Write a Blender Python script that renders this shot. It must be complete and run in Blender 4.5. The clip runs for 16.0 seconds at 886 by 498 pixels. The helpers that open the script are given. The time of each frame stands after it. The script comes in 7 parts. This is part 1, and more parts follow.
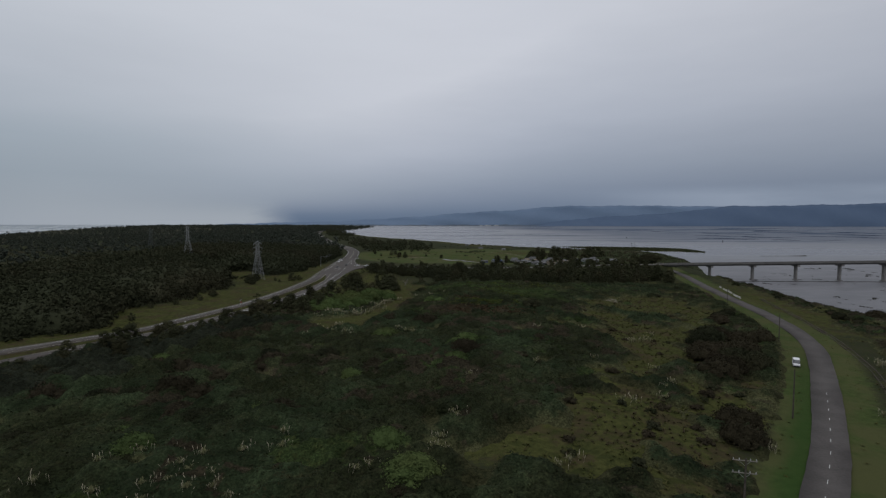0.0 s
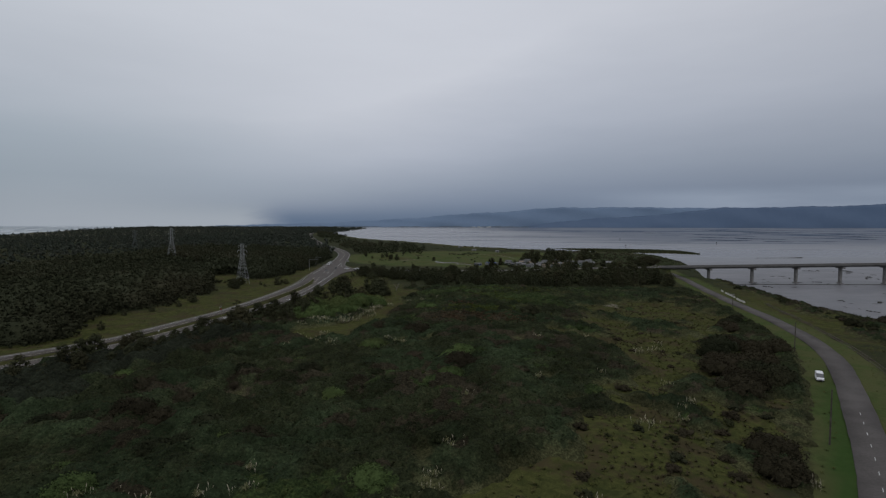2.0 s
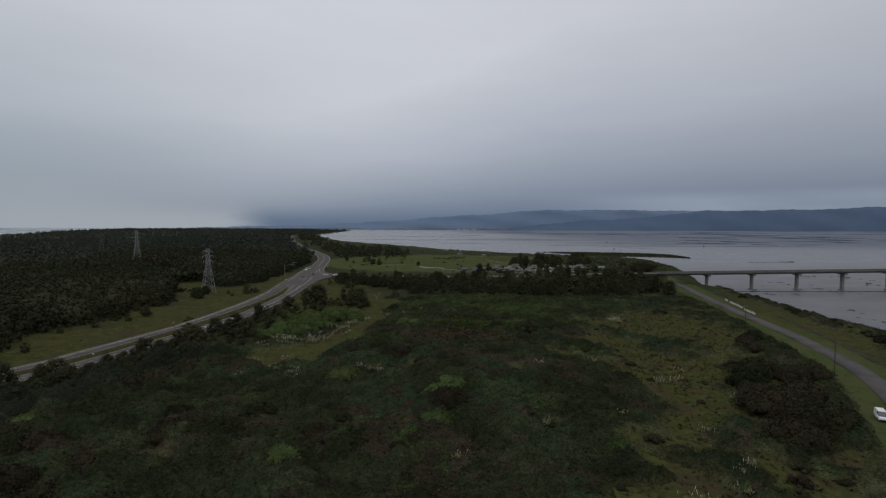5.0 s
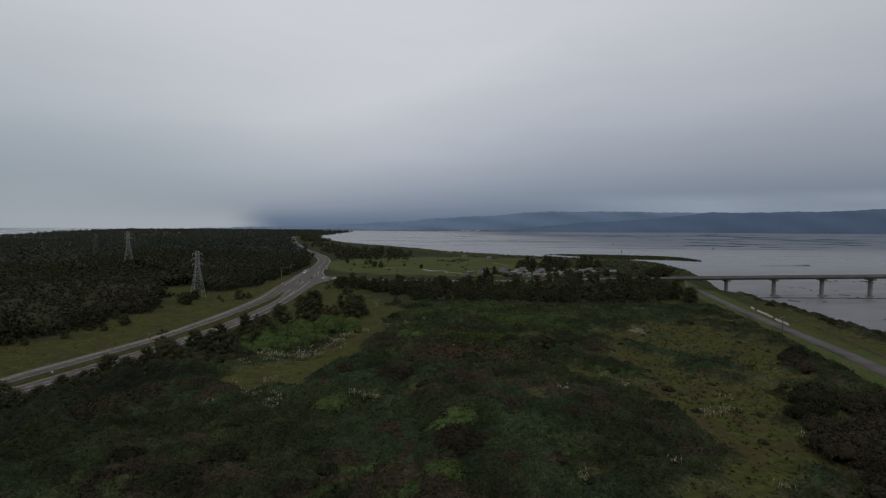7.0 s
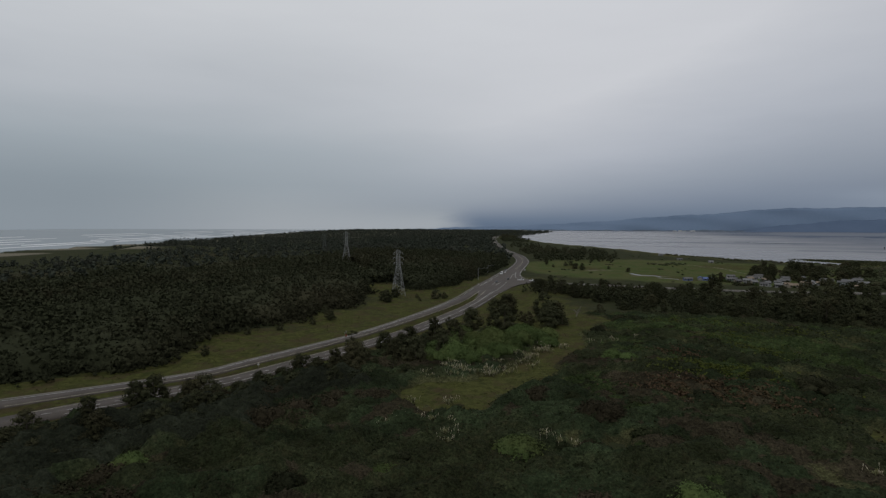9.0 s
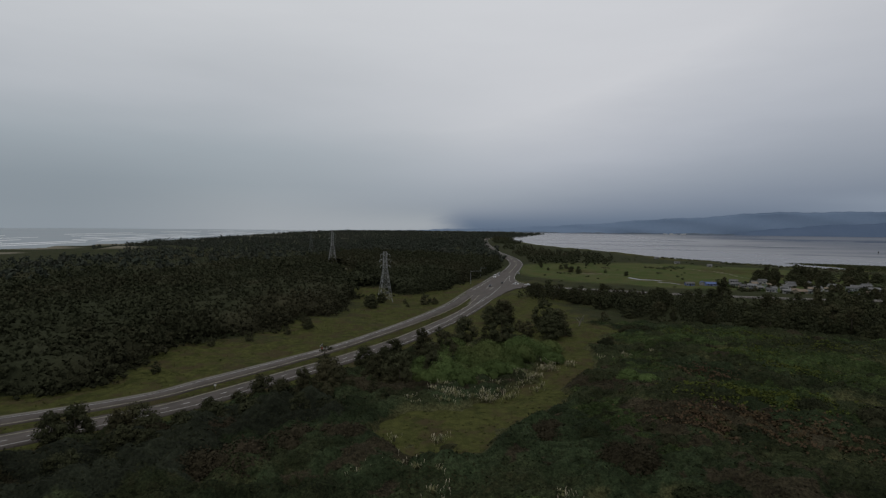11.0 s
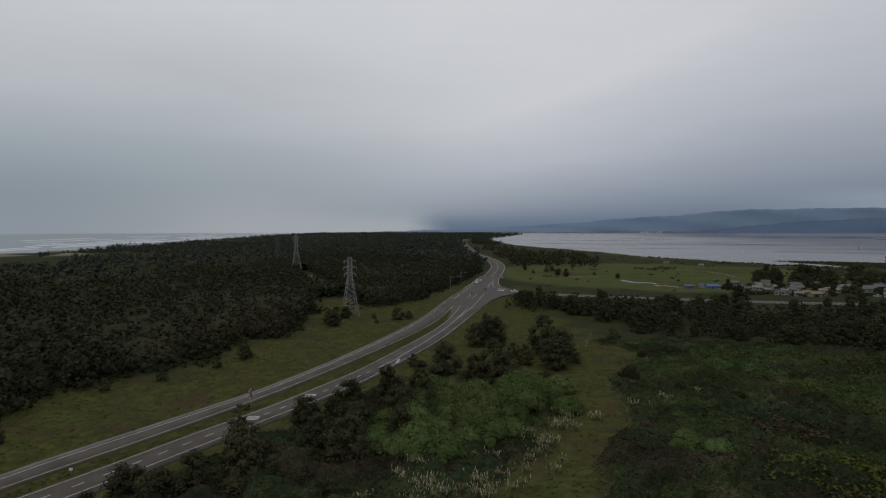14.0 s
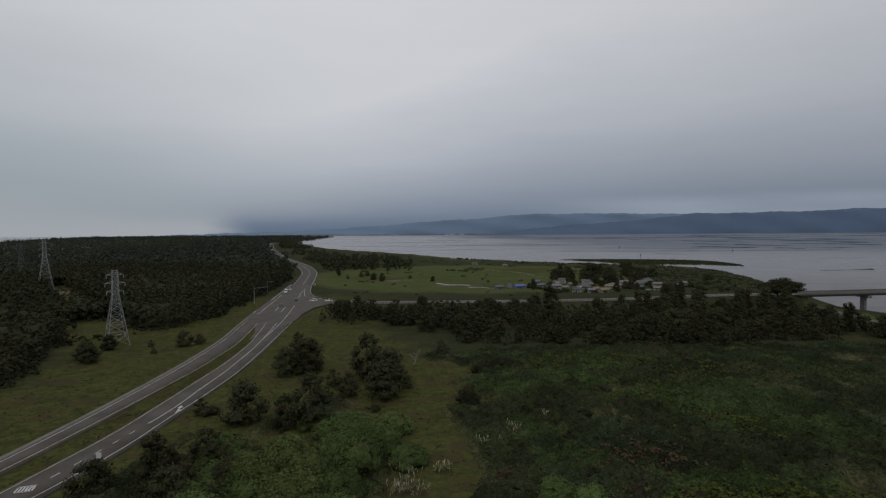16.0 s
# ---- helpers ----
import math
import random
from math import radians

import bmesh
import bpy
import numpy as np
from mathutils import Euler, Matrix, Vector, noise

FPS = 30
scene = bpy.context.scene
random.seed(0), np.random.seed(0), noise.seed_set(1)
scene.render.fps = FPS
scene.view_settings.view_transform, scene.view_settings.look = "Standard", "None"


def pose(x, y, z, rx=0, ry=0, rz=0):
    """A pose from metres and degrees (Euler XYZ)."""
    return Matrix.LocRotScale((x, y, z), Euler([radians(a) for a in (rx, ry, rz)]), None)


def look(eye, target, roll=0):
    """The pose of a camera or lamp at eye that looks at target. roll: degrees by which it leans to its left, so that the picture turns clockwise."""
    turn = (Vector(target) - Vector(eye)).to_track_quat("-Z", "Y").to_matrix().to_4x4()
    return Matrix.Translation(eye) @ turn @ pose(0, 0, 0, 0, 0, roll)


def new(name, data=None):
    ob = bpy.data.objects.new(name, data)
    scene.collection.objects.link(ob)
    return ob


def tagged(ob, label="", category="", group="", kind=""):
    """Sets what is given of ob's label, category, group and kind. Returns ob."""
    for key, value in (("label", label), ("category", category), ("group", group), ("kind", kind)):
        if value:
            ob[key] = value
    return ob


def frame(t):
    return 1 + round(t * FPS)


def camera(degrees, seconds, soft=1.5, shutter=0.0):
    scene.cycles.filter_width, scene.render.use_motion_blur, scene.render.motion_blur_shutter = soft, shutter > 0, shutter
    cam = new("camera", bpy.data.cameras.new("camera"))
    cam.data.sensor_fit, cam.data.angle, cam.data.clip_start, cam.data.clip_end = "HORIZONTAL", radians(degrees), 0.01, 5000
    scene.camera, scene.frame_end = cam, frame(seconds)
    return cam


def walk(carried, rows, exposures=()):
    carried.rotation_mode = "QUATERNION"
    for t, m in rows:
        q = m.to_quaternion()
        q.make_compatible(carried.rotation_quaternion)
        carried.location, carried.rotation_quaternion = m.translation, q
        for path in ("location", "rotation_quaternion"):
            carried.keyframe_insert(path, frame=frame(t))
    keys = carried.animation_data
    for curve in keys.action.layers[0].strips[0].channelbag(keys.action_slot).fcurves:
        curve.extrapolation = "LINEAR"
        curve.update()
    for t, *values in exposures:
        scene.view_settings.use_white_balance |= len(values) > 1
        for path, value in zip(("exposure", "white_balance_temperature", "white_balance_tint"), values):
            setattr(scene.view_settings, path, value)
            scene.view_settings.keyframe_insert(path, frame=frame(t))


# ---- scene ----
cam = camera(80.7, 16.0, soft=1.3)

PATH = [
    (0, (-0.854, 7.695, 55.484), (-0.812, 9.691, 55.371), 0.1),
    (0.5, (-1.103, 10.467, 55.474), (-1.064, 12.463, 55.361), 0.1),
    (1, (-0.995, 14.22, 55.271), (-0.95, 16.217, 55.162), 0.1),
    (1.5, (-0.93, 18.348, 55.374), (-0.875, 20.344, 55.265), 0.1),
    (2, (-0.664, 22.472, 55.485), (-0.593, 24.468, 55.378), 0.1),
    (2.5, (-0.5, 26.925, 55.728), (-0.408, 28.92, 55.622), 0.1),
    (3, (-0.201, 31.267, 55.716), (-0.091, 33.261, 55.614), 0.1),
    (3.5, (0.112, 36.092, 55.814), (0.235, 38.085, 55.713), 0.2),
    (4, (0.425, 41.154, 56.005), (0.556, 43.147, 55.904), 0.2),
    (6.5, (0.718, 69.084, 56.545), (0.841, 71.078, 56.451), 0.3),
    (7, (0.816, 75.063, 56.475), (0.933, 77.058, 56.381), 0.4),
    (7.5, (0.653, 81.843, 56.528), (0.577, 83.839, 56.431), 0.4),
    (8, (0.261, 89.371, 56.319), (0.058, 91.358, 56.222), 0.4),
    (8.5, (-0.295, 95.955, 56.102), (-0.695, 97.912, 56.004), 0.2),
    (9, (-1.223, 102.698, 55.522), (-1.853, 104.593, 55.426), 0.1),
    (9.2, (-1.866, 105.241, 55.497), (-2.593, 107.102, 55.4), 0.2),
    (11.3, (-9.945, 130.447, 54.339), (-10.515, 132.362, 54.249), 0.4),
    (11.5, (-10.988, 133.664, 54.275), (-11.54, 135.585, 54.184), 0.3),
    (12, (-13.22, 140.765, 54.425), (-13.73, 142.697, 54.334), 0.3),
    (12.5, (-15.406, 148.26, 54.316), (-15.921, 150.19, 54.227), 0.3),
    (13, (-17.491, 155.981, 54.195), (-18.009, 157.911, 54.107), 0.2),
    (13.5, (-19.429, 163.881, 53.935), (-19.949, 165.81, 53.849), 0.0),
    (14, (-21.123, 171.304, 53.966), (-21.639, 173.234, 53.881), -0.2),
    (14.5, (-22.909, 178.327, 53.681), (-23.155, 180.31, 53.601), -0.3),
    (15, (-24.535, 184.739, 54.091), (-24.528, 186.737, 54.01), -0.3),
    (15.5, (-25.89, 191.105, 54.278), (-25.701, 193.094, 54.1975), -0.3),
    (16, (-26.715, 198.902, 54.381), (-26.52, 200.891, 54.3028), -0.3),
]
walk(cam, [(t, look(eye, target, roll)) for t, eye, target, roll in PATH],
     [(0, 0.0, 6220, 11), (4, 0.0, 6270, 11), (7, 0.0, 6400, 10), (12, 0.0, 6500, 10), (16, 0.0, 6500, 10)])

# ---- sky and sun ----
def lin(r, g, b):
    return tuple((v / 255 / 12.92 if v < 10 else ((v / 255 + 0.055) / 1.055) ** 2.4) for v in (r, g, b)) + (1.0,)


def node(nt, kind, x=0, **values):
    n = nt.nodes.new(kind)
    for k, v in values.items():
        if k in n.inputs:
            n.inputs[k].default_value = v
    return n


def link(nt, a, b):
    nt.links.new(a, b)


def ramp(nt, stops):
    n = nt.nodes.new("ShaderNodeValToRGB")
    while len(n.color_ramp.elements) < len(stops):
        n.color_ramp.elements.new(0.5)
    for e, (p, c) in zip(n.color_ramp.elements, stops):
        e.position, e.color = p, c
    return n


def maths(nt, op, a, b=None, c=None, clamp=False):
    n = nt.nodes.new("ShaderNodeMath")
    n.operation, n.use_clamp = op, clamp
    for i, v in enumerate((a, b, c)):
        if v is None:
            continue
        if isinstance(v, (int, float)):
            n.inputs[i].default_value = v
        else:
            nt.links.new(v, n.inputs[i])
    return n.outputs[0]


def blend(nt, fac, a, b, how="MIX"):
    n = nt.nodes.new("ShaderNodeMix")
    n.data_type, n.blend_type = "RGBA", how
    for sock, v in ((n.inputs[0], fac), (n.inputs[6], a), (n.inputs[7], b)):
        if isinstance(v, (int, float)):
            sock.default_value = v
        elif isinstance(v, tuple):
            sock.default_value = v if len(v) == 4 else (*v, 1)
        else:
            nt.links.new(v, sock)
    return n.outputs[2]


def smooth(nt, v, lo, hi):
    n = nt.nodes.new("ShaderNodeMapRange")
    n.interpolation_type = "SMOOTHSTEP"
    n.inputs[1].default_value, n.inputs[2].default_value = lo, hi
    nt.links.new(v, n.inputs[0])
    return n.outputs[0]


SUN_UP, SUN_AZ = 55, 200
world = bpy.data.worlds.new("overcast_sky")
scene.world = world
world.use_nodes = True
nt = world.node_tree
bg = nt.nodes["Background"]
co = nt.nodes.new("ShaderNodeTexCoord").outputs["Generated"]
xyz = nt.nodes.new("ShaderNodeSeparateXYZ")
link(nt, co, xyz.inputs[0])
dx, dy, dz = xyz.outputs
stretch = nt.nodes.new("ShaderNodeMapping")
stretch.inputs["Scale"].default_value = (1, 1, 5)
link(nt, co, stretch.inputs[0])
wisps = node(nt, "ShaderNodeTexNoise", Scale=2.6, Detail=5.0, Roughness=0.55)
link(nt, stretch.outputs[0], wisps.inputs["Vector"])
puffs = node(nt, "ShaderNodeTexNoise", Scale=9.0, Detail=4.0, Roughness=0.6)
link(nt, stretch.outputs[0], puffs.inputs["Vector"])
wob = maths(nt, "MULTIPLY", maths(nt, "SUBTRACT", wisps.outputs[0], 0.5), 0.06)
elev = maths(nt, "ADD", dz, maths(nt, "MULTIPLY", wob, smooth(nt, dz, 0.02, 0.25)))
bay_side = ramp(nt, [(0.0, lin(98, 113, 133)), (0.018, lin(106, 120, 139)), (0.036, lin(118, 130, 147)), (0.06, lin(132, 142, 157)),
                     (0.10, lin(150, 158, 170)), (0.19, lin(178, 183, 192)), (0.36, lin(205, 207, 212)), (1.0, lin(214, 216, 220))])
sea_side = ramp(nt, [(0.0, lin(160, 166, 172)), (0.03, lin(157, 164, 170)), (0.07, lin(153, 162, 169)), (0.13, lin(160, 169, 176)),
                     (0.22, lin(182, 187, 193)), (0.36, lin(202, 205, 209)), (0.7, lin(210, 212, 216)), (1.0, lin(214, 216, 220))])
link(nt, elev, sea_side.inputs[0])
toward_sea = maths(nt, "ADD", maths(nt, "ADD", maths(nt, "MULTIPLY", dx, -0.959), maths(nt, "MULTIPLY", dy, -0.284)),
                   maths(nt, "MULTIPLY", maths(nt, "SUBTRACT", puffs.outputs[0], 0.5), 0.05))
# near the fog bank the dark cloud base hangs lower
hang = maths(nt, "ADD", 1.0, maths(nt, "MULTIPLY", smooth(nt, toward_sea, -0.6, 0.06), 1.0))
link(nt, maths(nt, "MULTIPLY", elev, hang), bay_side.inputs[0])
low_edge = smooth(nt, toward_sea, -0.045, 0.055)
high_edge = smooth(nt, toward_sea, -0.35, 0.45)
up = smooth(nt, dz, 0.0, 0.05)
side = nt.nodes.new("ShaderNodeMix")
link(nt, up, side.inputs[0])
link(nt, low_edge, side.inputs[2])
link(nt, high_edge, side.inputs[3])
clouds = blend(nt, side.outputs[0], bay_side.outputs[0], sea_side.outputs[0])
# the fog over the open ocean is thicker and greyer
thick = maths(nt, "MULTIPLY", smooth(nt, toward_sea, 0.3, 0.62), smooth(nt, dz, 0.16, 0.03))
clouds = blend(nt, maths(nt, "MULTIPLY", thick, 0.75), clouds, lin(130, 141, 150))
# the pale gap under the cloud's edge, over the eastern hills
gap = maths(nt, "MULTIPLY", maths(nt, "MULTIPLY", smooth(nt, dz, 0.017, 0.026), smooth(nt, dz, 0.064, 0.040)), smooth(nt, dx, 0.18, 0.6))
gap = maths(nt, "MULTIPLY", gap, maths(nt, "ADD", 0.55, maths(nt, "MULTIPLY", smooth(nt, wisps.outputs[0], 0.3, 0.6), 0.45)))
clouds = blend(nt, maths(nt, "MULTIPLY", gap, 0.85), clouds, lin(156, 166, 180))
grey = maths(nt, "ADD", maths(nt, "SUBTRACT", 0.978, maths(nt, "MULTIPLY", smooth(nt, dx, 0.1, 0.8), 0.14)), maths(nt, "MULTIPLY", maths(nt, "ADD", wisps.outputs[0], maths(nt, "MULTIPLY", puffs.outputs[0], 0.4)), 0.06))
tint = nt.nodes.new("ShaderNodeCombineXYZ")
for i in range(3):
    link(nt, grey, tint.inputs[i])
clouds = blend(nt, 1.0, clouds, tint.outputs[0], "MULTIPLY")
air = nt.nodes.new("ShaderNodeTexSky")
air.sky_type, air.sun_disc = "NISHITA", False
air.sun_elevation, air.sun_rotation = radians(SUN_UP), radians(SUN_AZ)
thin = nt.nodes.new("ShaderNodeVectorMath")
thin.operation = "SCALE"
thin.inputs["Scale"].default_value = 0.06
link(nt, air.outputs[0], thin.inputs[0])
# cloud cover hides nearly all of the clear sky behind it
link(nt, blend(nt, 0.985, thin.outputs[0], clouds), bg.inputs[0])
bg.inputs[1].default_value = 0.95

sun = new("sun", bpy.data.lights.new("sun", "SUN"))
sun.data.energy, sun.data.angle, sun.data.color = 0.5, radians(40), (1, 0.97, 0.93)
sun.matrix_world = look((0, 0, 0), (math.sin(radians(SUN_AZ)) * -0.6, math.cos(radians(SUN_AZ)) * -0.6, -0.9))


# ---- materials ----
def material(name, rough=0.8, spec=0.3, metal=0.0):
    m = bpy.data.materials.new(name)
    m.use_nodes = True
    b = m.node_tree.nodes["Principled BSDF"]
    b.inputs["Roughness"].default_value, b.inputs["Metallic"].default_value = rough, metal
    b.inputs["Specular IOR Level"].default_value = spec
    return m, m.node_tree, b


def place_of(nt, scale=(1, 1, 1)):
    g = nt.nodes.new("ShaderNodeNewGeometry")
    m = nt.nodes.new("ShaderNodeMapping")
    m.inputs["Scale"].default_value = scale
    link(nt, g.outputs["Position"], m.inputs[0])
    return m.outputs[0]


def noise_at(nt, vec, scale, detail=4.0, rough=0.6):
    n = node(nt, "ShaderNodeTexNoise", Scale=scale, Detail=detail, Roughness=rough)
    link(nt, vec, n.inputs["Vector"])
    return n.outputs[0]


def bumped(nt, b, height, strength=0.4, dist=0.1):
    n = nt.nodes.new("ShaderNodeBump")
    n.inputs["Strength"].default_value, n.inputs["Distance"].default_value = strength, dist
    link(nt, height, n.inputs["Height"])
    link(nt, n.outputs[0], b.inputs["Normal"])


def worn(name, c1, c2, rough=0.8, big=0.3, fine=6.0, metal=0.0, spec=0.12, bump=0.3):
    """A surface in two tones at two scales."""
    m, nt, b = material(name, rough, spec, metal)
    p = place_of(nt)
    mix = maths(nt, "ADD", maths(nt, "MULTIPLY", noise_at(nt, p, big), 0.6), maths(nt, "MULTIPLY", noise_at(nt, p, fine), 0.4))
    mix = smooth(nt, mix, 0.3, 0.7)
    link(nt, blend(nt, mix, c1, c2), b.inputs["Base Color"])
    if bump:
        bumped(nt, b, noise_at(nt, p, fine * 2), bump, 0.05)
    return m


def leafy(name, c1, c2, c3, patch=0.05):
    """Foliage: tone by leaf cluster, by plant patch and by a drier third tone."""
    m, nt, b = material(name, 0.95, 0.03)
    p = place_of(nt)
    g = nt.nodes.new("ShaderNodeNewGeometry")
    tone = blend(nt, maths(nt, "ADD", 0.25, maths(nt, "MULTIPLY", g.outputs["Random Per Island"], 0.5)), c1, c2)
    dry = maths(nt, "MULTIPLY", smooth(nt, noise_at(nt, p, patch, 3.0), 0.45, 0.68), 0.75)
    tone = blend(nt, dry, tone, c3)
    ob = nt.nodes.new("ShaderNodeObjectInfo")
    lift = maths(nt, "ADD", 0.75, maths(nt, "MULTIPLY", ob.outputs["Random"], 0.5))
    fleck = maths(nt, "MULTIPLY", lift, maths(nt, "ADD", 0.65, maths(nt, "MULTIPLY", noise_at(nt, p, 0.7, 3.0), 0.7)))
    s = nt.nodes.new("ShaderNodeVectorMath")
    s.operation = "SCALE"
    link(nt, tone, s.inputs[0])
    link(nt, fleck, s.inputs["Scale"])
    link(nt, s.outputs[0], b.inputs["Base Color"])
    bumped(nt, b, noise_at(nt, p, 2.6, 3.0, 0.7), 0.9, 0.35)
    return m


M_PINE = leafy("pine_needles", (0.0338, 0.0365, 0.0201), (0.0486, 0.0521, 0.0264), (0.0527, 0.0473, 0.0264))
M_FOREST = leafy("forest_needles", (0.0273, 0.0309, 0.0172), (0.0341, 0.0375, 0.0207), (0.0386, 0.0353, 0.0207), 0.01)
# paler and bluer than the near needles: distance haze put into the colour
M_HAZEWOOD = leafy("far_needles_with_haze", (0.036, 0.043, 0.033), (0.046, 0.053, 0.040), (0.050, 0.050, 0.039), 0.008)
M_THICK = leafy("dark_needle_tufts", (0.0184, 0.0216, 0.0117), (0.0298, 0.0328, 0.0175), (0.0317, 0.0298, 0.0168))
SCRUB, BROWN, FERN = ((0.018, 0.022, 0.011), (0.030, 0.036, 0.016), (0.036, 0.034, 0.017)), ((0.025, 0.022, 0.014), (0.039, 0.034, 0.020), (0.046, 0.036, 0.024)), ((0.022, 0.033, 0.013), (0.038, 0.055, 0.018), (0.052, 0.057, 0.019))
M_SCRUB = leafy("dark_scrub_leaves", *SCRUB, 0.035)
M_BROWN = leafy("dry_brown_scrub", *BROWN, 0.035)
M_FERN = leafy("bright_fern_leaves", *FERN, 0.035)
M_WILLOW = leafy("willow_leaves", (0.0500, 0.0760, 0.0270), (0.0860, 0.1200, 0.0390), (0.0830, 0.0970, 0.0345))
M_GRASS = leafy("grass_blades", (0.0408, 0.0464, 0.0136), (0.0694, 0.0724, 0.0232), (0.0714, 0.0659, 0.0272))
M_DEADGRASS = leafy("dead_grass_blades", (0.040, 0.034, 0.019), (0.060, 0.052, 0.028), (0.052, 0.040, 0.026))
M_BRACKEN = leafy("yellow_green_bracken", (0.050, 0.064, 0.015), (0.078, 0.092, 0.021), (0.074, 0.078, 0.024), 0.06)
M_DEADFERN = leafy("dead_red_brown_bracken", (0.072, 0.050, 0.030), (0.108, 0.073, 0.044), (0.088, 0.070, 0.036), 0.06)
M_BANK = leafy("dull_bank_scrub", (0.032, 0.040, 0.020), (0.050, 0.059, 0.029), (0.056, 0.052, 0.032), 0.02)
M_BARK = worn("bark", (0.045, 0.038, 0.030), (0.10, 0.085, 0.068), 0.9, 1.5, 9)
M_DEAD = worn("bleached_dead_wood", (0.12, 0.11, 0.095), (0.22, 0.20, 0.175), 0.85, 1.0, 8)
M_PLUME = worn("pampas_plume", (0.34, 0.30, 0.21), (0.50, 0.45, 0.34), 0.9, 2, 9)
M_BLADE = worn("pampas_blade", (0.08, 0.09, 0.04), (0.17, 0.16, 0.08), 0.7, 1, 6)
M_ROAD = worn("asphalt", (0.054, 0.047, 0.042), (0.092, 0.081, 0.072), 0.85, 0.15, 3.0)
M_ROAD_OLD = worn("old_asphalt", (0.060, 0.054, 0.050), (0.098, 0.089, 0.083), 0.9, 0.12, 2.0)
M_SHOULDER = worn("gravel_shoulder", (0.10, 0.093, 0.080), (0.16, 0.15, 0.13), 0.95, 0.2, 4.0)
M_WHITE = worn("white_road_paint", (0.36, 0.36, 0.345), (0.56, 0.56, 0.54), 0.7, 0.5, 5)
M_YELLOW = worn("yellow_road_paint", (0.32, 0.30, 0.22), (0.44, 0.41, 0.31), 0.7, 0.5, 5)
M_CONCRETE = worn("weathered_concrete", (0.085, 0.082, 0.078), (0.15, 0.145, 0.138), 0.85, 0.15, 1.5)
M_PIER = worn("stained_concrete", (0.12, 0.115, 0.108), (0.22, 0.21, 0.20), 0.85, 0.3, 2.0)
M_STEEL = worn("galvanised_steel", (0.22, 0.225, 0.225), (0.34, 0.345, 0.345), 0.6, 0.5, 4, 0.6)
# the far tower's steel, darkened in colour to lose contrast as in haze
M_HAZED_STEEL = worn("haze_dulled_steel", (0.085, 0.09, 0.09), (0.12, 0.125, 0.125), 0.7, 0.5, 4, 0.2)
M_WOODPOLE = worn("creosoted_pole", (0.04, 0.034, 0.028), (0.09, 0.078, 0.064), 0.9, 1, 8)
M_GREYWOOD = worn("grey_crossarm", (0.13, 0.12, 0.105), (0.24, 0.22, 0.20), 0.85, 1, 8)
M_GLASSY = worn("porcelain", (0.30, 0.30, 0.30), (0.45, 0.45, 0.44), 0.3, 2, 9)
M_TYRE = worn("tyre_rubber", (0.02, 0.02, 0.02), (0.035, 0.035, 0.035), 0.85, 3, 12)
M_RIM = worn("wheel_rim", (0.30, 0.30, 0.31), (0.5, 0.5, 0.5), 0.4, 3, 12, 0.7)
M_PANE, _nt, _b = material("dark_window_glass", 0.08, 0.5)
_b.inputs["Base Color"].default_value = (0.02, 0.025, 0.03, 1)
M_LAMP = worn("clear_headlight", (0.6, 0.6, 0.6), (0.75, 0.75, 0.75), 0.2, 3, 12)
M_TAIL = worn("red_tail_light", (0.30, 0.02, 0.02), (0.42, 0.04, 0.03), 0.3, 3, 12)
M_SIGN = worn("white_sign_face", (0.42, 0.42, 0.40), (0.58, 0.58, 0.56), 0.5, 0.6, 6)
M_RED = worn("red_reflector", (0.13, 0.04, 0.03), (0.20, 0.06, 0.04), 0.5, 3, 9)
M_FOAM = worn("surf_foam", (0.60, 0.62, 0.63), (0.78, 0.79, 0.80), 0.8, 0.01, 0.08)


def paint(name, c, rough=0.35, spec=0.5):
    d = tuple(v * 0.86 for v in c)
    return worn(name, d, c, rough, 0.8, 5, 0.0, spec, 0.0)


# ---- lie of the land ----
BAY_SHORE = [(150, -900), (205, 100), (240, 220), (253, 294), (249, 322), (261, 380), (273, 446), (272, 512), (300, 575), (322, 630), (343, 694),
             (347, 784), (332, 835), (285, 872), (212, 919), (120, 1009), (35, 1212), (-158, 1515), (-393, 2091), (-470, 2800), (-540, 3500),
             (-560, 3900), (-680, 4250), (-900, 4900)]
SEA_SHORE = [(-2500, 4900), (-1960, 3000), (-1640, 2000), (-1310, 1000), (-1150, 450), (-1020, -900)]
SPIT = [(255, 1068), (350, 1054), (445, 1022), (480, 975), (476, 905), (458, 874), (430, 905), (372, 925), (325, 905), (300, 1000), (262, 1050)]
LAND = BAY_SHORE + SEA_SHORE


def edge_distance(X, Y, poly):
    """Distance to a closed outline, positive inside."""
    best, inside = np.full(X.shape, 1e9), np.zeros(X.shape, bool)
    for (ax, ay), (bx, by) in zip(poly, poly[1:] + poly[:1]):
        ux, uy = bx - ax, by - ay
        k = np.clip(((X - ax) * ux + (Y - ay) * uy) / (ux * ux + uy * uy), 0, 1)
        best = np.minimum(best, np.hypot(X - ax - k * ux, Y - ay - k * uy))
        inside ^= ((ay > Y) != (by > Y)) & (X < ux * (Y - ay) / (uy if uy else 1e-9) + ax)
    return np.where(inside, best, -best)


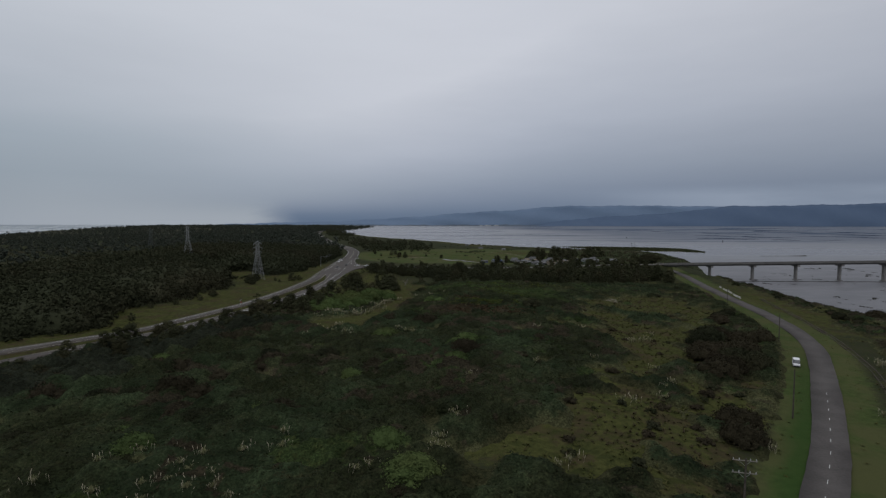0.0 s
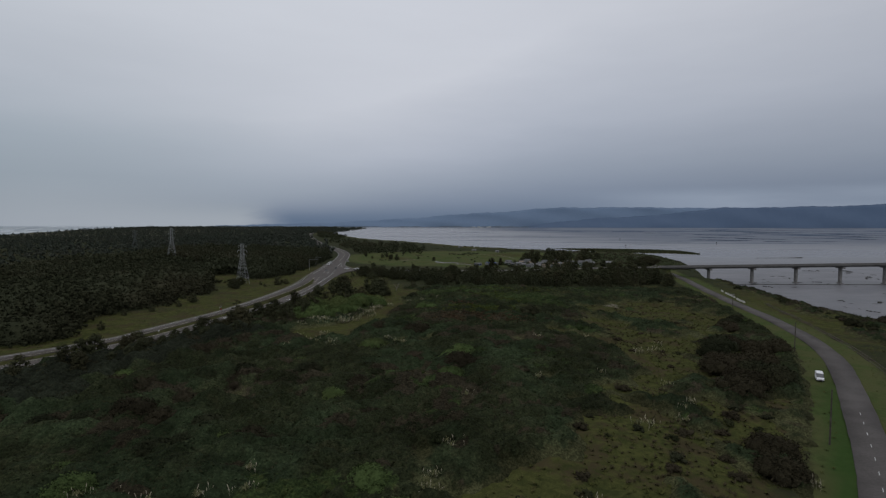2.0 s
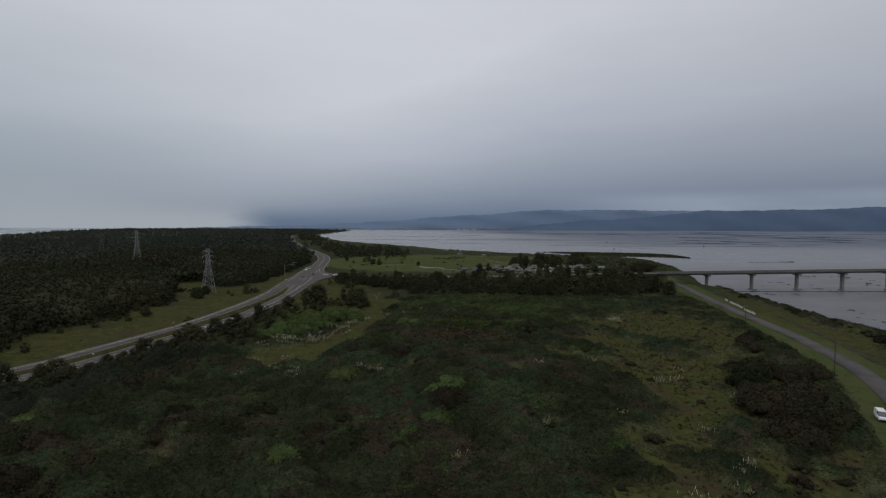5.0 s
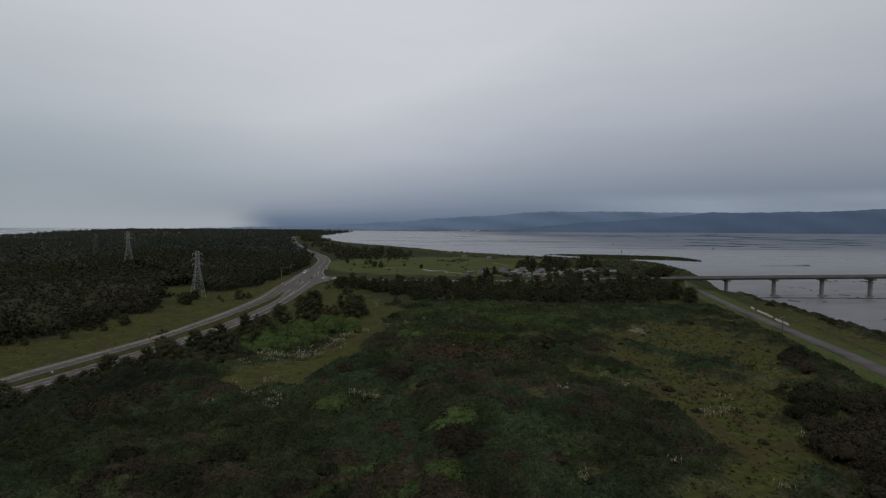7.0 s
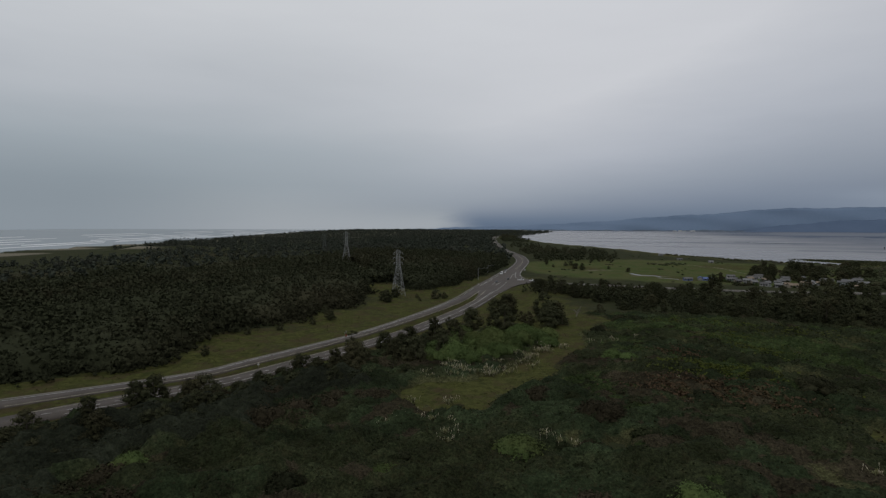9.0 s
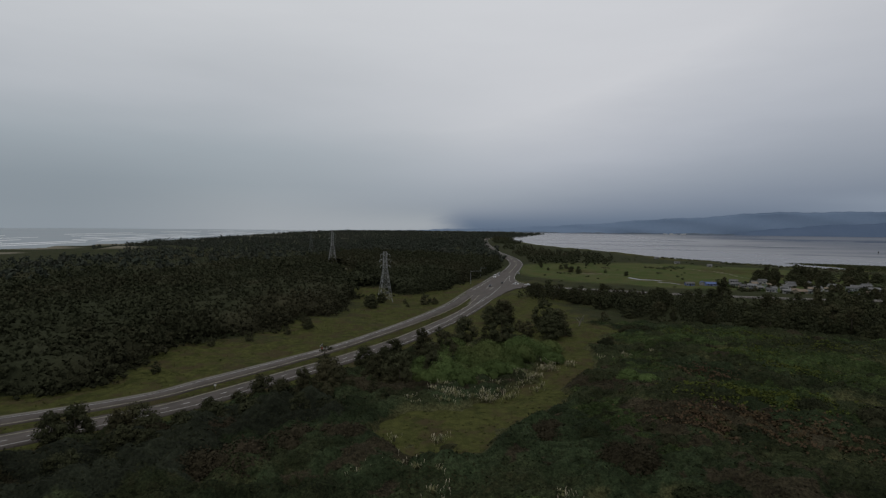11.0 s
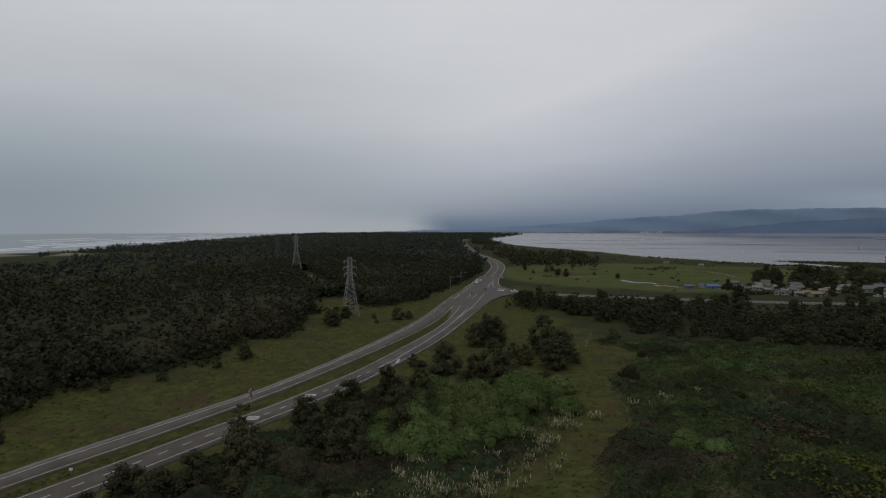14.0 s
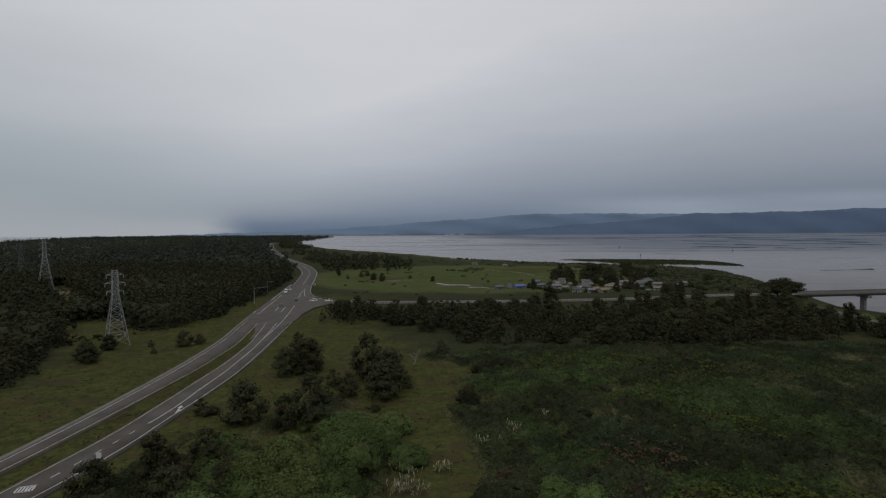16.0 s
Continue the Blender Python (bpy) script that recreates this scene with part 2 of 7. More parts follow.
def curve(points, step=4.0):
    """A smooth line through points (Catmull-Rom), evenly sampled."""
    p = np.array(points, float)
    p = np.vstack([2 * p[0] - p[1], p, 2 * p[-1] - p[-2]])
    out = []
    for a, b, c, d in zip(p[:-3], p[1:-2], p[2:-1], p[3:]):
        n = max(2, int(np.linalg.norm(c - b) / step))
        t = np.linspace(0, 1, n, endpoint=False)[:, None]
        out.append(0.5 * (2 * b + (c - a) * t + (2 * a - 5 * b + 4 * c - d) * t * t + (3 * b - a - 3 * c + d) * t ** 3))
    return np.vstack(out + [p[-2:-1]])


HWY_S = curve([(-250, 30, 8), (-200, 125, 8), (-154, 193, 8), (-126.6, 230, 8), (-119.5, 249, 8), (-111, 277, 8), (-105.2, 300, 8), (-100.2, 331, 8),
               (-96.4, 365, 8), (-94.6, 390, 8), (-93.6, 420, 8), (-95, 450, 7.9), (-97, 482, 7.8), (-101, 535, 7.5)])
HWY_N = curve([(-225, 20, 8), (-178, 115, 8), (-136, 192, 8), (-114.5, 226, 8), (-108.6, 239.5, 8), (-101.3, 264.5, 8), (-95.8, 282.5, 8), (-90.6, 303, 8),
               (-87.0, 320, 8), (-84.6, 340, 8), (-82, 368, 8), (-80.6, 395, 8), (-80.8, 427, 8), (-82.4, 450, 7.9), (-84.5, 482, 7.8), (-89, 535, 7.5)])
HWY_FAR = curve([(-94, 500, 7.6), (-96.5, 560, 7.5), (-99.5, 613, 7.5), (-103.2, 659, 7.5), (-108, 710, 7.5), (-117, 780, 7.5), (-138, 870, 7.5), (-172, 975, 7.5), (-206, 1078, 7.5), (-300, 1430, 7.5),
                 (-395, 1841, 7.5), (-470, 2300, 7.5), (-520, 2900, 7.5)], 10)
SIDE = curve([(-92, 546, 7.5), (-60, 536, 7.4), (14, 533, 7.0), (60, 527, 7.4), (120, 514, 9.4), (170, 503.5, 12), (222, 493, 13.6)])
BAYROAD = curve([(-30, -40, 9), (10, 25, 9), (40, 62, 9), (65, 91.3, 9), (79, 108.2, 9), (92.5, 126, 9), (107, 146, 9), (122, 167.2, 9), (140.5, 196.2, 8.8),
                 (157, 232, 8.2), (173, 279, 7.2), (185, 325, 6.6), (204, 395, 6.0), (226, 470, 5.5), (250, 560, 4.0), (275, 640, 3.5)])
ROADS = [(HWY_S, 3.8), (HWY_N, 5.0), (HWY_FAR, 9), (SIDE, 4.5), (BAYROAD, 4.5)]


def road_distance(X, Y, line):
    best, z = np.full(X.shape, 1e9), np.zeros(X.shape)
    for a, b in zip(line[:-1:2], np.vstack([line[2::2], line[-1:]])):
        u = b - a
        k = np.clip(((X - a[0]) * u[0] + (Y - a[1]) * u[1]) / max(u[0] ** 2 + u[1] ** 2, 1e-6), 0, 1)
        d = np.hypot(X - a[0] - k * u[0], Y - a[1] - k * u[1])
        z = np.where(d < best, a[2] + k * u[2], z)
        best = np.minimum(best, d)
    return best, z


def step01(v, lo, hi):
    t = np.clip((v - lo) / (hi - lo), 0, 1)
    return t * t * (3 - 2 * t)


def wave(X, Y, size, seed=0.0):
    """Cheap smooth undulation between -1 and 1."""
    a, b = X / size + seed, Y / size - seed * 1.7
    return (np.sin(a * 1.9 + 1.3 * np.sin(b * 1.1 + seed)) + np.sin(b * 2.3 + 1.7 * np.sin(a * 0.9 - seed)) + np.sin((a + b) * 1.37 + 2 * np.sin(a * 0.57))) / 3


def bump_at(X, Y, x, y, rx, ry):
    return np.exp(-(((X - x) / rx) ** 2) - ((Y - y) / ry) ** 2)


def land_height(X, Y):
    X, Y = np.asarray(X, float), np.asarray(Y, float)
    sd = edge_distance(X, Y, LAND)
    base = 7.5 + 5.6 * bump_at(X, Y, 20, 235, 75, 125) + 2.5 * bump_at(X, Y, 5, 110, 60, 60) + 1.5 * bump_at(X, Y, 60, 340, 60, 35)
    base -= 3.2 * bump_at(X, Y, 70, 680, 170, 120)
    base += 4.5 * bump_at(X, Y, 250, 720, 70, 50) - 6.0 * step01(-X, 700, 1150) * step01(-Y, -3000, -1500)
    base += 11 * bump_at(X, Y, -797, 815, 46, 34) + 9 * bump_at(X, Y, -742, 868, 48, 42) + 2.5 * bump_at(X, Y, 235, 620, 40, 60) + 2.5 * step01(-X, 130, 240) - 3.5 * step01(-X, 300, 560) + 0.9 * wave(X, Y, 24) + 0.5 * wave(X, Y, 9, 3.0)
    z = -2.5 + (base + 2.5) * step01(sd, -14, 46) ** 0.8
    sea = step01(-X, 900, 1300)
    z = np.where(sea > 0.5, -2.5 + (base + 2.5) * step01(sd, -30, 160), z)
    z = np.maximum(z, np.where(edge_distance(X, Y, SPIT) > -12, -2.0 + 3.2 * step01(edge_distance(X, Y, SPIT), -10, 12), -9))
    for line, half in ROADS:
        d, rz = road_distance(X, Y, line)
        k = step01(d, half + 2, half + 16)
        z = np.where(d < half + 16, z * k + (rz - 0.3) * (1 - k), z)
    return z


def ground_at(x, y):
    return float(land_height(np.array([x]), np.array([y]))[0])


# ---- mesh builders ----
def part(name, data, mat, parent=None, label=""):
    """Links a bmesh or a mesh as one object under a thing or a part."""
    if isinstance(data, bmesh.types.BMesh):
        me = bpy.data.meshes.new(name)
        data.to_mesh(me)
        data.free()
    else:
        me = data
    if mat is not None and not me.materials:
        me.materials.append(mat)
    ob = new(name, me)
    ob.parent = parent
    return tagged(ob, label)


def array_mesh(name, V, F, mat=None, smooth_faces=False):
    """A mesh from arrays: vertices (n, 3) and faces (m, 3 or 4)."""
    V, F = np.asarray(V, np.float32), np.asarray(F, np.int32)
    me = bpy.data.meshes.new(name)
    me.vertices.add(len(V))
    me.vertices.foreach_set("co", V.ravel())
    k = F.shape[1]
    me.loops.add(F.size)
    me.loops.foreach_set("vertex_index", F.ravel())
    me.polygons.add(len(F))
    me.polygons.foreach_set("loop_start", np.arange(0, F.size, k, dtype=np.int32))
    if smooth_faces:
        me.polygons.foreach_set("use_smooth", np.ones(len(F), bool))
    me.update(calc_edges=True)
    if mat:
        me.materials.append(mat)
    return me


def thing(name, x, y, z, turn=0, label="", category="", group="", kind=""):
    e = new(name)
    e.empty_display_size = 0.3
    e.matrix_basis = pose(x, y, z, 0, 0, turn)
    return tagged(e, label, category, group, kind)


def box(bm, lo, hi, bevel=0.0):
    r = bmesh.ops.create_cube(bm, size=1)
    for v in r["verts"]:
        v.co = Vector([lo[i] + (v.co[i] + 0.5) * (hi[i] - lo[i]) for i in range(3)])
    if bevel:
        bmesh.ops.bevel(bm, geom=list({e for v in r["verts"] for e in v.link_edges}), offset=bevel, segments=2, affect="EDGES", profile=0.5)
    return bm


def boxes(*spans, bevel=0.0):
    bm = bmesh.new()
    for lo, hi in spans:
        box(bm, lo, hi, bevel)
    return bm


def rod(bm, a, b, r1, r2=None, sides=8):
    """A tapered round bar from a to b."""
    a, b = Vector(a), Vector(b)
    d = b - a
    m = Matrix.Translation((a + b) / 2) @ d.to_track_quat("Z", "Y").to_matrix().to_4x4()
    bmesh.ops.create_cone(bm, cap_ends=True, segments=sides, radius1=r1, radius2=r1 if r2 is None else r2, depth=d.length, matrix=m)
    return bm


def rods(*bars, sides=8):
    bm = bmesh.new()
    for bar in bars:
        rod(bm, *bar, sides=sides)
    return bm


def ribbon(name, line, left, right, lift, mat, parent=None, skirt=0.5):
    """A strip along a line, from left to right of it in metres, with sides that go down."""
    d = np.gradient(line[:, :2], axis=0)
    d /= np.linalg.norm(d, axis=1)[:, None]
    n = np.c_[d[:, 1], -d[:, 0]]
    L, R = line[:, :2] + n * left, line[:, :2] + n * right
    z = line[:, 2:3] + lift
    rows = [np.c_[L, z - skirt], np.c_[L, z], np.c_[R, z], np.c_[R, z - skirt]]
    V = np.concatenate(rows)
    m, i = len(line), np.arange(len(line) - 1)
    F = np.concatenate([np.c_[k * m + i, (k + 1) * m + i, (k + 1) * m + i + 1, k * m + i + 1] for k in range(3)])
    return part(name, array_mesh(name, V, F, mat), mat, parent)


def dashes(line, off, width, long, cycle, lift, start=0.0, end=1e9):
    """Short painted pieces along a line, as sub-lines."""
    d = np.r_[0, np.cumsum(np.linalg.norm(np.diff(line[:, :2], axis=0), axis=1))]
    out, s = [], start
    while s + long < min(end, d[-1]):
        t = np.linspace(s, s + long, 4)
        out.append(np.c_[np.interp(t, d, line[:, 0]), np.interp(t, d, line[:, 1]), np.interp(t, d, line[:, 2])])
        s += cycle
    return out


# ---- ground, water, far hills ----
def axis(lo, fine_lo, fine_hi, hi, step, n):
    a = fine_lo - np.geomspace(step, fine_lo - lo, n)[::-1]
    b = fine_hi + np.geomspace(step, hi - fine_hi, n)
    return np.r_[a, np.arange(fine_lo, fine_hi + step / 2, step), b]


gx, gy = axis(-4900, -260, 350, 4900, 3.0, 70), axis(-1500, 40, 720, 4900, 3.0, 80)
GX, GY = np.meshgrid(gx, gy)
GZ = land_height(GX, GY)
GZ += np.random.RandomState(4).normal(0, 0.12, GZ.shape) * (GZ > 1)
for line, half in ROADS:
    d, rz = road_distance(GX, GY, line)
    GZ = np.where(d < half + 1.5, rz - 0.3, GZ)
nx, ny = len(gx), len(gy)
q = np.arange((ny - 1) * nx).reshape(ny - 1, nx)[:, :-1].ravel()
ground_mesh = array_mesh("ground", np.c_[GX.ravel(), GY.ravel(), GZ.ravel()], np.c_[q, q + 1, q + nx + 1, q + nx], None, True)


def along(X, Y, ax, ay, bx, by, w):
    """1 along a straight line, falling off over w metres."""
    t = np.clip(((X - ax) * (bx - ax) + (Y - ay) * (by - ay)) / ((bx - ax) ** 2 + (by - ay) ** 2), 0, 1)
    return np.exp(-((X - ax - t * (bx - ax)) ** 2 + (Y - ay - t * (by - ay)) ** 2) / (w * w))


def power_line_cut(X, Y):
    """The swathe kept open under the power line, 1 along its middle."""
    return along(X, Y, -286, 626, -200, 508, 8)


GLADE = [(-56, 225), (-52.6, 238), (-43, 246), (-34, 258), (-31, 271), (-27.5, 286), (-25.5, 302), (-23.5, 320), (-18.5, 321), (-13.3, 303), (-14, 284), (-18.5, 268), (-20, 255), (-27, 233), (-31, 219), (-44, 213.5)]


# plant cover: green turf, dry grass, bare sand
def clearings(X, Y):
    """Open grass among the scrub."""
    w = wave(X, Y, 14, 5.0)
    c = 1.35 * step01(edge_distance(X, Y, GLADE) + 1.4 * wave(X, Y, 4, 8.0), -6.0, 2.5) + 0.5 * bump_at(X, Y, 50, 128, 13, 18) + 0.8 * bump_at(X, Y, 80, 200, 11, 30)
    c += 0.8 * bump_at(X, Y, 128, 285, 17, 30) + 0.8 * bump_at(X, Y, 74, 128, 6, 14) + bump_at(X, Y, -67, 259, 4, 5) + 0.9 * bump_at(X, Y, 98, 302, 8, 16) + 0.6 * bump_at(X, Y, 18, 107, 17, 12) + 0.6 * bump_at(X, Y, 46, 124, 14, 16)
    c += 1.1 * bump_at(X, Y, -12, 352, 20, 24) + 0.9 * bump_at(X, Y, -50, 385, 22, 50)
    c += 0.45 * bump_at(X, Y, 88, 190, 44, 95) + 0.4 * bump_at(X, Y, 84, 215, 30, 60) + 0.36 * bump_at(X, Y, 115, 300, 50, 60) + 0.35 * bump_at(X, Y, 30, 100, 40, 22) + 0.42 * bump_at(X, Y, 150, 300, 32, 60) + 0.3 * bump_at(X, Y, 60, 135, 32, 40)
    return np.clip(c + 0.42 * w * np.clip(c * 2, 0.3, 1) + 0.22 * wave(X, Y, 5, 1.0) + 0.14 * wave(X, Y, 2.3, 4.0), 0, 1.3)


def cover(X, Y):
    road = np.full(X.shape, 1e9)
    for line, half in ROADS:
        road = np.minimum(road, road_distance(X, Y, line)[0] - half)
    west = edge_of_forest(X, Y)
    marsh = step01(-edge_distance(X, Y, LAND) + 14 * wave(X, Y, 30, 9.0), -85, -45) * step01(Y, 690, 760)
    turf = step01(bump_at(X, Y, 60, 720, 190, 150), 0.25, 0.6) * (1 - 0.8 * marsh)
    median = step01(-np.maximum(road_distance(X, Y, HWY_S)[0], road_distance(X, Y, HWY_N)[0]), -13, -10)
    hwy = np.minimum(road_distance(X, Y, HWY_S)[0], road_distance(X, Y, HWY_N)[0])
    verge = step01(-hwy, -75, -20) * (west < 6)
    bay = road_distance(X, Y, BAYROAD)[0]
    green = np.clip(0.9 * turf + 0.7 * step01(-bay, -17, -7) + (0.3 - 0.3 * median) * verge + 0.5 * bump_at(X, Y, 20, 265, 30, 20), 0, 1)
    dry = np.clip((clearings(X, Y) + 0.12) * step01(bay, 9, 15) + (0.56 + 0.3 * wave(X, Y, 17, 6.0)) * verge + 0.4 * turf * step01(wave(X, Y, 45, 2.0), 0.1, 0.8) + 0.5 * bump_at(X, Y, 200, 300, 45, 120) + 0.8 * median + 0.8 * marsh * (0.6 + 0.6 * wave(X, Y, 18, 3.0)) + 0.9 * along(X, Y, -172, 468, -146, 428, 12) + 0.4 * power_line_cut(X, Y), 0, 1)
    sand = 0.3 * power_line_cut(X, Y) + 1.1 * bump_at(X, Y, 32, 649, 20, 3) + 0.9 * bump_at(X, Y, 55, 626, 14, 2.5) + 0.9 * bump_at(X, Y, -30, 692, 16, 2.5) + 1.0 * bump_at(X, Y, 100, 308, 7, 12) + 1.3 * bump_at(X, Y, -792, 808, 32, 20) + 0.35 * bump_at(X, Y, -262, 600, 14, 14) + 0.6 * along(X, Y, 49, 836, 112, 759, 2.5) + 0.6 * along(X, Y, 112, 759, 133, 703, 2.5)
    sand += step01(wave(X, Y, 90, 1.0), -0.1, 0.6) * step01(-X, 740, 980) + 0.8 * bump_at(X, Y, -18, 700, 30, 3) + 0.15 * step01(-road, -1.6, 0.0)
    return green, dry, np.clip(sand, 0, 1)


def edge_of_forest(X, Y):
    """Metres into the western woods (positive inside)."""
    ex = np.interp(Y, [100, 200, 240, 262, 300, 318, 335, 350, 366, 395, 410, 425, 450, 480, 560, 700, 870, 1100, 1841],
                   [-230, -172, -140, -154, -158, -143, -146, -156, -140, -146, -158, -152, -132, -119, -119, -122, -152, -222, -412])
    return ex + 4 * wave(X, Y, 11, 2.2) - X


g_green, g_dry, g_sand = cover(GX.ravel(), GY.ravel())
left_of_road = GX.ravel() < np.interp(GY.ravel(), BAYROAD[:, 1], BAYROAD[:, 0])
strip = road_distance(GX.ravel(), GY.ravel(), BAYROAD)[0]
lush = left_of_road * step01(-strip, -8.5, -5.5) * step01(-GY.ravel(), -215, -120)
att = ground_mesh.attributes.new("cover", "FLOAT_COLOR", "POINT")
att.data.foreach_set("color", np.c_[g_green, g_dry, g_sand, lush].astype(np.float32).ravel())

m, nt, b = material("dune_ground", 1.0, 0.02)
p = place_of(nt)
at = nt.nodes.new("ShaderNodeAttribute")
at.attribute_name = "cover"
sep = nt.nodes.new("ShaderNodeSeparateColor")
link(nt, at.outputs["Color"], sep.inputs[0])
n1, n2, n3 = noise_at(nt, p, 0.07, 6.0), noise_at(nt, p, 0.6, 5.0), noise_at(nt, p, 4.0, 3.0)
rough_mix = maths(nt, "ADD", maths(nt, "MULTIPLY", n2, 0.6), maths(nt, "MULTIPLY", n3, 0.4))
litter = blend(nt, smooth(nt, n1, 0.35, 0.65), (0.024, 0.026, 0.016), (0.038, 0.035, 0.022))
litter = blend(nt, smooth(nt, rough_mix, 0.35, 0.7), litter, (0.028, 0.037, 0.013))
meadow = smooth(nt, n1, 0.38, 0.6)
turf_c = blend(nt, smooth(nt, rough_mix, 0.3, 0.7), (0.035, 0.051, 0.016), (0.060, 0.079, 0.026))
turf_c = blend(nt, maths(nt, "MULTIPLY", meadow, 0.85), turf_c, (0.068, 0.070, 0.029))
dry_c = blend(nt, smooth(nt, rough_mix, 0.4, 0.62), (0.039, 0.044, 0.014), (0.066, 0.068, 0.022))
dry_c = blend(nt, maths(nt, "MULTIPLY", smooth(nt, noise_at(nt, p, 0.23, 5.0, 0.7), 0.5, 0.62), 0.65), dry_c, (0.024, 0.030, 0.010))
dry_c = blend(nt, maths(nt, "MULTIPLY", smooth(nt, noise_at(nt, p, 0.11, 5.0, 0.7), 0.47, 0.62), 0.75), dry_c, (0.050, 0.037, 0.022))
sand_c = blend(nt, smooth(nt, rough_mix, 0.3, 0.7), (0.10, 0.09, 0.066), (0.18, 0.165, 0.125))
jag = maths(nt, "MULTIPLY", maths(nt, "SUBTRACT", rough_mix, 0.5), 0.9)
c = litter
for out, col in ((0, turf_c), (1, dry_c), (2, sand_c)):
    c = blend(nt, smooth(nt, maths(nt, "ADD", sep.outputs[out], jag), 0.25, 0.65), c, col)
c = blend(nt, maths(nt, "MULTIPLY", at.outputs["Alpha"], 0.85), c, blend(nt, n2, (0.022, 0.046, 0.012), (0.034, 0.066, 0.016)))
link(nt, c, b.inputs["Base Color"])
bumped(nt, b, rough_mix, 0.7, 0.5)
ground_mesh.materials.append(m)
part("ground", ground_mesh, m)
tagged(bpy.data.objects["ground"], "dune ground with dry grass, turf and leaf litter", "ground", kind="structure")

# the bay: wet mud flats and shallow channels
m, nt, b = material("wet_mud_and_shallows", 0.3, 0.5)
p, long = place_of(nt), place_of(nt, (0.28, 1.0, 1.0))
far = nt.nodes.new("ShaderNodeNewGeometry")
fx = nt.nodes.new("ShaderNodeSeparateXYZ")
link(nt, far.outputs["Position"], fx.inputs[0])
patches = maths(nt, "ADD", noise_at(nt, long, 0.0045, 6.0, 0.62), maths(nt, "MULTIPLY", noise_at(nt, place_of(nt, (0.06, 1, 1)), 0.006, 4.0), 0.5))
deep = smooth(nt, maths(nt, "ADD", fx.outputs[1], maths(nt, "MULTIPLY", fx.outputs[0], 0.35)), 1150, 2000)
streak = noise_at(nt, place_of(nt, (0.35, 1, 1)), 0.0019, 6.0, 0.66)
east_ = smooth(nt, maths(nt, "ADD", fx.outputs[0], maths(nt, "MULTIPLY", maths(nt, "SUBTRACT", patches, 0.75), 900)), 150, 800)
zone = maths(nt, "MULTIPLY", deep, east_)
channel = smooth(nt, noise_at(nt, place_of(nt, (0.28, 1, 1)), 0.0042, 5.0, 0.66), 0.55, 0.60)
ruffled = maths(nt, "MULTIPLY", smooth(nt, maths(nt, "ADD", streak, maths(nt, "MULTIPLY", patches, 0.1)), 0.55, 0.64), zone)
ruffled = maths(nt, "MAXIMUM", maths(nt, "MULTIPLY", ruffled, 0.8), maths(nt, "MULTIPLY", zone, 0.52))
ruffled = maths(nt, "MAXIMUM", ruffled, maths(nt, "MULTIPLY", channel, maths(nt, "MAXIMUM", zone, maths(nt, "MULTIPLY", smooth(nt, fx.outputs[1], 600, 1400), 0.4))))
ripple = noise_at(nt, place_of(nt, (0.5, 1, 1)), 0.05, 6.0, 0.65)
mud = blend(nt, smooth(nt, ripple, 0.35, 0.7), (0.064, 0.063, 0.068), (0.112, 0.108, 0.114))
weed = smooth(nt, noise_at(nt, place_of(nt, (0.3, 1, 1)), 0.09, 6.0, 0.75), 0.60, 0.68)
mud = blend(nt, maths(nt, "MULTIPLY", weed, 0.8), mud, (0.045, 0.042, 0.036))
link(nt, blend(nt, ruffled, mud, (0.055, 0.085, 0.135)), b.inputs["Base Color"])
link(nt, maths(nt, "ADD", maths(nt, "ADD", 0.26, maths(nt, "MULTIPLY", smooth(nt, fx.outputs[1], 900, 500), 0.2)), maths(nt, "MULTIPLY", ruffled, 0.5)), b.inputs["Roughness"])
bumped(nt, b, maths(nt, "ADD", noise_at(nt, p, 0.8, 4.0), ripple), 0.35, 0.3)
link(nt, maths(nt, "MULTIPLY", maths(nt, "SUBTRACT", 0.5, maths(nt, "MULTIPLY", ruffled, 0.56), clamp=True), maths(nt, "SUBTRACT", 1.0, maths(nt, "MULTIPLY", weed, 0.6))), b.inputs["Specular IOR Level"])
M_BAY = m
bm = bmesh.new()
bmesh.ops.create_grid(bm, x_segments=40, y_segments=40, size=1)
for v in bm.verts:
    v.co = Vector((-700 + (v.co.x + 1) * 2800, -1500 + (v.co.y + 1) * 3200, 0))
tagged(part("water", bm, M_BAY), "shallow bay with wet grey mud flats at low tide", "water", kind="structure")

# dark channels of open water between the mud banks: ends and width in metres
M_CHANNEL = worn("dark_channel_water", (0.030, 0.042, 0.066), (0.045, 0.060, 0.090), 0.9, 0.004, 0.03, 0.0, 0.0, 0.0)
CHANNELS = [(1606, 3103, 1851, 2490, 55), (1851, 2490, 1865, 2028, 40), (929, 1846, 1054, 1752, 36), (1030, 1775, 1106, 1581, 34), (793, 1568, 962, 1515, 40), (945, 1451, 1016, 1423, 28), (1024, 1433, 1175, 1435, 14),
            (1239, 1792, 1444, 1620, 30), (2160, 3459, 2336, 2997, 55), (1456, 1903, 1642, 1812, 32), (1057, 2575, 1097, 2381, 24), (1344, 1647, 1401, 1579, 24), (1155, 2257, 1219, 1899, 32), (1736, 3268, 1896, 2963, 42),
            (1563, 2568, 1666, 2264, 44), (1555, 2190, 1623, 1811, 36), (1001, 2784, 1220, 2865, 30), (335, 1971, 500, 1802, 9), (151, 2670, 369, 2373, 16), (-16, 1776, 145, 1688, 7), (496, 1289, 569, 1175, 4)]
r_ = np.random.RandomState(15)
Vs, Fs = [], []
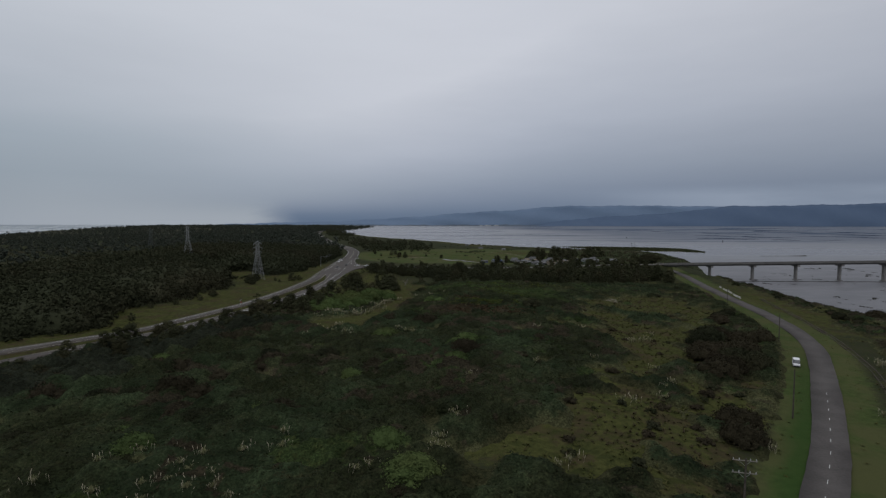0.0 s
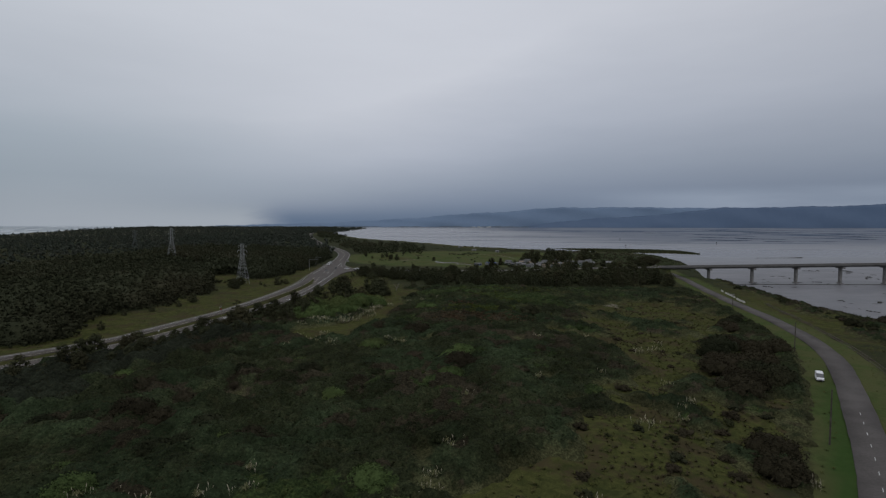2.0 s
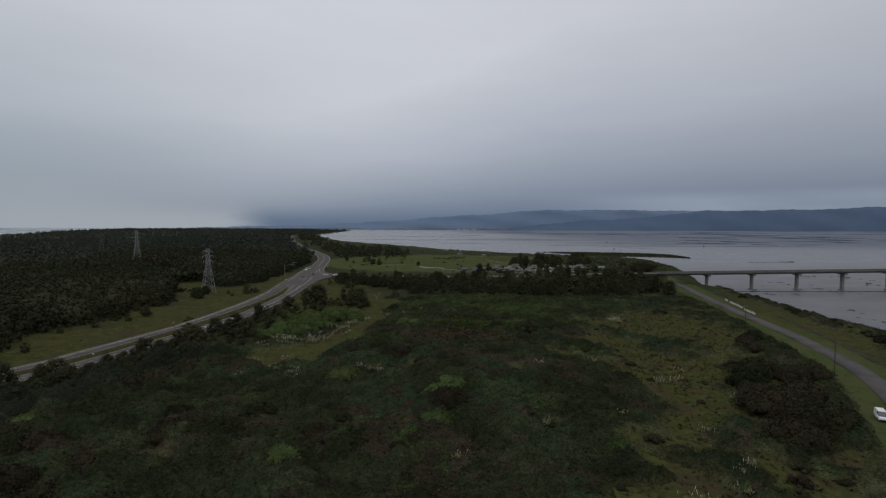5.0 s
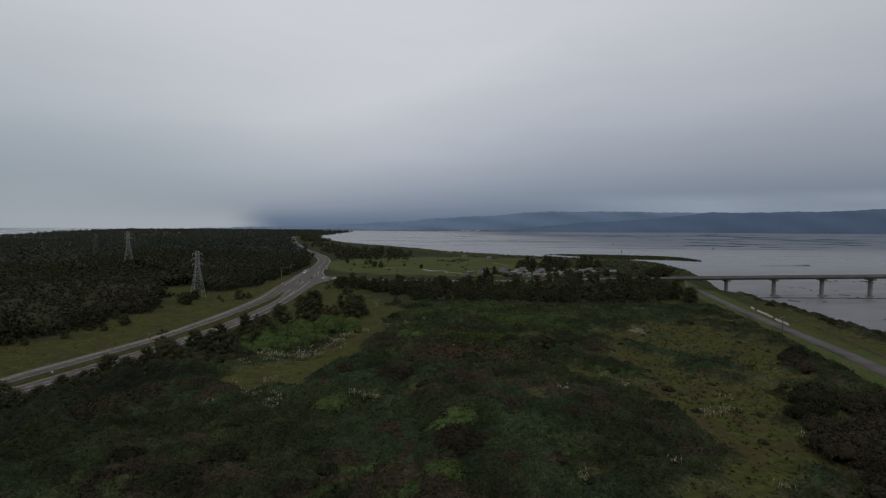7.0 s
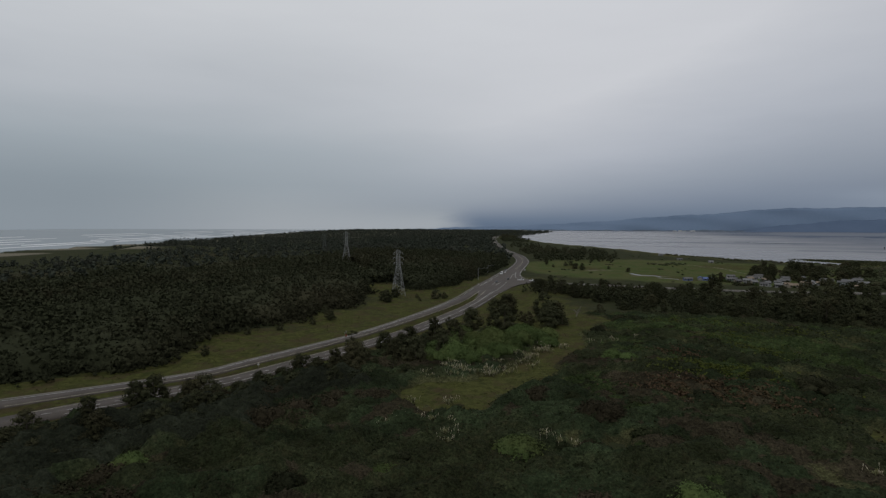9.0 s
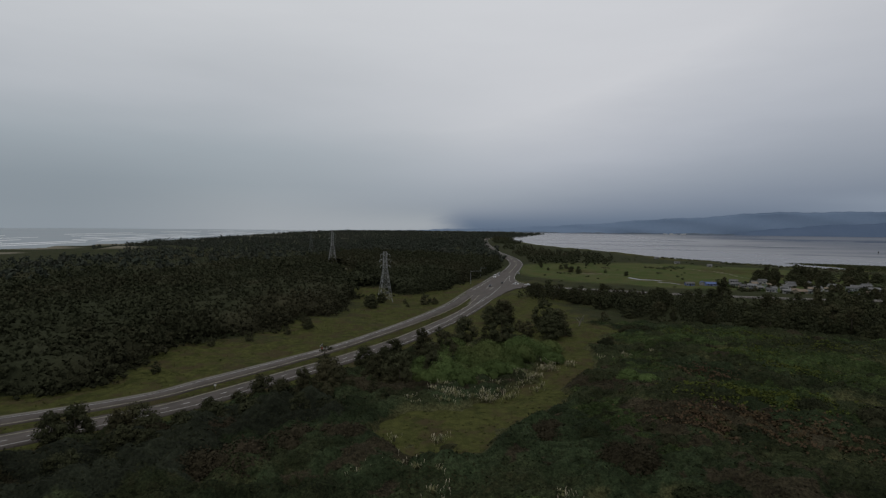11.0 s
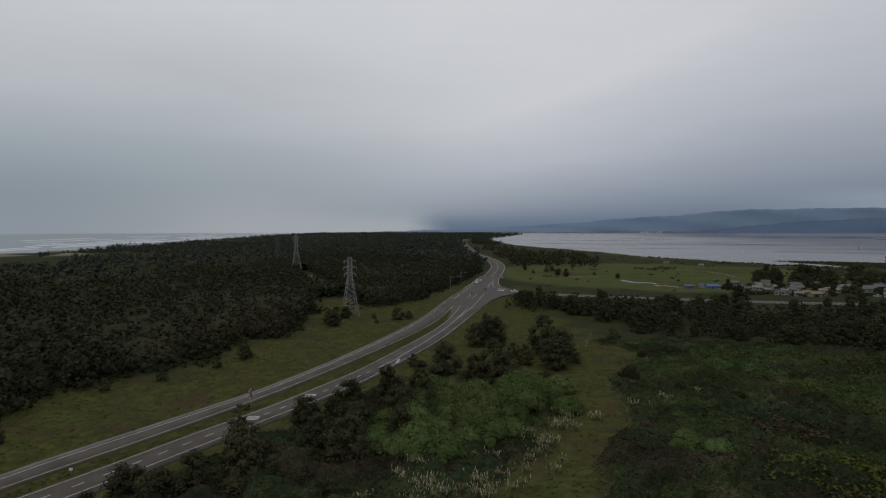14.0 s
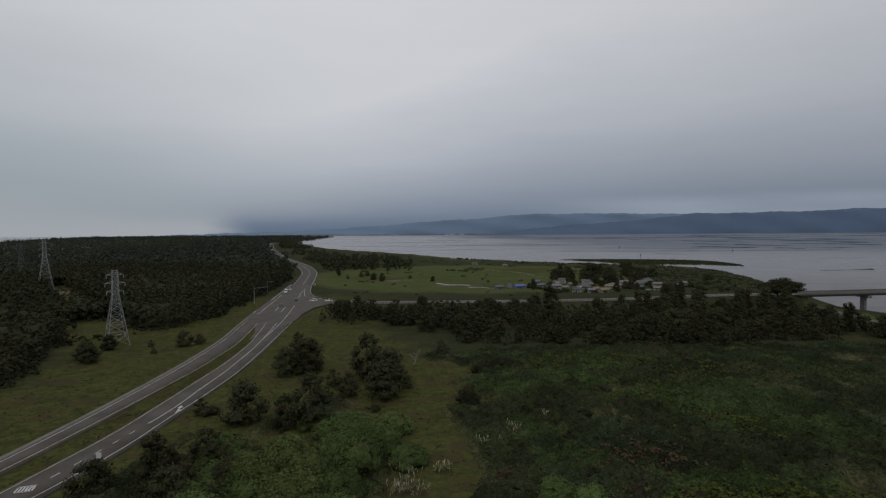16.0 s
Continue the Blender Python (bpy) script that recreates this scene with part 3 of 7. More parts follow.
for ax, ay, bx, by, half in CHANNELS:
    k = np.linspace(0, 1, 30)
    run = np.array([bx - ax, by - ay], float)
    side = np.array([-run[1], run[0]]) / np.hypot(*run)
    mid = np.c_[ax + run[0] * k, ay + run[1] * k] + side * (0.5 * half * np.sin(k * 7 + r_.rand() * 6))[:, None]
    taper = half * np.sin(np.pi * k) ** 0.7
    n0 = sum(len(v) for v in Vs)
    for sgn in (-1, 1):
        Vs.append(np.c_[mid + side * (sgn * taper * (0.6 + 0.6 * r_.rand(30)))[:, None], np.full(30, 0.03)])
    i = np.arange(29)
    Fs.append(np.c_[n0 + i, n0 + i + 1, n0 + 31 + i, n0 + 30 + i])
tagged(part("tidal_channels", array_mesh("tidal_channels", np.vstack(Vs), np.vstack(Fs), M_CHANNEL), M_CHANNEL), "dark blue channels of open water between mud banks", "water", kind="stuff")

m, nt, b = material("fog_paled_sea", 0.6, 0.25)
p = place_of(nt)
# the fog's paleness is in these base tones, so the sea melts into the sky
link(nt, blend(nt, noise_at(nt, p, 0.004, 4.0), (0.20, 0.235, 0.26), (0.25, 0.285, 0.305)), b.inputs["Base Color"])
bumped(nt, b, noise_at(nt, place_of(nt, (1, 0.4, 1)), 0.05, 5.0), 0.6, 1.0)
M_SEA = m
bm = bmesh.new()
bmesh.ops.create_grid(bm, x_segments=30, y_segments=40, size=1)
for v in bm.verts:
    v.co = Vector((-4900 + (v.co.x + 1) * 1950, -1500 + (v.co.y + 1) * 3200, -0.2))
tagged(part("water_ocean", bm, M_SEA), "pale grey ocean under fog off the beach", "ocean", kind="structure")

# breakers: uneven rows of foam off the beach
rs = np.random.RandomState(8)
Vs, Fs = [], []
beach = curve([(x, y, 0) for x, y in SEA_SHORE[::-1]], 25)
for row in range(6):
    off = (15, 70, 170, 310, 500, 760)[row]
    i = 0
    while i < len(beach) - 12:
        n = rs.randint(6, 26)
        seg = beach[i:i + n]
        if len(seg) < 4:
            break
        w = (1.6 + 0.005 * off + 2.2 * rs.rand()) * np.sin(np.linspace(0.15, np.pi - 0.15, len(seg))) * (1.3 if row < 2 else 1)
        jit = rs.normal(0, 3, len(seg)) + rs.normal(0, 10)
        a, c = np.c_[seg[:, 0] - off - jit - w, seg[:, 1]], np.c_[seg[:, 0] - off - jit + w, seg[:, 1]]
        base = sum(len(v) for v in Vs)
        k = len(seg)
        mid = (a + c) / 2
        Vs += [np.c_[a, np.full(k, 0.0)], np.c_[mid, np.full(k, 0.9 + 0.5 * rs.rand())], np.c_[c, np.full(k, 0.0)]]
        j = np.arange(k - 1)
        Fs += [np.c_[base + j, base + j + 1, base + k + j + 1, base + k + j], np.c_[base + k + j, base + k + j + 1, base + 2 * k + j + 1, base + 2 * k + j]]
        i += n + rs.randint(0, 5 + 3 * row)
tagged(part("surf", array_mesh("surf", np.vstack(Vs), np.vstack(Fs), M_FOAM, True), M_FOAM), "white breakers rolling in off the ocean beach", "surf", kind="stuff")


def ridge(name, x0, x1, y, base, tops, c1, c2, label, seed, depth=500):
    """A far wooded ridge: a rolling skyline with slopes that come forward."""
    X = np.linspace(x0, x1, 260)
    H = np.interp(X, *zip(*tops))
    H = H * (1 + 0.015 * np.sin(X / 210 + seed)) + 2.5 * np.sin(X / 63 + seed * 2) + 1.6 * np.sin(X / 19 + seed) + np.random.RandomState(seed).normal(0, 0.8, 260)
    rows = []
    for j in range(9):
        f = j / 8
        fold = 22 * np.sin(X / 130 + seed + f * 2) * np.sin(math.pi * f)
        rows.append(np.c_[X, y - depth * (1 - f) + fold, base + np.maximum(H, 3) * f ** 0.8])
    rows.append(np.c_[X, np.full(260, y + 60.0), np.full(260, base)])
    n, i = 260, np.arange(259)
    F = np.concatenate([np.c_[r * n + i, r * n + i + 1, (r + 1) * n + i + 1, (r + 1) * n + i] for r in range(9)])
    # c1 and c2 carry the distance haze: blue is painted into the base colour
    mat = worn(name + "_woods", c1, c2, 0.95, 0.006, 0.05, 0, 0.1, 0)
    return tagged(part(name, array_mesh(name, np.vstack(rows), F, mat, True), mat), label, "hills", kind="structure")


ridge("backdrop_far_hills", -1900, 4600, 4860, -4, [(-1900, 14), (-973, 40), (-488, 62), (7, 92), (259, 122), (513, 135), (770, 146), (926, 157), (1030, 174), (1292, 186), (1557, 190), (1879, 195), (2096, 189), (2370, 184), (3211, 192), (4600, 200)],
      (0.125, 0.175, 0.25), (0.14, 0.19, 0.27), "wooded hills beyond the bay, haze-blue by their colour", 3, 120)
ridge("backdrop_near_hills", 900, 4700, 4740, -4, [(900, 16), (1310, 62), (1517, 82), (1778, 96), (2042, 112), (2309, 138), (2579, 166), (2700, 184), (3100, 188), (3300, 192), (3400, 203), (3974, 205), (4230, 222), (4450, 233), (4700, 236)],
      (0.075, 0.108, 0.168), (0.085, 0.12, 0.182), "wooded ridge on the far shore, haze-blue by its colour", 7, 200)
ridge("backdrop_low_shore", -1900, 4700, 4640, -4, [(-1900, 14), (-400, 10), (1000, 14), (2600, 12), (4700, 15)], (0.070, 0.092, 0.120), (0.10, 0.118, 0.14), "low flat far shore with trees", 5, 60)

# ---- foliage templates ----
def leaf_quads(rs, C, N, size, flat=0.35):
    """Small bent leaf clusters at centres C that face N, loosely."""
    n = len(C)
    N = N + rs.normal(0, flat, (n, 3))
    N /= np.linalg.norm(N, axis=1)[:, None]
    U = np.cross(N, rs.normal(0, 1, (n, 3)))
    U /= np.linalg.norm(U, axis=1)[:, None] + 1e-9
    W = np.cross(N, U)
    s = (size * (0.6 + 0.8 * rs.rand(n)))[:, None]
    e = 0.55 + 0.5 * rs.rand(n)[:, None]
    V = np.stack([C - U * s * 0.5, C - W * s * e * 0.5 + N * s * 0.12, C + U * s * 0.5 - N * s * 0.1, C + W * s * e * 0.5], 1).reshape(-1, 3)
    return V, np.arange(4 * n).reshape(n, 4)


def core(rs, c, r, squash, lumps=0.25, fine=1):
    """A lumpy closed mass inside a clump, as triangles doubled into quads."""
    bm = bmesh.new()
    bmesh.ops.create_icosphere(bm, subdivisions=fine, radius=1)
    V = np.array([v.co for v in bm.verts])
    F = np.array([[v.index for v in f.verts] for f in bm.faces])
    bm.free()
    V = V * (1 + rs.normal(0, lumps, (len(V), 1))) * np.array([r, r, r * squash]) + c
    return V, F


def crown_mesh(name, seed, clumps, leaves, leaf, mat, squash=0.7, inner=0.8, fine=2, deep=0.72, loose=0.35):
    """A crown: clumps (x, y, z, radius), each a lumpy inside wrapped in leaf clusters."""
    rs = np.random.RandomState(seed)
    VT, FT, VQ, FQ, nt_, nq = [], [], [], [], 0, 0
    for x, y, z, r in clumps:
        c = np.array([x, y, z])
        V, F = core(rs, c, r * inner, squash, 0.26, fine)
        VT.append(V), FT.append(F + nt_)
        nt_ += len(V)
        n = max(6, int(leaves * r * r))
        d = rs.normal(0, 1, (n, 3))
        d /= np.linalg.norm(d, axis=1)[:, None]
        d[:, 2] = np.where(d[:, 2] < -0.3, -d[:, 2], d[:, 2])
        C = c + d * np.array([r, r, r * squash]) * (deep + (1.16 - deep) * rs.rand(n))[:, None]
        V, F = leaf_quads(rs, C, d + np.array([0, 0, 0.4]), leaf, loose)
        VQ.append(V), FQ.append(F + nq)
        nq += len(V)
    V = np.vstack(VT + VQ)
    tri = np.vstack(FT)
    quads = np.vstack(FQ) + nt_
    # leaf clusters as pairs of triangles, so that one face size serves all
    tri = np.vstack([tri, quads[:, [0, 1, 2]], quads[:, [0, 2, 3]]])
    return array_mesh(name, V, tri, mat, True)


def pine_clumps(rs, h, spread, n, lean=0.12, bottom=0.28):
    out = []
    for i in range(n):
        k = bottom + (0.97 - bottom) * (i + rs.rand()) / n
        wide = spread * (1.0 - 0.62 * max(0, (k - 0.45) / 0.55) ** 1.3) * (0.55 + 0.45 * min(1, (k - bottom) / 0.18 + 0.3))
        a, d = i * 2.4 + rs.rand(), wide * (0.25 + 0.75 * rs.rand()) if i < n - 1 else 0
        r = spread * (0.42 + 0.24 * rs.rand()) * (1.05 - 0.42 * k)
        out.append((math.cos(a) * d + lean * h * k, math.sin(a) * d, h * k - r * 0.4, r))
    return out


def trunk_mesh(name, h, r, clumps, mat, limbs=7):
    bm = bmesh.new()
    top = max(c[2] for c in clumps)
    lean = clumps[-1][0]
    rod(bm, (0, 0, -0.6), (lean * 0.4, 0, top * 0.45), r * 1.25, r * 0.75)
    rod(bm, (lean * 0.4, 0, top * 0.43), (lean, 0, top), r * 0.75, r * 0.15)
    for c in clumps[:limbs]:
        z0 = c[2] * 0.72
        rod(bm, (lean * z0 / top, 0, z0), (c[0], c[1], c[2]), r * 0.32, r * 0.1, 5)
    me = bpy.data.meshes.new(name)
    bm.to_mesh(me)
    bm.free()
    me.materials.append(mat)
    return me


def tree_kind(seed, h, spread, n, leaves, leaf, mat, squash=0.65, bottom=0.28, lean=0.04):
    rs = np.random.RandomState(seed)
    cl = pine_clumps(rs, h, spread, n, lean, bottom)
    return trunk_mesh("trunk", h, h * 0.024 + 0.05, cl, M_BARK), crown_mesh("crown", seed, cl, leaves * 0.5, leaf * 1.32, mat, squash, 0.57, 1, 0.5, 0.6)


def bush_clumps(rs, w, h, n):
    out = []
    for i in range(n):
        a, d = rs.rand() * 6.28, w * math.sqrt(rs.rand()) * 0.72
        r = w * (0.34 + 0.2 * rs.rand()) * (1.05 - 0.35 * d / w)
        out.append((math.cos(a) * d, math.sin(a) * d, max(r * 0.35, h * (1 - (d / w) ** 2) - r * 0.55), r))
    return out


def bush_kind(seed, w, h, n, leaves, leaf, mat, squash=0.75):
    rs = np.random.RandomState(seed)
    cl = bush_clumps(rs, w, h, n)
    return trunk_mesh("stem", h, 0.09, cl, M_BARK, 5), crown_mesh("foliage", seed, cl, leaves * 0.48, leaf * 1.32, mat, squash, 0.76, 1, 0.66, 0.6)


PINES = [tree_kind(21, 11, 3.9, 24, 62, 0.34, M_PINE, 0.8, 0.12), tree_kind(22, 9, 4.3, 24, 62, 0.34, M_PINE, 0.75, 0.08), tree_kind(23, 13, 4.0, 26, 58, 0.36, M_PINE, 0.8, 0.14),
         tree_kind(24, 7.5, 3.2, 18, 70, 0.32, M_PINE, 0.8, 0.06), tree_kind(25, 10, 4.8, 25, 56, 0.36, M_PINE, 0.7, 0.12, 0.08)]
SPARSE = tree_kind(26, 13, 2.6, 15, 90, 0.3, M_PINE, 0.5, 0.25, 0.05)
WILLOWS = [bush_kind(31, 6.5, 5.4, 36, 80, 0.27, M_WILLOW), bush_kind(32, 5.0, 4.4, 28, 84, 0.26, M_WILLOW)]
DARKBUSH = [bush_kind(41, 4.5, 4.0, 22, 84, 0.27, M_THICK), bush_kind(42, 3.4, 3.0, 16, 90, 0.25, M_SCRUB), bush_kind(43, 5.2, 4.4, 22, 80, 0.27, M_BROWN)]

LOWBUSH = [bush_kind(44, 3.0, 2.5, 9, 70, 0.28, M_THICK), bush_kind(45, 2.6, 2.0, 8, 70, 0.28, M_SCRUB), bush_kind(46, 3.2, 2.2, 9, 66, 0.28, M_BROWN), bush_kind(47, 2.8, 2.4, 9, 70, 0.28, M_FERN)]


def plant(name, kind, x, y, scale, label, category, group, rs, tall=1.0, parts=("trunk", "crown"), sink=0.1):
    e = thing(name, x, y, ground_at(x, y) - sink, rs.rand() * 360, label, category, group)
    for nm, me in zip(parts, kind):
        ob = part(nm, me, None, e)
        ob.scale = (scale, scale, scale * tall)
    return e


# ---- roads ----
def road(name, line, left, right, mat, label, lift=0.06):
    e = ribbon(name, line, left, right, lift, mat)
    return tagged(e, label, "road", kind="structure")


def stripe(line, off, width, mat, parent, lift=0.1, name="edge_line"):
    return ribbon(name, line, off - width / 2, off + width / 2, lift, mat, parent, 0.0)


def cut(line, lo, hi):
    return line[(line[:, 1] >= lo) & (line[:, 1] <= hi)]


south = road("road_southbound", HWY_S, -3.9, 3.0, M_ROAD, "grey asphalt southbound carriageway of the divided highway")
S_OUT = curve([(-157, 195, 8), (-128.3, 231, 8), (-121.3, 251, 8), (-112.9, 279, 8), (-107.1, 300, 8), (-102.4, 331, 8), (-98.9, 368, 8), (-97.3, 400, 8), (-97.4, 427, 8), (-99.6, 456, 7.9), (-102.2, 493, 7.74), (-104.5, 535, 7.5), (-106.6, 588, 7.5)])
S_IN = curve([(-151, 193, 8), (-124.8, 229, 8), (-117.5, 247, 8), (-109.4, 275, 8), (-103.3, 300, 8), (-98.2, 330, 8), (-93.6, 362, 8), (-91.4, 380, 8), (-89.8, 412, 8), (-91, 438, 8), (-93.8, 468, 7.86), (-97.5, 504, 7.68), (-101, 540, 7.5), (-104.2, 577, 7.5)])
stripe(S_OUT, 0, 0.2, M_WHITE, south)
stripe(S_OUT, -1.55, 1.3, M_SHOULDER, south, 0.066, "shoulder_edge")
stripe(S_IN, 0, 0.2, M_YELLOW, south)
north = road("road_northbound", HWY_N, -4.4, 4.9, M_ROAD, "grey asphalt northbound carriageway of the divided highway", 0.065)
N_IN = curve([(-141, 191, 8), (-118.6, 224.8, 8), (-111.9, 241.5, 8), (-104.3, 267.6, 8), (-98.2, 287, 8), (-93.4, 308, 8), (-90.2, 324, 8), (-87.9, 347, 8), (-86.4, 365, 8), (-84.6, 387, 8), (-84.7, 415, 8), (-86.9, 442, 7.95), (-90.1, 472, 7.85), (-92.5, 495, 7.72)])
N_OUT = curve([(-131, 194, 8), (-111.2, 226.5, 8), (-106.2, 238, 8), (-98.8, 261.5, 8), (-94, 278.5, 8), (-87.8, 299, 8), (-84, 315, 8), (-81.7, 333, 8), (-79.7, 347, 8), (-77.2, 371, 8), (-76.6, 400, 8), (-76.6, 429, 8), (-76.8, 455, 7.88), (-77.4, 503, 7.66)])
N_MID = curve([(-136, 192, 8), (-115, 225.5, 8), (-109, 239.5, 8), (-101.6, 264.5, 8), (-96, 282.5, 8), (-90.2, 304, 8), (-86.9, 320, 8), (-83.8, 337, 8), (-82.7, 354, 8), (-81.3, 375, 8), (-80.9, 408, 8), (-82.4, 440, 7.97), (-85.6, 485, 7.78), (-87.4, 516, 7.6)])
stripe(N_IN, 0, 0.2, M_YELLOW, north)
stripe(N_OUT, 0, 0.17, M_WHITE, north)
for piece in dashes(cut(N_MID, 190, 326), 0, 0.16, 2.0, 5.2, 0.1):
    stripe(piece, 0.0, 0.19, M_WHITE, north, 0.1, "lane_dash")
stripe(cut(N_MID, 327, 520), 0.0, 0.2, M_WHITE, north, 0.1, "lane_line")
far_road = road("road_north", HWY_FAR, -8.5, 8.5, M_ROAD, "grey asphalt highway running north past the junction", 0.05)
stripe(cut(HWY_FAR, 545, 4000), -7.4, 0.26, M_WHITE, far_road)
stripe(cut(HWY_FAR, 640, 4000), 7.6, 0.28, M_WHITE, far_road)
stripe(cut(HWY_FAR, 640, 4000), 0.3, 0.24, M_YELLOW, far_road)
side_road = road("road_to_bridge", SIDE, -3.9, 3.9, M_ROAD, "grey asphalt road leading to the bridge", 0.07)
stripe(SIDE[12:], -3.3, 0.2, M_WHITE, side_road)
stripe(SIDE[12:], 3.3, 0.2, M_WHITE, side_road)
stripe(SIDE[12:], 0, 0.2, M_YELLOW, side_road)
stripe(SIDE[10:], -4.7, 1.6, M_SHOULDER, side_road, 0.03, "shoulder")
stripe(SIDE[10:], 4.7, 1.6, M_SHOULDER, side_road, 0.03, "shoulder")
bay_road = road("road_bayside", BAYROAD, -3.3, 3.3, M_ROAD_OLD, "worn old asphalt lane along the bay shore", 0.05)
for i, v in enumerate(bay_road.data.vertices):
    v.co.x += 0.09 * math.sin(i * 1.7) + 0.15 * math.sin(i * 0.53)
    v.co.y += 0.06 * math.sin(i * 2.9)
for piece in dashes(BAYROAD, 0, 0.2, 1.8, 7.3, 0.1, 110, 235):
    stripe(piece, 0.1, 0.12, M_WHITE, bay_road, 0.09, "lane_dash")

# the paved throat of the junction, with curved kerb lines
bm = bmesh.new()
rows = []
for y in sorted({424, 430, 435, 440, 445, 450, 455, 470, 484, 490, 515, 530, 530.5, 541, 546, 560, 580, 612, 650, *range(456, 650, 6)}):
    lx = float(np.interp(y, [424, 440, 455, 470, 482, 520, 560, 650], [-86.8, -88.6, -92.5, -99.5, -103, -105.8, -107.8, -113]))
    rx = float(np.interp(y, [424, 440, 455, 470, 490, 515, 530, 530.5, 541, 546, 560, 580, 612, 650], [-86.1, -85.4, -78, -76, -76, -73, -66, -56, -56, -66, -78, -85, -90.5, -94]))
    z = float(np.interp(y, [400, 427, 450, 482, 535, 650], [8.085, 8.085, 8.02, 7.93, 7.62, 7.6]))
    rows.append([bm.verts.new(c_) for c_ in ((lx, y, z - 0.5), (lx, y, z), (rx, y, z), (rx, y, z - 0.5))])
for a, b_ in zip(rows, rows[1:]):
    for k in range(3):
        bm.faces.new([a[k], a[k + 1], b_[k + 1], b_[k]])
bmesh.ops.recalc_face_normals(bm, faces=bm.faces[:])
junction = tagged(part("road_junction", bm, M_ROAD), "paved asphalt junction with turn lanes", "road", kind="structure")
for pts in ([(-68, 546.5, 7.55), (-77.5, 561, 7.55), (-84.5, 580, 7.55), (-90, 612, 7.55), (-94, 645, 7.55)], [(-76, 552, 7.55), (-86, 566, 7.55), (-89.5, 580, 7.55), (-94.6, 613, 7.55)], [(-94.6, 613, 7.55), (-93, 585, 7.55), (-90, 560, 7.55)],
            [(-106.3, 550, 7.55), (-109, 600, 7.55), (-112, 650, 7.55)], [(-81.5, 425, 8.0), (-81.4, 445, 7.95), (-82.8, 478, 7.8), (-86.4, 525, 7.55)], [(-100.6, 493, 7.74), (-102.3, 530, 7.55), (-105.2, 580, 7.52)], [(-93.6, 505, 7.66), (-95.6, 530, 7.55)], [(-89.5, 500, 7.68), (-91, 522, 7.56)]):
    stripe(curve(pts, 3), 0, 0.22, M_WHITE, junction, 0.16, "turn_line")


def paint_patch(name, x, y, turn, quads, parent, z=8.12):
    """Painted shapes on the carriageway, in their own axes (along, across)."""
    bm = bmesh.new()
    for pts in quads:
        bm.faces.new([bm.verts.new((px, py, 0)) for px, py in pts])
    ob = part(name, bm, M_WHITE, parent)
    ob.matrix_basis = pose(x, y, z, 0, 0, turn)
    return ob


def bar(x0, y0, x1, y1):
    return [(x0, y0), (x1, y0), (x1, y1), (x0, y1)]


arrow_shape = [bar(-3, -0.15, 1.2, 0.15), [(1.2, -0.7), (2.8, 0), (1.2, 0.7)]]
word = [bar(-1.3, -1.5 + i * 0.52, 1.3, -1.22 + i * 0.52) for i in range(6)] + [bar(-1.3, -1.5, -0.95, 1.4), bar(0.9, -1.5, 1.25, 1.4)]
paint_patch("lane_arrow", -81.9, 338, 97, arrow_shape + [bar(-1.4, -0.9, -0.6, -0.1)], north)
paint_patch("lane_lettering", -92.6, 297.5, 104, word, north)
paint_patch("lane_lettering", -97.6, 279, 106, word, north)
paint_patch("lane_arrow", -104, 500, 95, arrow_shape, south, 7.95)
paint_patch("lane_arrow", -101.5, 512, 95, arrow_shape, south, 7.85)


# ---- bridge over the bay ----
BX, BY, BDX, BDY = 222.0, 493.0, 0.9945, -0.105


bridge = thing("bridge", BX, BY, 0, math.degrees(math.atan2(BDY, BDX)), "long grey concrete girder bridge on hammerhead piers over the bay", "bridge")
LEN = 1000
bm = bmesh.new()
prof = [(-5.6, 0), (5.6, 0), (5.6, -0.35), (4.2, -0.55), (3.6, -1.75), (2.6, -1.75), (2.2, -0.7), (-2.2, -0.7), (-2.6, -1.75), (-3.6, -1.75), (-4.2, -0.55), (-5.6, -0.35)]
ends = [[bm.verts.new((s, y, 13.65 + 0.021 * s + z)) for y, z in prof] for s in (-6, LEN)]
n = len(prof)
for i in range(n):
    bm.faces.new([ends[0][i], ends[0][(i + 1) % n], ends[1][(i + 1) % n], ends[1][i]])
bm.faces.new(ends[0])
bm.faces.new(ends[1])
bmesh.ops.recalc_face_normals(bm, faces=bm.faces[:])
part("deck", bm, M_CONCRETE, bridge)
for y in (-5.45, 5.45):
    bm = bmesh.new()
    e = [[bm.verts.new((s, y + dy_, 13.65 + 0.021 * s + z)) for dy_, z in ((-0.2, 0.004), (0.2, 0.004), (0.12, 0.85), (-0.12, 0.85))] for s in (-6, LEN)]
    for i in range(4):
        bm.faces.new([e[0][i], e[0][(i + 1) % 4], e[1][(i + 1) % 4], e[1][i]])
    bm.faces.new(e[0]), bm.faces.new(e[1])
    bmesh.ops.recalc_face_normals(bm, faces=bm.faces[:])
    part("parapet", bm, M_CONCRETE, bridge)
bm = bmesh.new()
vs = [bm.verts.new((s, y, 13.65 + 0.021 * s + 0.02)) for s, y in ((-6, -5.2), (LEN, -5.2), (LEN, 5.2), (-6, 5.2))]
bm.faces.new(vs)
part("roadway", bm, M_ROAD, bridge)
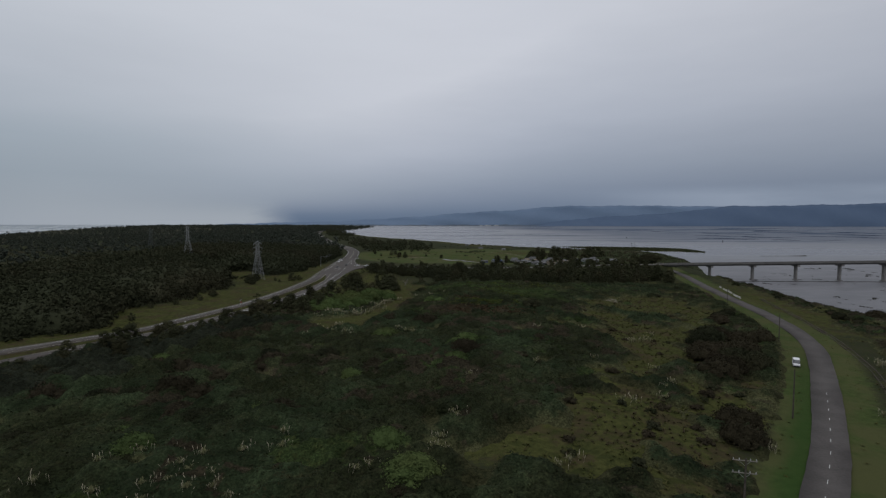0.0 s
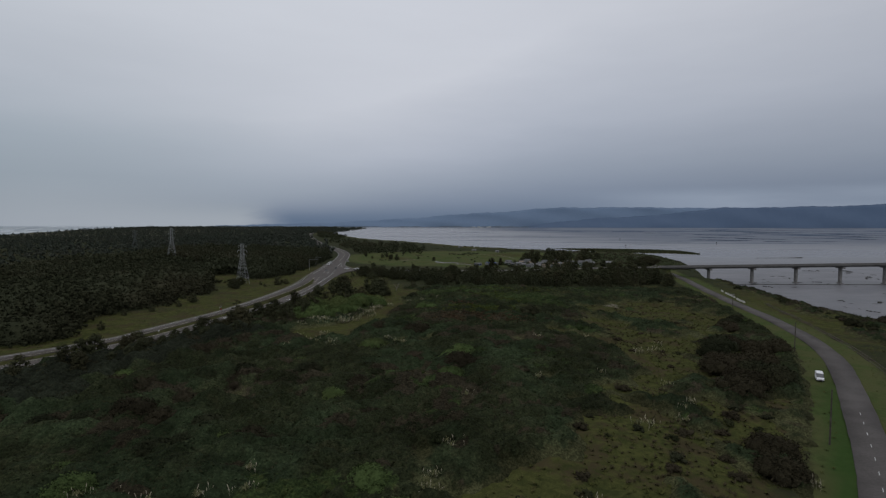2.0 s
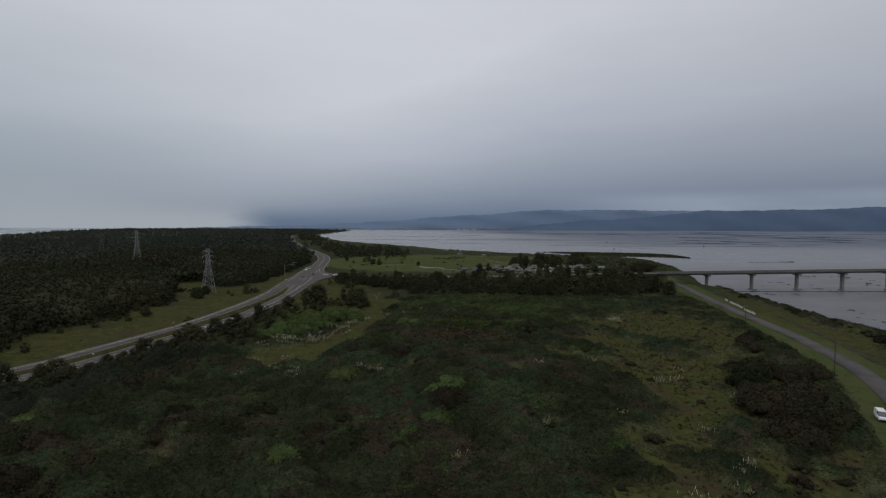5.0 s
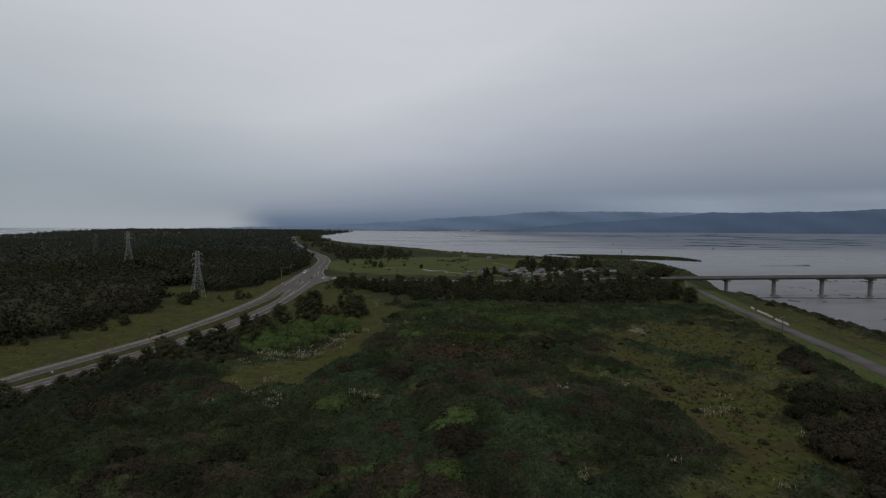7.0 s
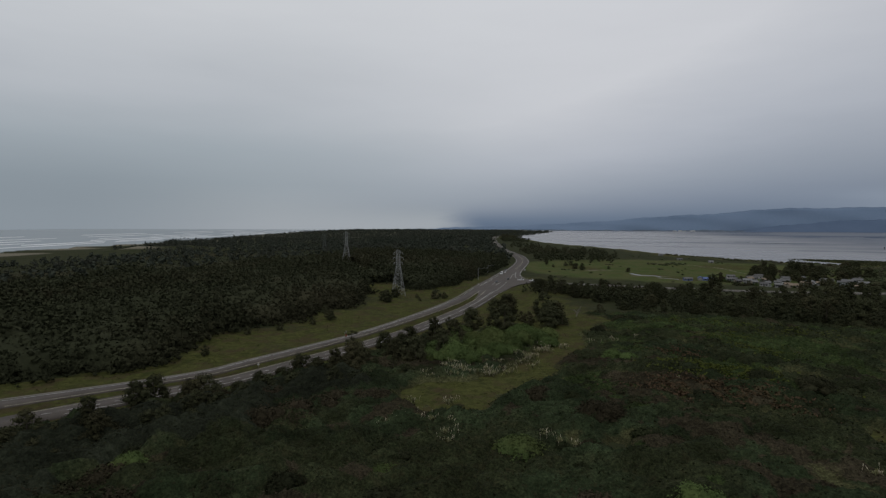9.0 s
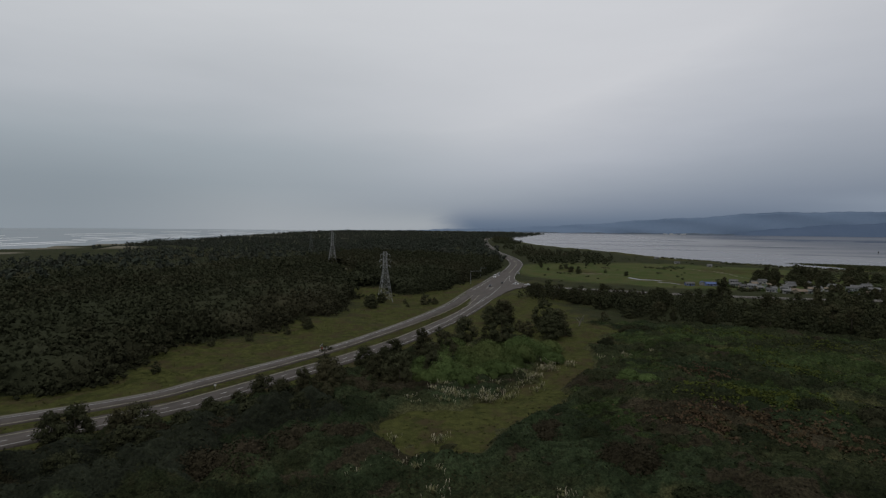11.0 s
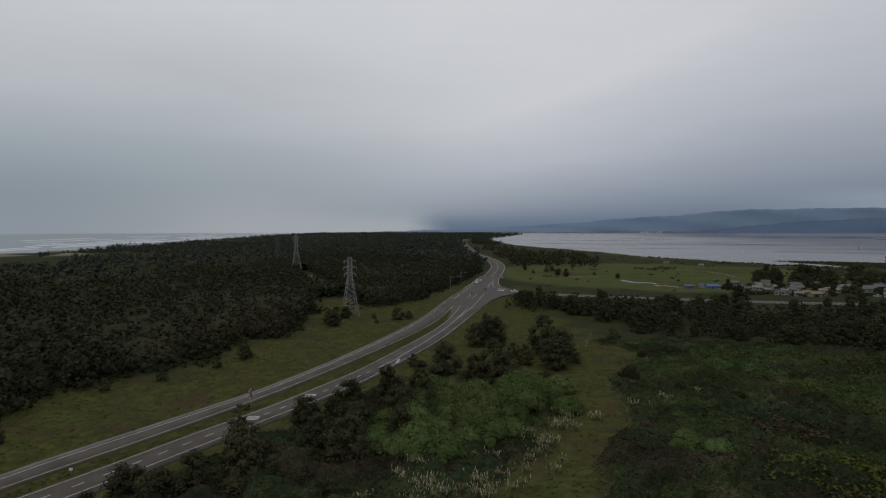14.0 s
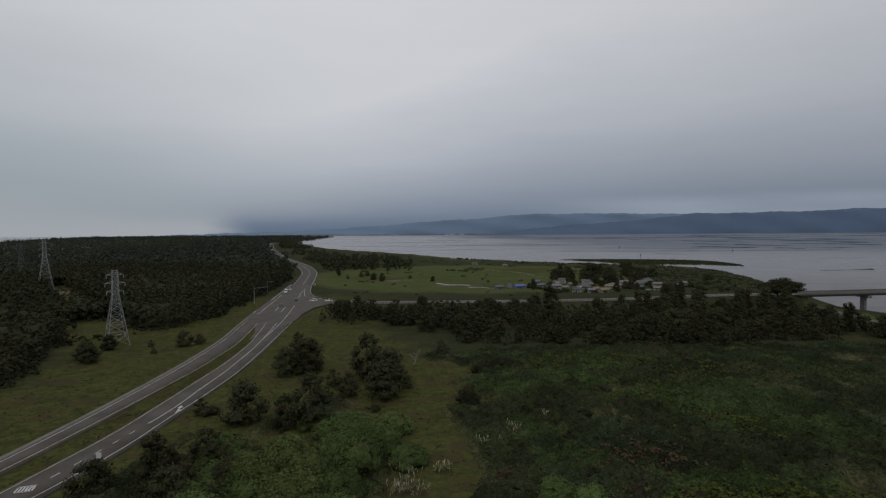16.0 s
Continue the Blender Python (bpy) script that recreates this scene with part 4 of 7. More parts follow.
for k in range(24):
    s = 37.5 + 38.2 * k
    top = 13.65 + 0.021 * s - 1.76
    bm = boxes(((s - 0.85, -1.7, -2.5), (s + 0.85, 1.7, top - 1.2)), bevel=0.25)
    v0 = len(bm.verts)
    box(bm, (s - 1.15, -5.0, top - 1.5), (s + 1.15, 5.0, top))
    bm.verts.ensure_lookup_table()
    for v in bm.verts[v0:]:
        if v.co.z < top - 0.5 and abs(v.co.y) > 3:
            v.co.y *= 0.5
    pier = part("pier", bm, M_PIER, bridge)
    if k < 9:
        part("footing", boxes(((s - 1.5, -2.8, -2.5), (s + 1.5, 2.8, 0.7)), bevel=0.15), M_PIER, pier, "dark tide-stained footing")
for k in range(6):
    s = 24 + k * 62.0
    bm = rods(((s, 5.5, 14.4 + 0.021 * s), (s, 5.5, 16.2 + 0.021 * s), 0.06, 0.05))
    part("marker_post", bm, M_STEEL, bridge)

# ---- transmission towers ----
def tower(x, y, z, h, turn, label, steel):
    e = thing("transmission_tower", x, y, z, turn, label, "tower", "towers of the power line")
    W, waist, top_w, zw = h * 0.13, 1.15, 0.95, h * 0.68

    def half(zz):
        return W + (waist - W) * zz / zw if zz < zw else waist + (top_w - waist) * (zz - zw) / (h - zw)

    for sx in (-1, 1):
        for sy in (-1, 1):
            leg = rods(((sx * W, sy * W, -0.5), (sx * waist, sy * waist, zw), 0.11, 0.09), ((sx * waist, sy * waist, zw), (sx * top_w, sy * top_w, h), 0.09, 0.07), sides=5)
            part("leg", leg, steel, e)
    levels = [0, h * 0.16, h * 0.29, h * 0.4, h * 0.49, h * 0.56, h * 0.62, h * 0.68, h * 0.74, h * 0.80, h * 0.86, h * 0.92, h]
    for face in range(4):
        bm = bmesh.new()
        rot = Matrix.Rotation(face * math.pi / 2, 4, "Z")
        for a, b_ in zip(levels, levels[1:]):
            ha, hb = half(a), half(b_)
            rod(bm, rot @ Vector((-ha, ha, a)), rot @ Vector((hb, hb, b_)), 0.05, sides=4)
            rod(bm, rot @ Vector((ha, ha, a)), rot @ Vector((-hb, hb, b_)), 0.05, sides=4)
            rod(bm, rot @ Vector((-hb, hb, b_)), rot @ Vector((hb, hb, b_)), 0.05, sides=4)
        part("bracing", bm, steel, e)
    for k in (0.72, 0.83, 0.94):
        zz, reach = h * k, 3.5 if 0.8 < k < 0.9 else 3.0
        for sx in (-1, 1):
            bm = bmesh.new()
            hw = half(zz)
            for sy in (-1, 1):
                rod(bm, (sx * hw, sy * hw, zz), (sx * reach, 0, zz + 0.1), 0.065, sides=4)
                rod(bm, (sx * hw, sy * hw, zz + 0.9), (sx * reach, 0, zz + 0.1), 0.05, sides=4)
            arm = part("crossarm", bm, steel, e)
            bm = bmesh.new()
            for j in range(6):
                bmesh.ops.create_cone(bm, cap_ends=True, segments=8, radius1=0.13, radius2=0.08, depth=0.12, matrix=Matrix.Translation((sx * reach, 0, zz - 0.15 - j * 0.2)))
            rod(bm, (sx * reach, 0, zz + 0.1), (sx * reach, 0, zz - 1.3), 0.035, sides=5)
            part("insulator", bm, M_GLASSY, arm)
    return e


tower(-138.5, 421.5, ground_at(-138.5, 421.5), 30.6, 38, "grey steel lattice transmission tower in the grass clearing", M_STEEL)
tower(-276.6, 601.6, ground_at(-276.6, 601.6), 38, 38, "grey steel lattice transmission tower among dark pines", M_STEEL)
tower(-426, 804, ground_at(-426, 804), 33, 38, "far grey lattice transmission tower standing in pine woods", M_HAZED_STEEL)


# ---- poles and signs ----
def utility_pole(x, y, h, turn, arms, label):
    e = thing("utility_pole", x, y, ground_at(x, y), turn, label, "pole", "poles along the bay road")
    part("shaft", rods(((0, 0, -0.8), (0.12, 0.05, h), 0.19, 0.12)), M_WOODPOLE, e)
    for k in range(arms):
        zz = h - 0.45 - k * 1.9
        arm = part("crossarm", boxes(((-1.7, 0.13, zz - 0.06), (1.7, 0.25, zz + 0.06)), bevel=0.015), M_GREYWOOD, e)
        for sx in (-1.55, -0.75, 0.75, 1.55):
            bm = rods(((sx, 0.19, zz + 0.09), (sx, 0.19, zz + 0.36), 0.07, 0.045))
            part("insulator", bm, M_GLASSY, arm)
        part("brace", rods(((-0.8, 0.19, zz - 0.06), (0, 0.16, zz - 0.75), 0.025), ((0.8, 0.19, zz - 0.06), (0, 0.16, zz - 0.75), 0.025), sides=5), M_STEEL, e)
    return e


utility_pole(45.5, 82, 11.5, -15, 2, "weathered wooden utility pole with two crossarms in scrub")
utility_pole(84.3, 126.6, 11.8, 20, 0, "plain dark wooden pole beside the bay road")
utility_pole(134.7, 206.4, 10.5, 20, 0, "dark wooden pole at the edge of the bay road")
utility_pole(166, 297, 9.5, 20, 1, "thin grey utility pole with a crossarm by the road")
utility_pole(296, 766, 14, 20, 2, "tall pale utility pole on the shore beyond the houses")
utility_pole(222, 560, 12, 20, 1, "pale utility pole near the bridge approach")
utility_pole(227, 556, 11, 20, 1, "pale utility pole near the bridge approach")


def street_lamp(x, y, h, turn, reach):
    e = thing("street_lamp", x, y, ground_at(x, y), turn, "grey steel mast-arm pole with a lamp at the junction", "lamp", "mast-arm poles at the junction")
    part("mast", rods(((0, 0, -0.4), (0, 0, h), 0.17, 0.11)), M_STEEL, e)
    arm = part("arm", rods(((0, 0, h - 0.5), (reach, 0, h + 0.1), 0.09, 0.06)), M_STEEL, e)
    part("lamp_head", boxes(((reach - 0.2, -0.18, h - 0.02), (reach + 0.7, 0.18, h + 0.18)), bevel=0.05), M_STEEL, arm)
    part("signal_head", boxes(((reach * 0.75, -0.2, h - 1.5), (reach * 0.75 + 0.4, 0.2, h - 0.25)), bevel=0.04), M_TYRE, arm)
    return e


street_lamp(-113.8, 538, 10.5, 10, 8)
street_lamp(-121, 604, 8.0, 10, 5)


def road_sign(x, y, h, w, tall, turn, mat, label, posts=1):
    e = thing("road_sign", x, y, ground_at(x, y), turn, label, "sign")
    for k in range(posts):
        px = 0 if posts == 1 else (-w * 0.32 + k * w * 0.64)
        part("post", boxes(((px - 0.06, 0.0, -0.4), (px + 0.06, 0.1, h)), bevel=0.01), M_GREYWOOD, e)
    part("board", boxes(((-w / 2, -0.05, h - tall), (w / 2, -0.004, h)), bevel=0.01), mat, e)
    return e


road_sign(-83.4, 304, 3.8, 1.1, 1.25, -10, M_SIGN, "square white road sign beside the northbound lanes", 2)


def beacon_sign(x, y, turn):
    """A warning panel on a post with three round signal heads."""
    e = thing("beacon_sign", x, y, ground_at(x, y), turn, "grey post with a red panel and dark beacons in the median", "sign")
    part("post", rods(((0, 0, -0.4), (0, 0, 5.3), 0.08, 0.06)), M_GREYWOOD, e)
    part("board", boxes(((-0.45, -0.12, 3.0), (0.45, -0.09, 4.1)), bevel=0.01), M_RED, e)
    for px, pz in ((0.25, 5.0), (-0.55, 4.35), (-0.2, 2.6)):
        head = part("beacon", rods(((px, -0.22, pz), (px, 0.1, pz), 0.26, 0.22), sides=12), M_TYRE, e)
        part("lens", rods(((px, -0.26, pz), (px, -0.222, pz), 0.16, 0.19), sides=12), M_SIGN, head)


beacon_sign(-102.6, 285.8, -20)
road_sign(-113.5, 246, 1.3, 0.6, 0.5, 30, M_SIGN, "small white marker plate in the grass median")
road_sign(111, 124.5, 1.9, 0.25, 1.4, 60, M_SIGN, "leaning pale marker post on the grass verge")

# ---- concrete barriers along the bay road ----
bm = bmesh.new()
prof = [(-0.4, 0), (-0.4, 0.12), (-0.2, 0.4), (-0.11, 1.0), (0.11, 1.0), (0.2, 0.4), (0.4, 0.12), (0.4, 0)]
e = [[bm.verts.new((s, y, z)) for y, z in prof] for s in (-2.9, 2.9)]
for i in range(8):
    bm.faces.new([e[0][i], e[0][(i + 1) % 8], e[1][(i + 1) % 8], e[1][i]])
bm.faces.new(e[0]), bm.faces.new(e[1])
bmesh.ops.recalc_face_normals(bm, faces=bm.faces[:])
BARRIER = bpy.data.meshes.new("concrete_barrier")
bm.to_mesh(BARRIER)
bm.free()
BARRIER.materials.append(worn("pale_concrete", (0.28, 0.27, 0.25), (0.46, 0.445, 0.41), 0.85, 0.3, 3))
for i in (0, 1, 2, 4, 5, 6, 7, 9):
    x, y = 193.5 + i * 1.85 + 0.35 * math.sin(i * 5.3), 331 + i * 5.7
    ob = new("concrete_barrier", BARRIER)
    ob.matrix_basis = pose(x + 0.1 * math.sin(i * 3), y, ground_at(x, y) - 0.02, 0, 0, 72 + 2 * math.sin(i * 2.1))
    tagged(ob, "pale precast concrete barrier in a row beside the bay road", "barrier", "barriers along the bay road")

# ---- disused railway beside the bay road ----
track = thing("railway", 0, 0, 0, 0, "rusty disused railway rails half hidden in grass", "railway", kind="structure")
RAIL = curve([(110, 125, 8.6), (134, 160, 8.5), (150, 190, 8.4), (166, 225, 8.0), (184, 270, 7.2), (200, 320, 6.4)], 4)
RAIL[:, 2] = land_height(RAIL[:, 0], RAIL[:, 1])
M_RUST = worn("rusty_rail", (0.05, 0.042, 0.032), (0.09, 0.076, 0.058), 0.8, 0.5, 5, 0.2)
for off in (-0.75, 0.75):
    ribbon("rail", RAIL, off - 0.05, off + 0.05, 0.25, M_RUST, track, 0.4)
M_SLEEPER = worn("weathered_sleeper", (0.045, 0.040, 0.030), (0.09, 0.08, 0.06), 0.95, 1, 6)
SL = boxes(((-1.25, -0.13, -0.15), (1.25, 0.13, 0.12)))
sleeper = bpy.data.meshes.new("sleeper")
SL.to_mesh(sleeper)
SL.free()
sleeper.materials.append(M_SLEEPER)
for piece in dashes(RAIL, 0, 1, 1, 2.4, 0):
    ob = part("sleeper", sleeper, None, track)
    a, c2 = piece[0], piece[-1]
    ob.matrix_basis = pose(a[0], a[1], ground_at(a[0], a[1]), 0, 0, math.degrees(math.atan2(c2[1] - a[1], c2[0] - a[0])) - 90)


# ---- vehicles ----
def loft(sections):
    """A closed shell through outlines (x, list of (y, z))."""
    bm = bmesh.new()
    rings = [[bm.verts.new((x, y, z)) for y, z in pts] for x, pts in sections]
    n = len(rings[0])
    for a, b_ in zip(rings, rings[1:]):
        for i in range(n):
            bm.faces.new([a[i], a[(i + 1) % n], b_[(i + 1) % n], b_[i]])
    bm.faces.new(rings[0]), bm.faces.new(rings[-1])
    bmesh.ops.recalc_face_normals(bm, faces=bm.faces[:])
    return bm


def vehicle(name, x, y, z, turn, body_mat, length, width, height, boxy, label, group=""):
    """A car or van: shell, cabin glass, wheels with rims, lamps."""
    e = thing(name, x, y, z, turn, label, "van" if boxy else "car", group)
    L, w, h = length / 2, width / 2, height
    waist = h * 0.55

    def ring(hw, lo, hi, inset=0.08):
        return [(-hw, lo), (hw, lo), (hw, hi - inset), (hw - inset, hi), (-hw + inset, hi), (-hw, hi - inset)]

    part("body", loft([(-L, ring(w * 0.92, 0.35, waist * 0.92)), (-L + 0.15, ring(w, 0.25, waist)), (L * 0.45, ring(w, 0.25, waist)), (L - 0.35, ring(w * 0.97, 0.25, waist * (0.9 if boxy else 0.86))),
                       (L, ring(w * 0.85, 0.35, waist * 0.72))]), body_mat, e)
    if boxy:
        a0, a1, a2, a3 = -L + 0.05, -L + 0.12, L * 0.38, L * 0.72
    else:
        a0, a1, a2, a3 = -L * 0.78, -L * 0.42, L * 0.12, L * 0.5
    part("cabin", loft([(a0, ring(w * 0.94, waist - 0.02, waist + 0.02, 0.01)), (a1, ring(w * 0.86, waist - 0.02, h, 0.12)), (a2, ring(w * 0.86, waist - 0.02, h, 0.12)), (a3, ring(w * 0.93, waist - 0.02, waist + 0.02, 0.01))]), M_PANE, e)
    part("roof", boxes(((a1 - 0.02, -w * 0.85, h - 0.05), (a2 + 0.02, w * 0.85, h + 0.03)), bevel=0.03), body_mat, e)
    if boxy:
        for sy in (-1, 1):
            part("side_panel", boxes(((a1, sy * w * 0.93 - 0.03, waist - 0.05), (L * 0.05, sy * w * 0.93 + 0.03, h - 0.06)), bevel=0.02), body_mat, e)
    for sx in (-0.62, 0.62):
        for sy in (-1, 1):
            bm = bmesh.new()
            bmesh.ops.create_cone(bm, cap_ends=True, segments=18, radius1=0.34, radius2=0.34, depth=0.24, matrix=pose(L * sx, sy * (w - 0.1), 0.34, 90))
            tyre = part("wheel", bm, M_TYRE, e)
            bm = bmesh.new()
            bmesh.ops.create_cone(bm, cap_ends=True, segments=12, radius1=0.2, radius2=0.2, depth=0.05, matrix=pose(L * sx, sy * (w + 0.02), 0.34, 90))
            part("rim", bm, M_RIM, tyre)
    for sy in (-1, 1):
        part("headlight", boxes(((L - 0.12, sy * w * 0.62 - 0.17, waist * 0.55), (L + 0.02, sy * w * 0.62 + 0.17, waist * 0.72)), bevel=0.02), M_LAMP, e)
        part("tail_light", boxes(((-L - 0.02, sy * w * 0.75 - 0.1, waist * 0.6), (-L + 0.1, sy * w * 0.75 + 0.1, waist * 0.85)), bevel=0.02), M_TAIL, e)
    part("bumper", boxes(((L - 0.1, -w * 0.85, 0.28), (L + 0.06, w * 0.85, 0.48)), bevel=0.03), M_TYRE, e)
    return e


P_WHITE, P_GREY, P_DARK = paint("white_car_paint", (0.75, 0.75, 0.75)), paint("silver_car_paint", (0.38, 0.40, 0.41)), paint("dark_car_paint", (0.025, 0.027, 0.032))
vehicle("van", 116.4, 170.8, 9.0 - 0.28, 238, P_WHITE, 4.9, 1.95, 2.1, True, "white van parked on the grass beside the bay road")
# traffic standing at the junction
CARS = [(-78, 544, 7.62, 172, P_WHITE, 0, "white car waiting at the mouth of the side road"), (-68, 541.5, 7.62, 172, P_WHITE, 0, "white car queuing on the side road"),
        (-52, 537, 7.45, 172, P_GREY, 0, "silver car leaving on the side road"), (-105, 592, 7.62, 275, P_WHITE, 1, "white delivery van coming down the highway"),
        (-105.5, 611, 7.62, 275, P_WHITE, 0, "white car behind the delivery van"), (-108, 628, 7.62, 275, P_DARK, 0, "dark car in the line on the highway"),
        (-89.5, 547, 7.62, 100, P_DARK, 0, "dark car heading north through the junction"), (-94, 521, 7.68, 275, P_DARK, 0, "dark car at the junction's southern mouth"),
        (-91, 640, 7.62, 96, P_GREY, 0, "grey car heading north on the highway")]
for x, y, z, turn, mat, boxy, lab in CARS:
    vehicle("delivery_van" if boxy else "car", x, y, z, turn, mat, 5.6 if boxy else 4.6, 1.95 if boxy else 1.8, 2.5 if boxy else 1.45, bool(boxy), lab, "traffic at the junction")


# ---- houses ----
def house(x, y, turn, L, W, H, wall, roof, label, hip=1.6, chimney=False):
    e = thing("house", x, y, ground_at(x, y) - 0.1, turn, label, "house", "houses by the meadow")
    l, w = L / 2, W / 2
    bm = boxes(((-l, -w, -0.4), (l, w, H)))
    for sx in (-1, 1):
        a = [bm.verts.new((sx * l, -w, H)), bm.verts.new((sx * l, w, H)), bm.verts.new((sx * l, 0, H + hip))]
        bm.faces.new(a)
    part("wall", bm, wall, e)
    bm = bmesh.new()
    for sy in (-1, 1):
        pts = [(-l - 0.4, sy * (w + 0.45), H - 0.2), (l + 0.4, sy * (w + 0.45), H - 0.2), (l + 0.4, 0, H + hip + 0.06), (-l - 0.4, 0, H + hip + 0.06)]
        lo = [bm.verts.new(p_) for p_ in pts]
        hi = [bm.verts.new((px, py, pz + 0.16)) for px, py, pz in pts]
        for f in (lo, hi, [lo[0], lo[1], hi[1], hi[0]], [lo[1], lo[2], hi[2], hi[1]], [lo[2], lo[3], hi[3], hi[2]], [lo[3], lo[0], hi[0], hi[3]]):
            bm.faces.new(f)
    bmesh.ops.recalc_face_normals(bm, faces=bm.faces[:])
    rf = part("roof", bm, roof, e)
    if chimney:
        part("chimney", boxes(((l * 0.4, -0.4, H + 0.4), (l * 0.4 + 0.8, 0.4, H + hip + 1.0)), bevel=0.03), M_PIER, rf)
    part("door", boxes(((-0.45, -w - 0.06, 0.0), (0.5, -w + 0.02, 2.05)), bevel=0.02), M_TYRE, e)
    for px in (-l * 0.6, l * 0.6):
        for sy in (-1, 1):
            win = part("window", boxes(((px - 0.75, sy * w - 0.05, 1.0), (px + 0.75, sy * w + 0.05, 2.2)), bevel=0.02), M_SIGN, e)
            part("pane", boxes(((px - 0.65, sy * w - 0.07, 1.1), (px + 0.65, sy * w + 0.07, 2.1))), M_PANE, win)
    return e


W_WHITE, W_BLUE, W_BEIGE, W_GREY, W_GREEN = (paint(n_, c_, 0.8, 0.2) for n_, c_ in (("white_siding", (0.33, 0.33, 0.32)), ("blue_siding", (0.10, 0.13, 0.24)), ("beige_siding", (0.25, 0.22, 0.17)), ("grey_siding", (0.21, 0.21, 0.20)), ("green_siding", (0.17, 0.21, 0.17))))
R_GREY, R_DARK, R_BLUE, R_BROWN, R_PALE = (worn(n_, a_, b_, 0.85, 0.5, 4) for n_, a_, b_ in (("grey_shingles", (0.075, 0.075, 0.075), (0.13, 0.13, 0.13)), ("dark_shingles", (0.06, 0.06, 0.06), (0.11, 0.11, 0.11)), ("blue_metal_roof", (0.07, 0.10, 0.22), (0.11, 0.15, 0.29)), ("brown_shingles", (0.14, 0.11, 0.08), (0.21, 0.17, 0.13)), ("pale_metal_roof", (0.11, 0.11, 0.11), (0.17, 0.17, 0.17))))
HOUSES = [(61, 621, 10, 11, 7, 3, W_BLUE, R_GREY, "long low house with blue siding"), (77, 618, 5, 12, 8, 3, W_BLUE, R_BLUE, "low blue house with a blue metal roof"),
          (73, 634, 80, 8, 6, 2.8, W_GREY, R_BLUE, "small grey shed with a blue roof"), (94, 616, 10, 9, 6, 3, W_GREEN, R_GREY, "small green house with a grey roof"),
          (107, 612, -12, 10, 7, 3, W_GREY, R_PALE, "grey cottage with a pale roof"), (116, 640, 15, 12, 8, 3.4, W_GREY, R_DARK, "grey house with a dark shingle roof"),
          (124, 655, -8, 13, 8, 4.2, W_WHITE, R_DARK, "white house with a dark shingle roof"), (135, 618, 4, 14, 7, 3, W_BEIGE, R_GREY, "long beige bungalow with a grey roof"),
          (143, 640, 30, 11, 7, 3.6, W_WHITE, R_GREY, "white gabled house with a grey roof"), (147, 601, -6, 11, 8, 3, W_BEIGE, R_BROWN, "beige house with a brown hipped roof"),
          (131, 590, 8, 7, 5, 2.6, W_BEIGE, R_BROWN, "small brown hut with an open front"), (168, 622, 14, 13, 8, 3.4, W_WHITE, R_PALE, "white house with a pale metal roof"),
          (180, 614, -20, 11, 8, 4.2, W_WHITE, R_GREY, "white two-gabled house with a grey roof"), (193, 631, 12, 10, 7, 3, W_WHITE, R_DARK, "white cottage with a dark roof"),
          (205, 596, 5, 11, 6, 3, W_WHITE, R_PALE, "white trailer home with a pale roof"), (160, 655, 60, 10, 7, 3.2, W_BEIGE, R_DARK, "beige house with a dark roof"),
          (102, 655, 0, 10, 6, 3, W_WHITE, R_GREY, "small white house at the meadow's edge"), (118, 597, 0, 8, 6, 2.7, W_GREEN, R_PALE, "low green shed with a pale roof"),
          (80, 868, 0, 10, 6, 2.6, W_WHITE, R_GREY, "white farm building near the bay shore"), (64, 972, 20, 9, 6, 2.6, W_GREY, R_GREY, "white shed near the bay shore"), (114, 842, 10, 8, 5, 2.4, W_GREY, R_PALE, "grey shed on the salt marsh")]
for i, (x, y, turn, L, W, H, wall, roof, lab) in enumerate(HOUSES):
    house(x, y, turn, L * 0.66, W * 0.64, H * 0.78, wall, roof, lab, 0.9 + 0.22 * (i % 3), i % 4 == 1)
# sheds, trailers and parked cars among the houses
r_ = random.Random(31)
SHEDS = [(83, 624), (100, 628), (110, 602), (121, 622), (128, 604), (113, 583), (120, 571), (129, 570), (138, 584), (140, 628), (152, 610), (158, 602), (165, 611), (174, 606), (186, 600), (176, 581), (190, 622), (98, 604), (145, 652), (112, 628)]
for i, (x, y) in enumerate(SHEDS):
    wall = (W_WHITE, W_GREY, W_BEIGE, W_GREEN, W_GREY)[i % 5]
    house(x, y, r_.uniform(-40, 40), r_.uniform(4, 7.5), r_.uniform(3, 4.6), r_.uniform(2.0, 2.6), wall, (R_GREY, R_DARK, R_PALE, R_BROWN)[i % 4], ("small shed among the houses", "little cabin among the houses", "small outbuilding beside a yard")[i % 3], r_.uniform(0.7, 1.3))
for i in range(14):
    x, y = r_.uniform(90, 185), r_.uniform(578, 632)
    vehicle("car", x, y, ground_at(x, y) - 0.05, r_.uniform(0, 360), (P_WHITE, P_GREY, P_DARK, P_WHITE, P_DARK)[i % 5], 4.5, 1.8, 1.5, i % 4 == 0, ("white car", "silver car", "dark car", "white car", "dark car")[i % 5] + " parked among the houses", "cars parked among the houses")
# far settlement on the headland and the far shore
for i in range(9):
    fx_, fy_ = (-560 - 40 * i, 3600 + 37 * (i * 7 % 5)) if i < 4 else (430 + (34 + 7 * (i % 2)) * (i - 4), 4560 + 6 * (i % 3))
    zz = max(ground_at(fx_, fy_), 0.0)
    e = thing("far_building", fx_, fy_, zz, 5 * i, "distant long white building across the bay", "building", "far white buildings")
    part("wall", boxes(((-13 + 3 * (i % 3), -8, -6), (13, 8, 3 + 2.5 * (i % 3))), bevel=0.2), M_SIGN, e)
    part("roof", boxes(((-14 + 3 * (i % 3), -9, 3.01 + 2.5 * (i % 3)), (14, 9, 4 + 2.5 * (i % 3))), bevel=0.2), M_SIGN, e)

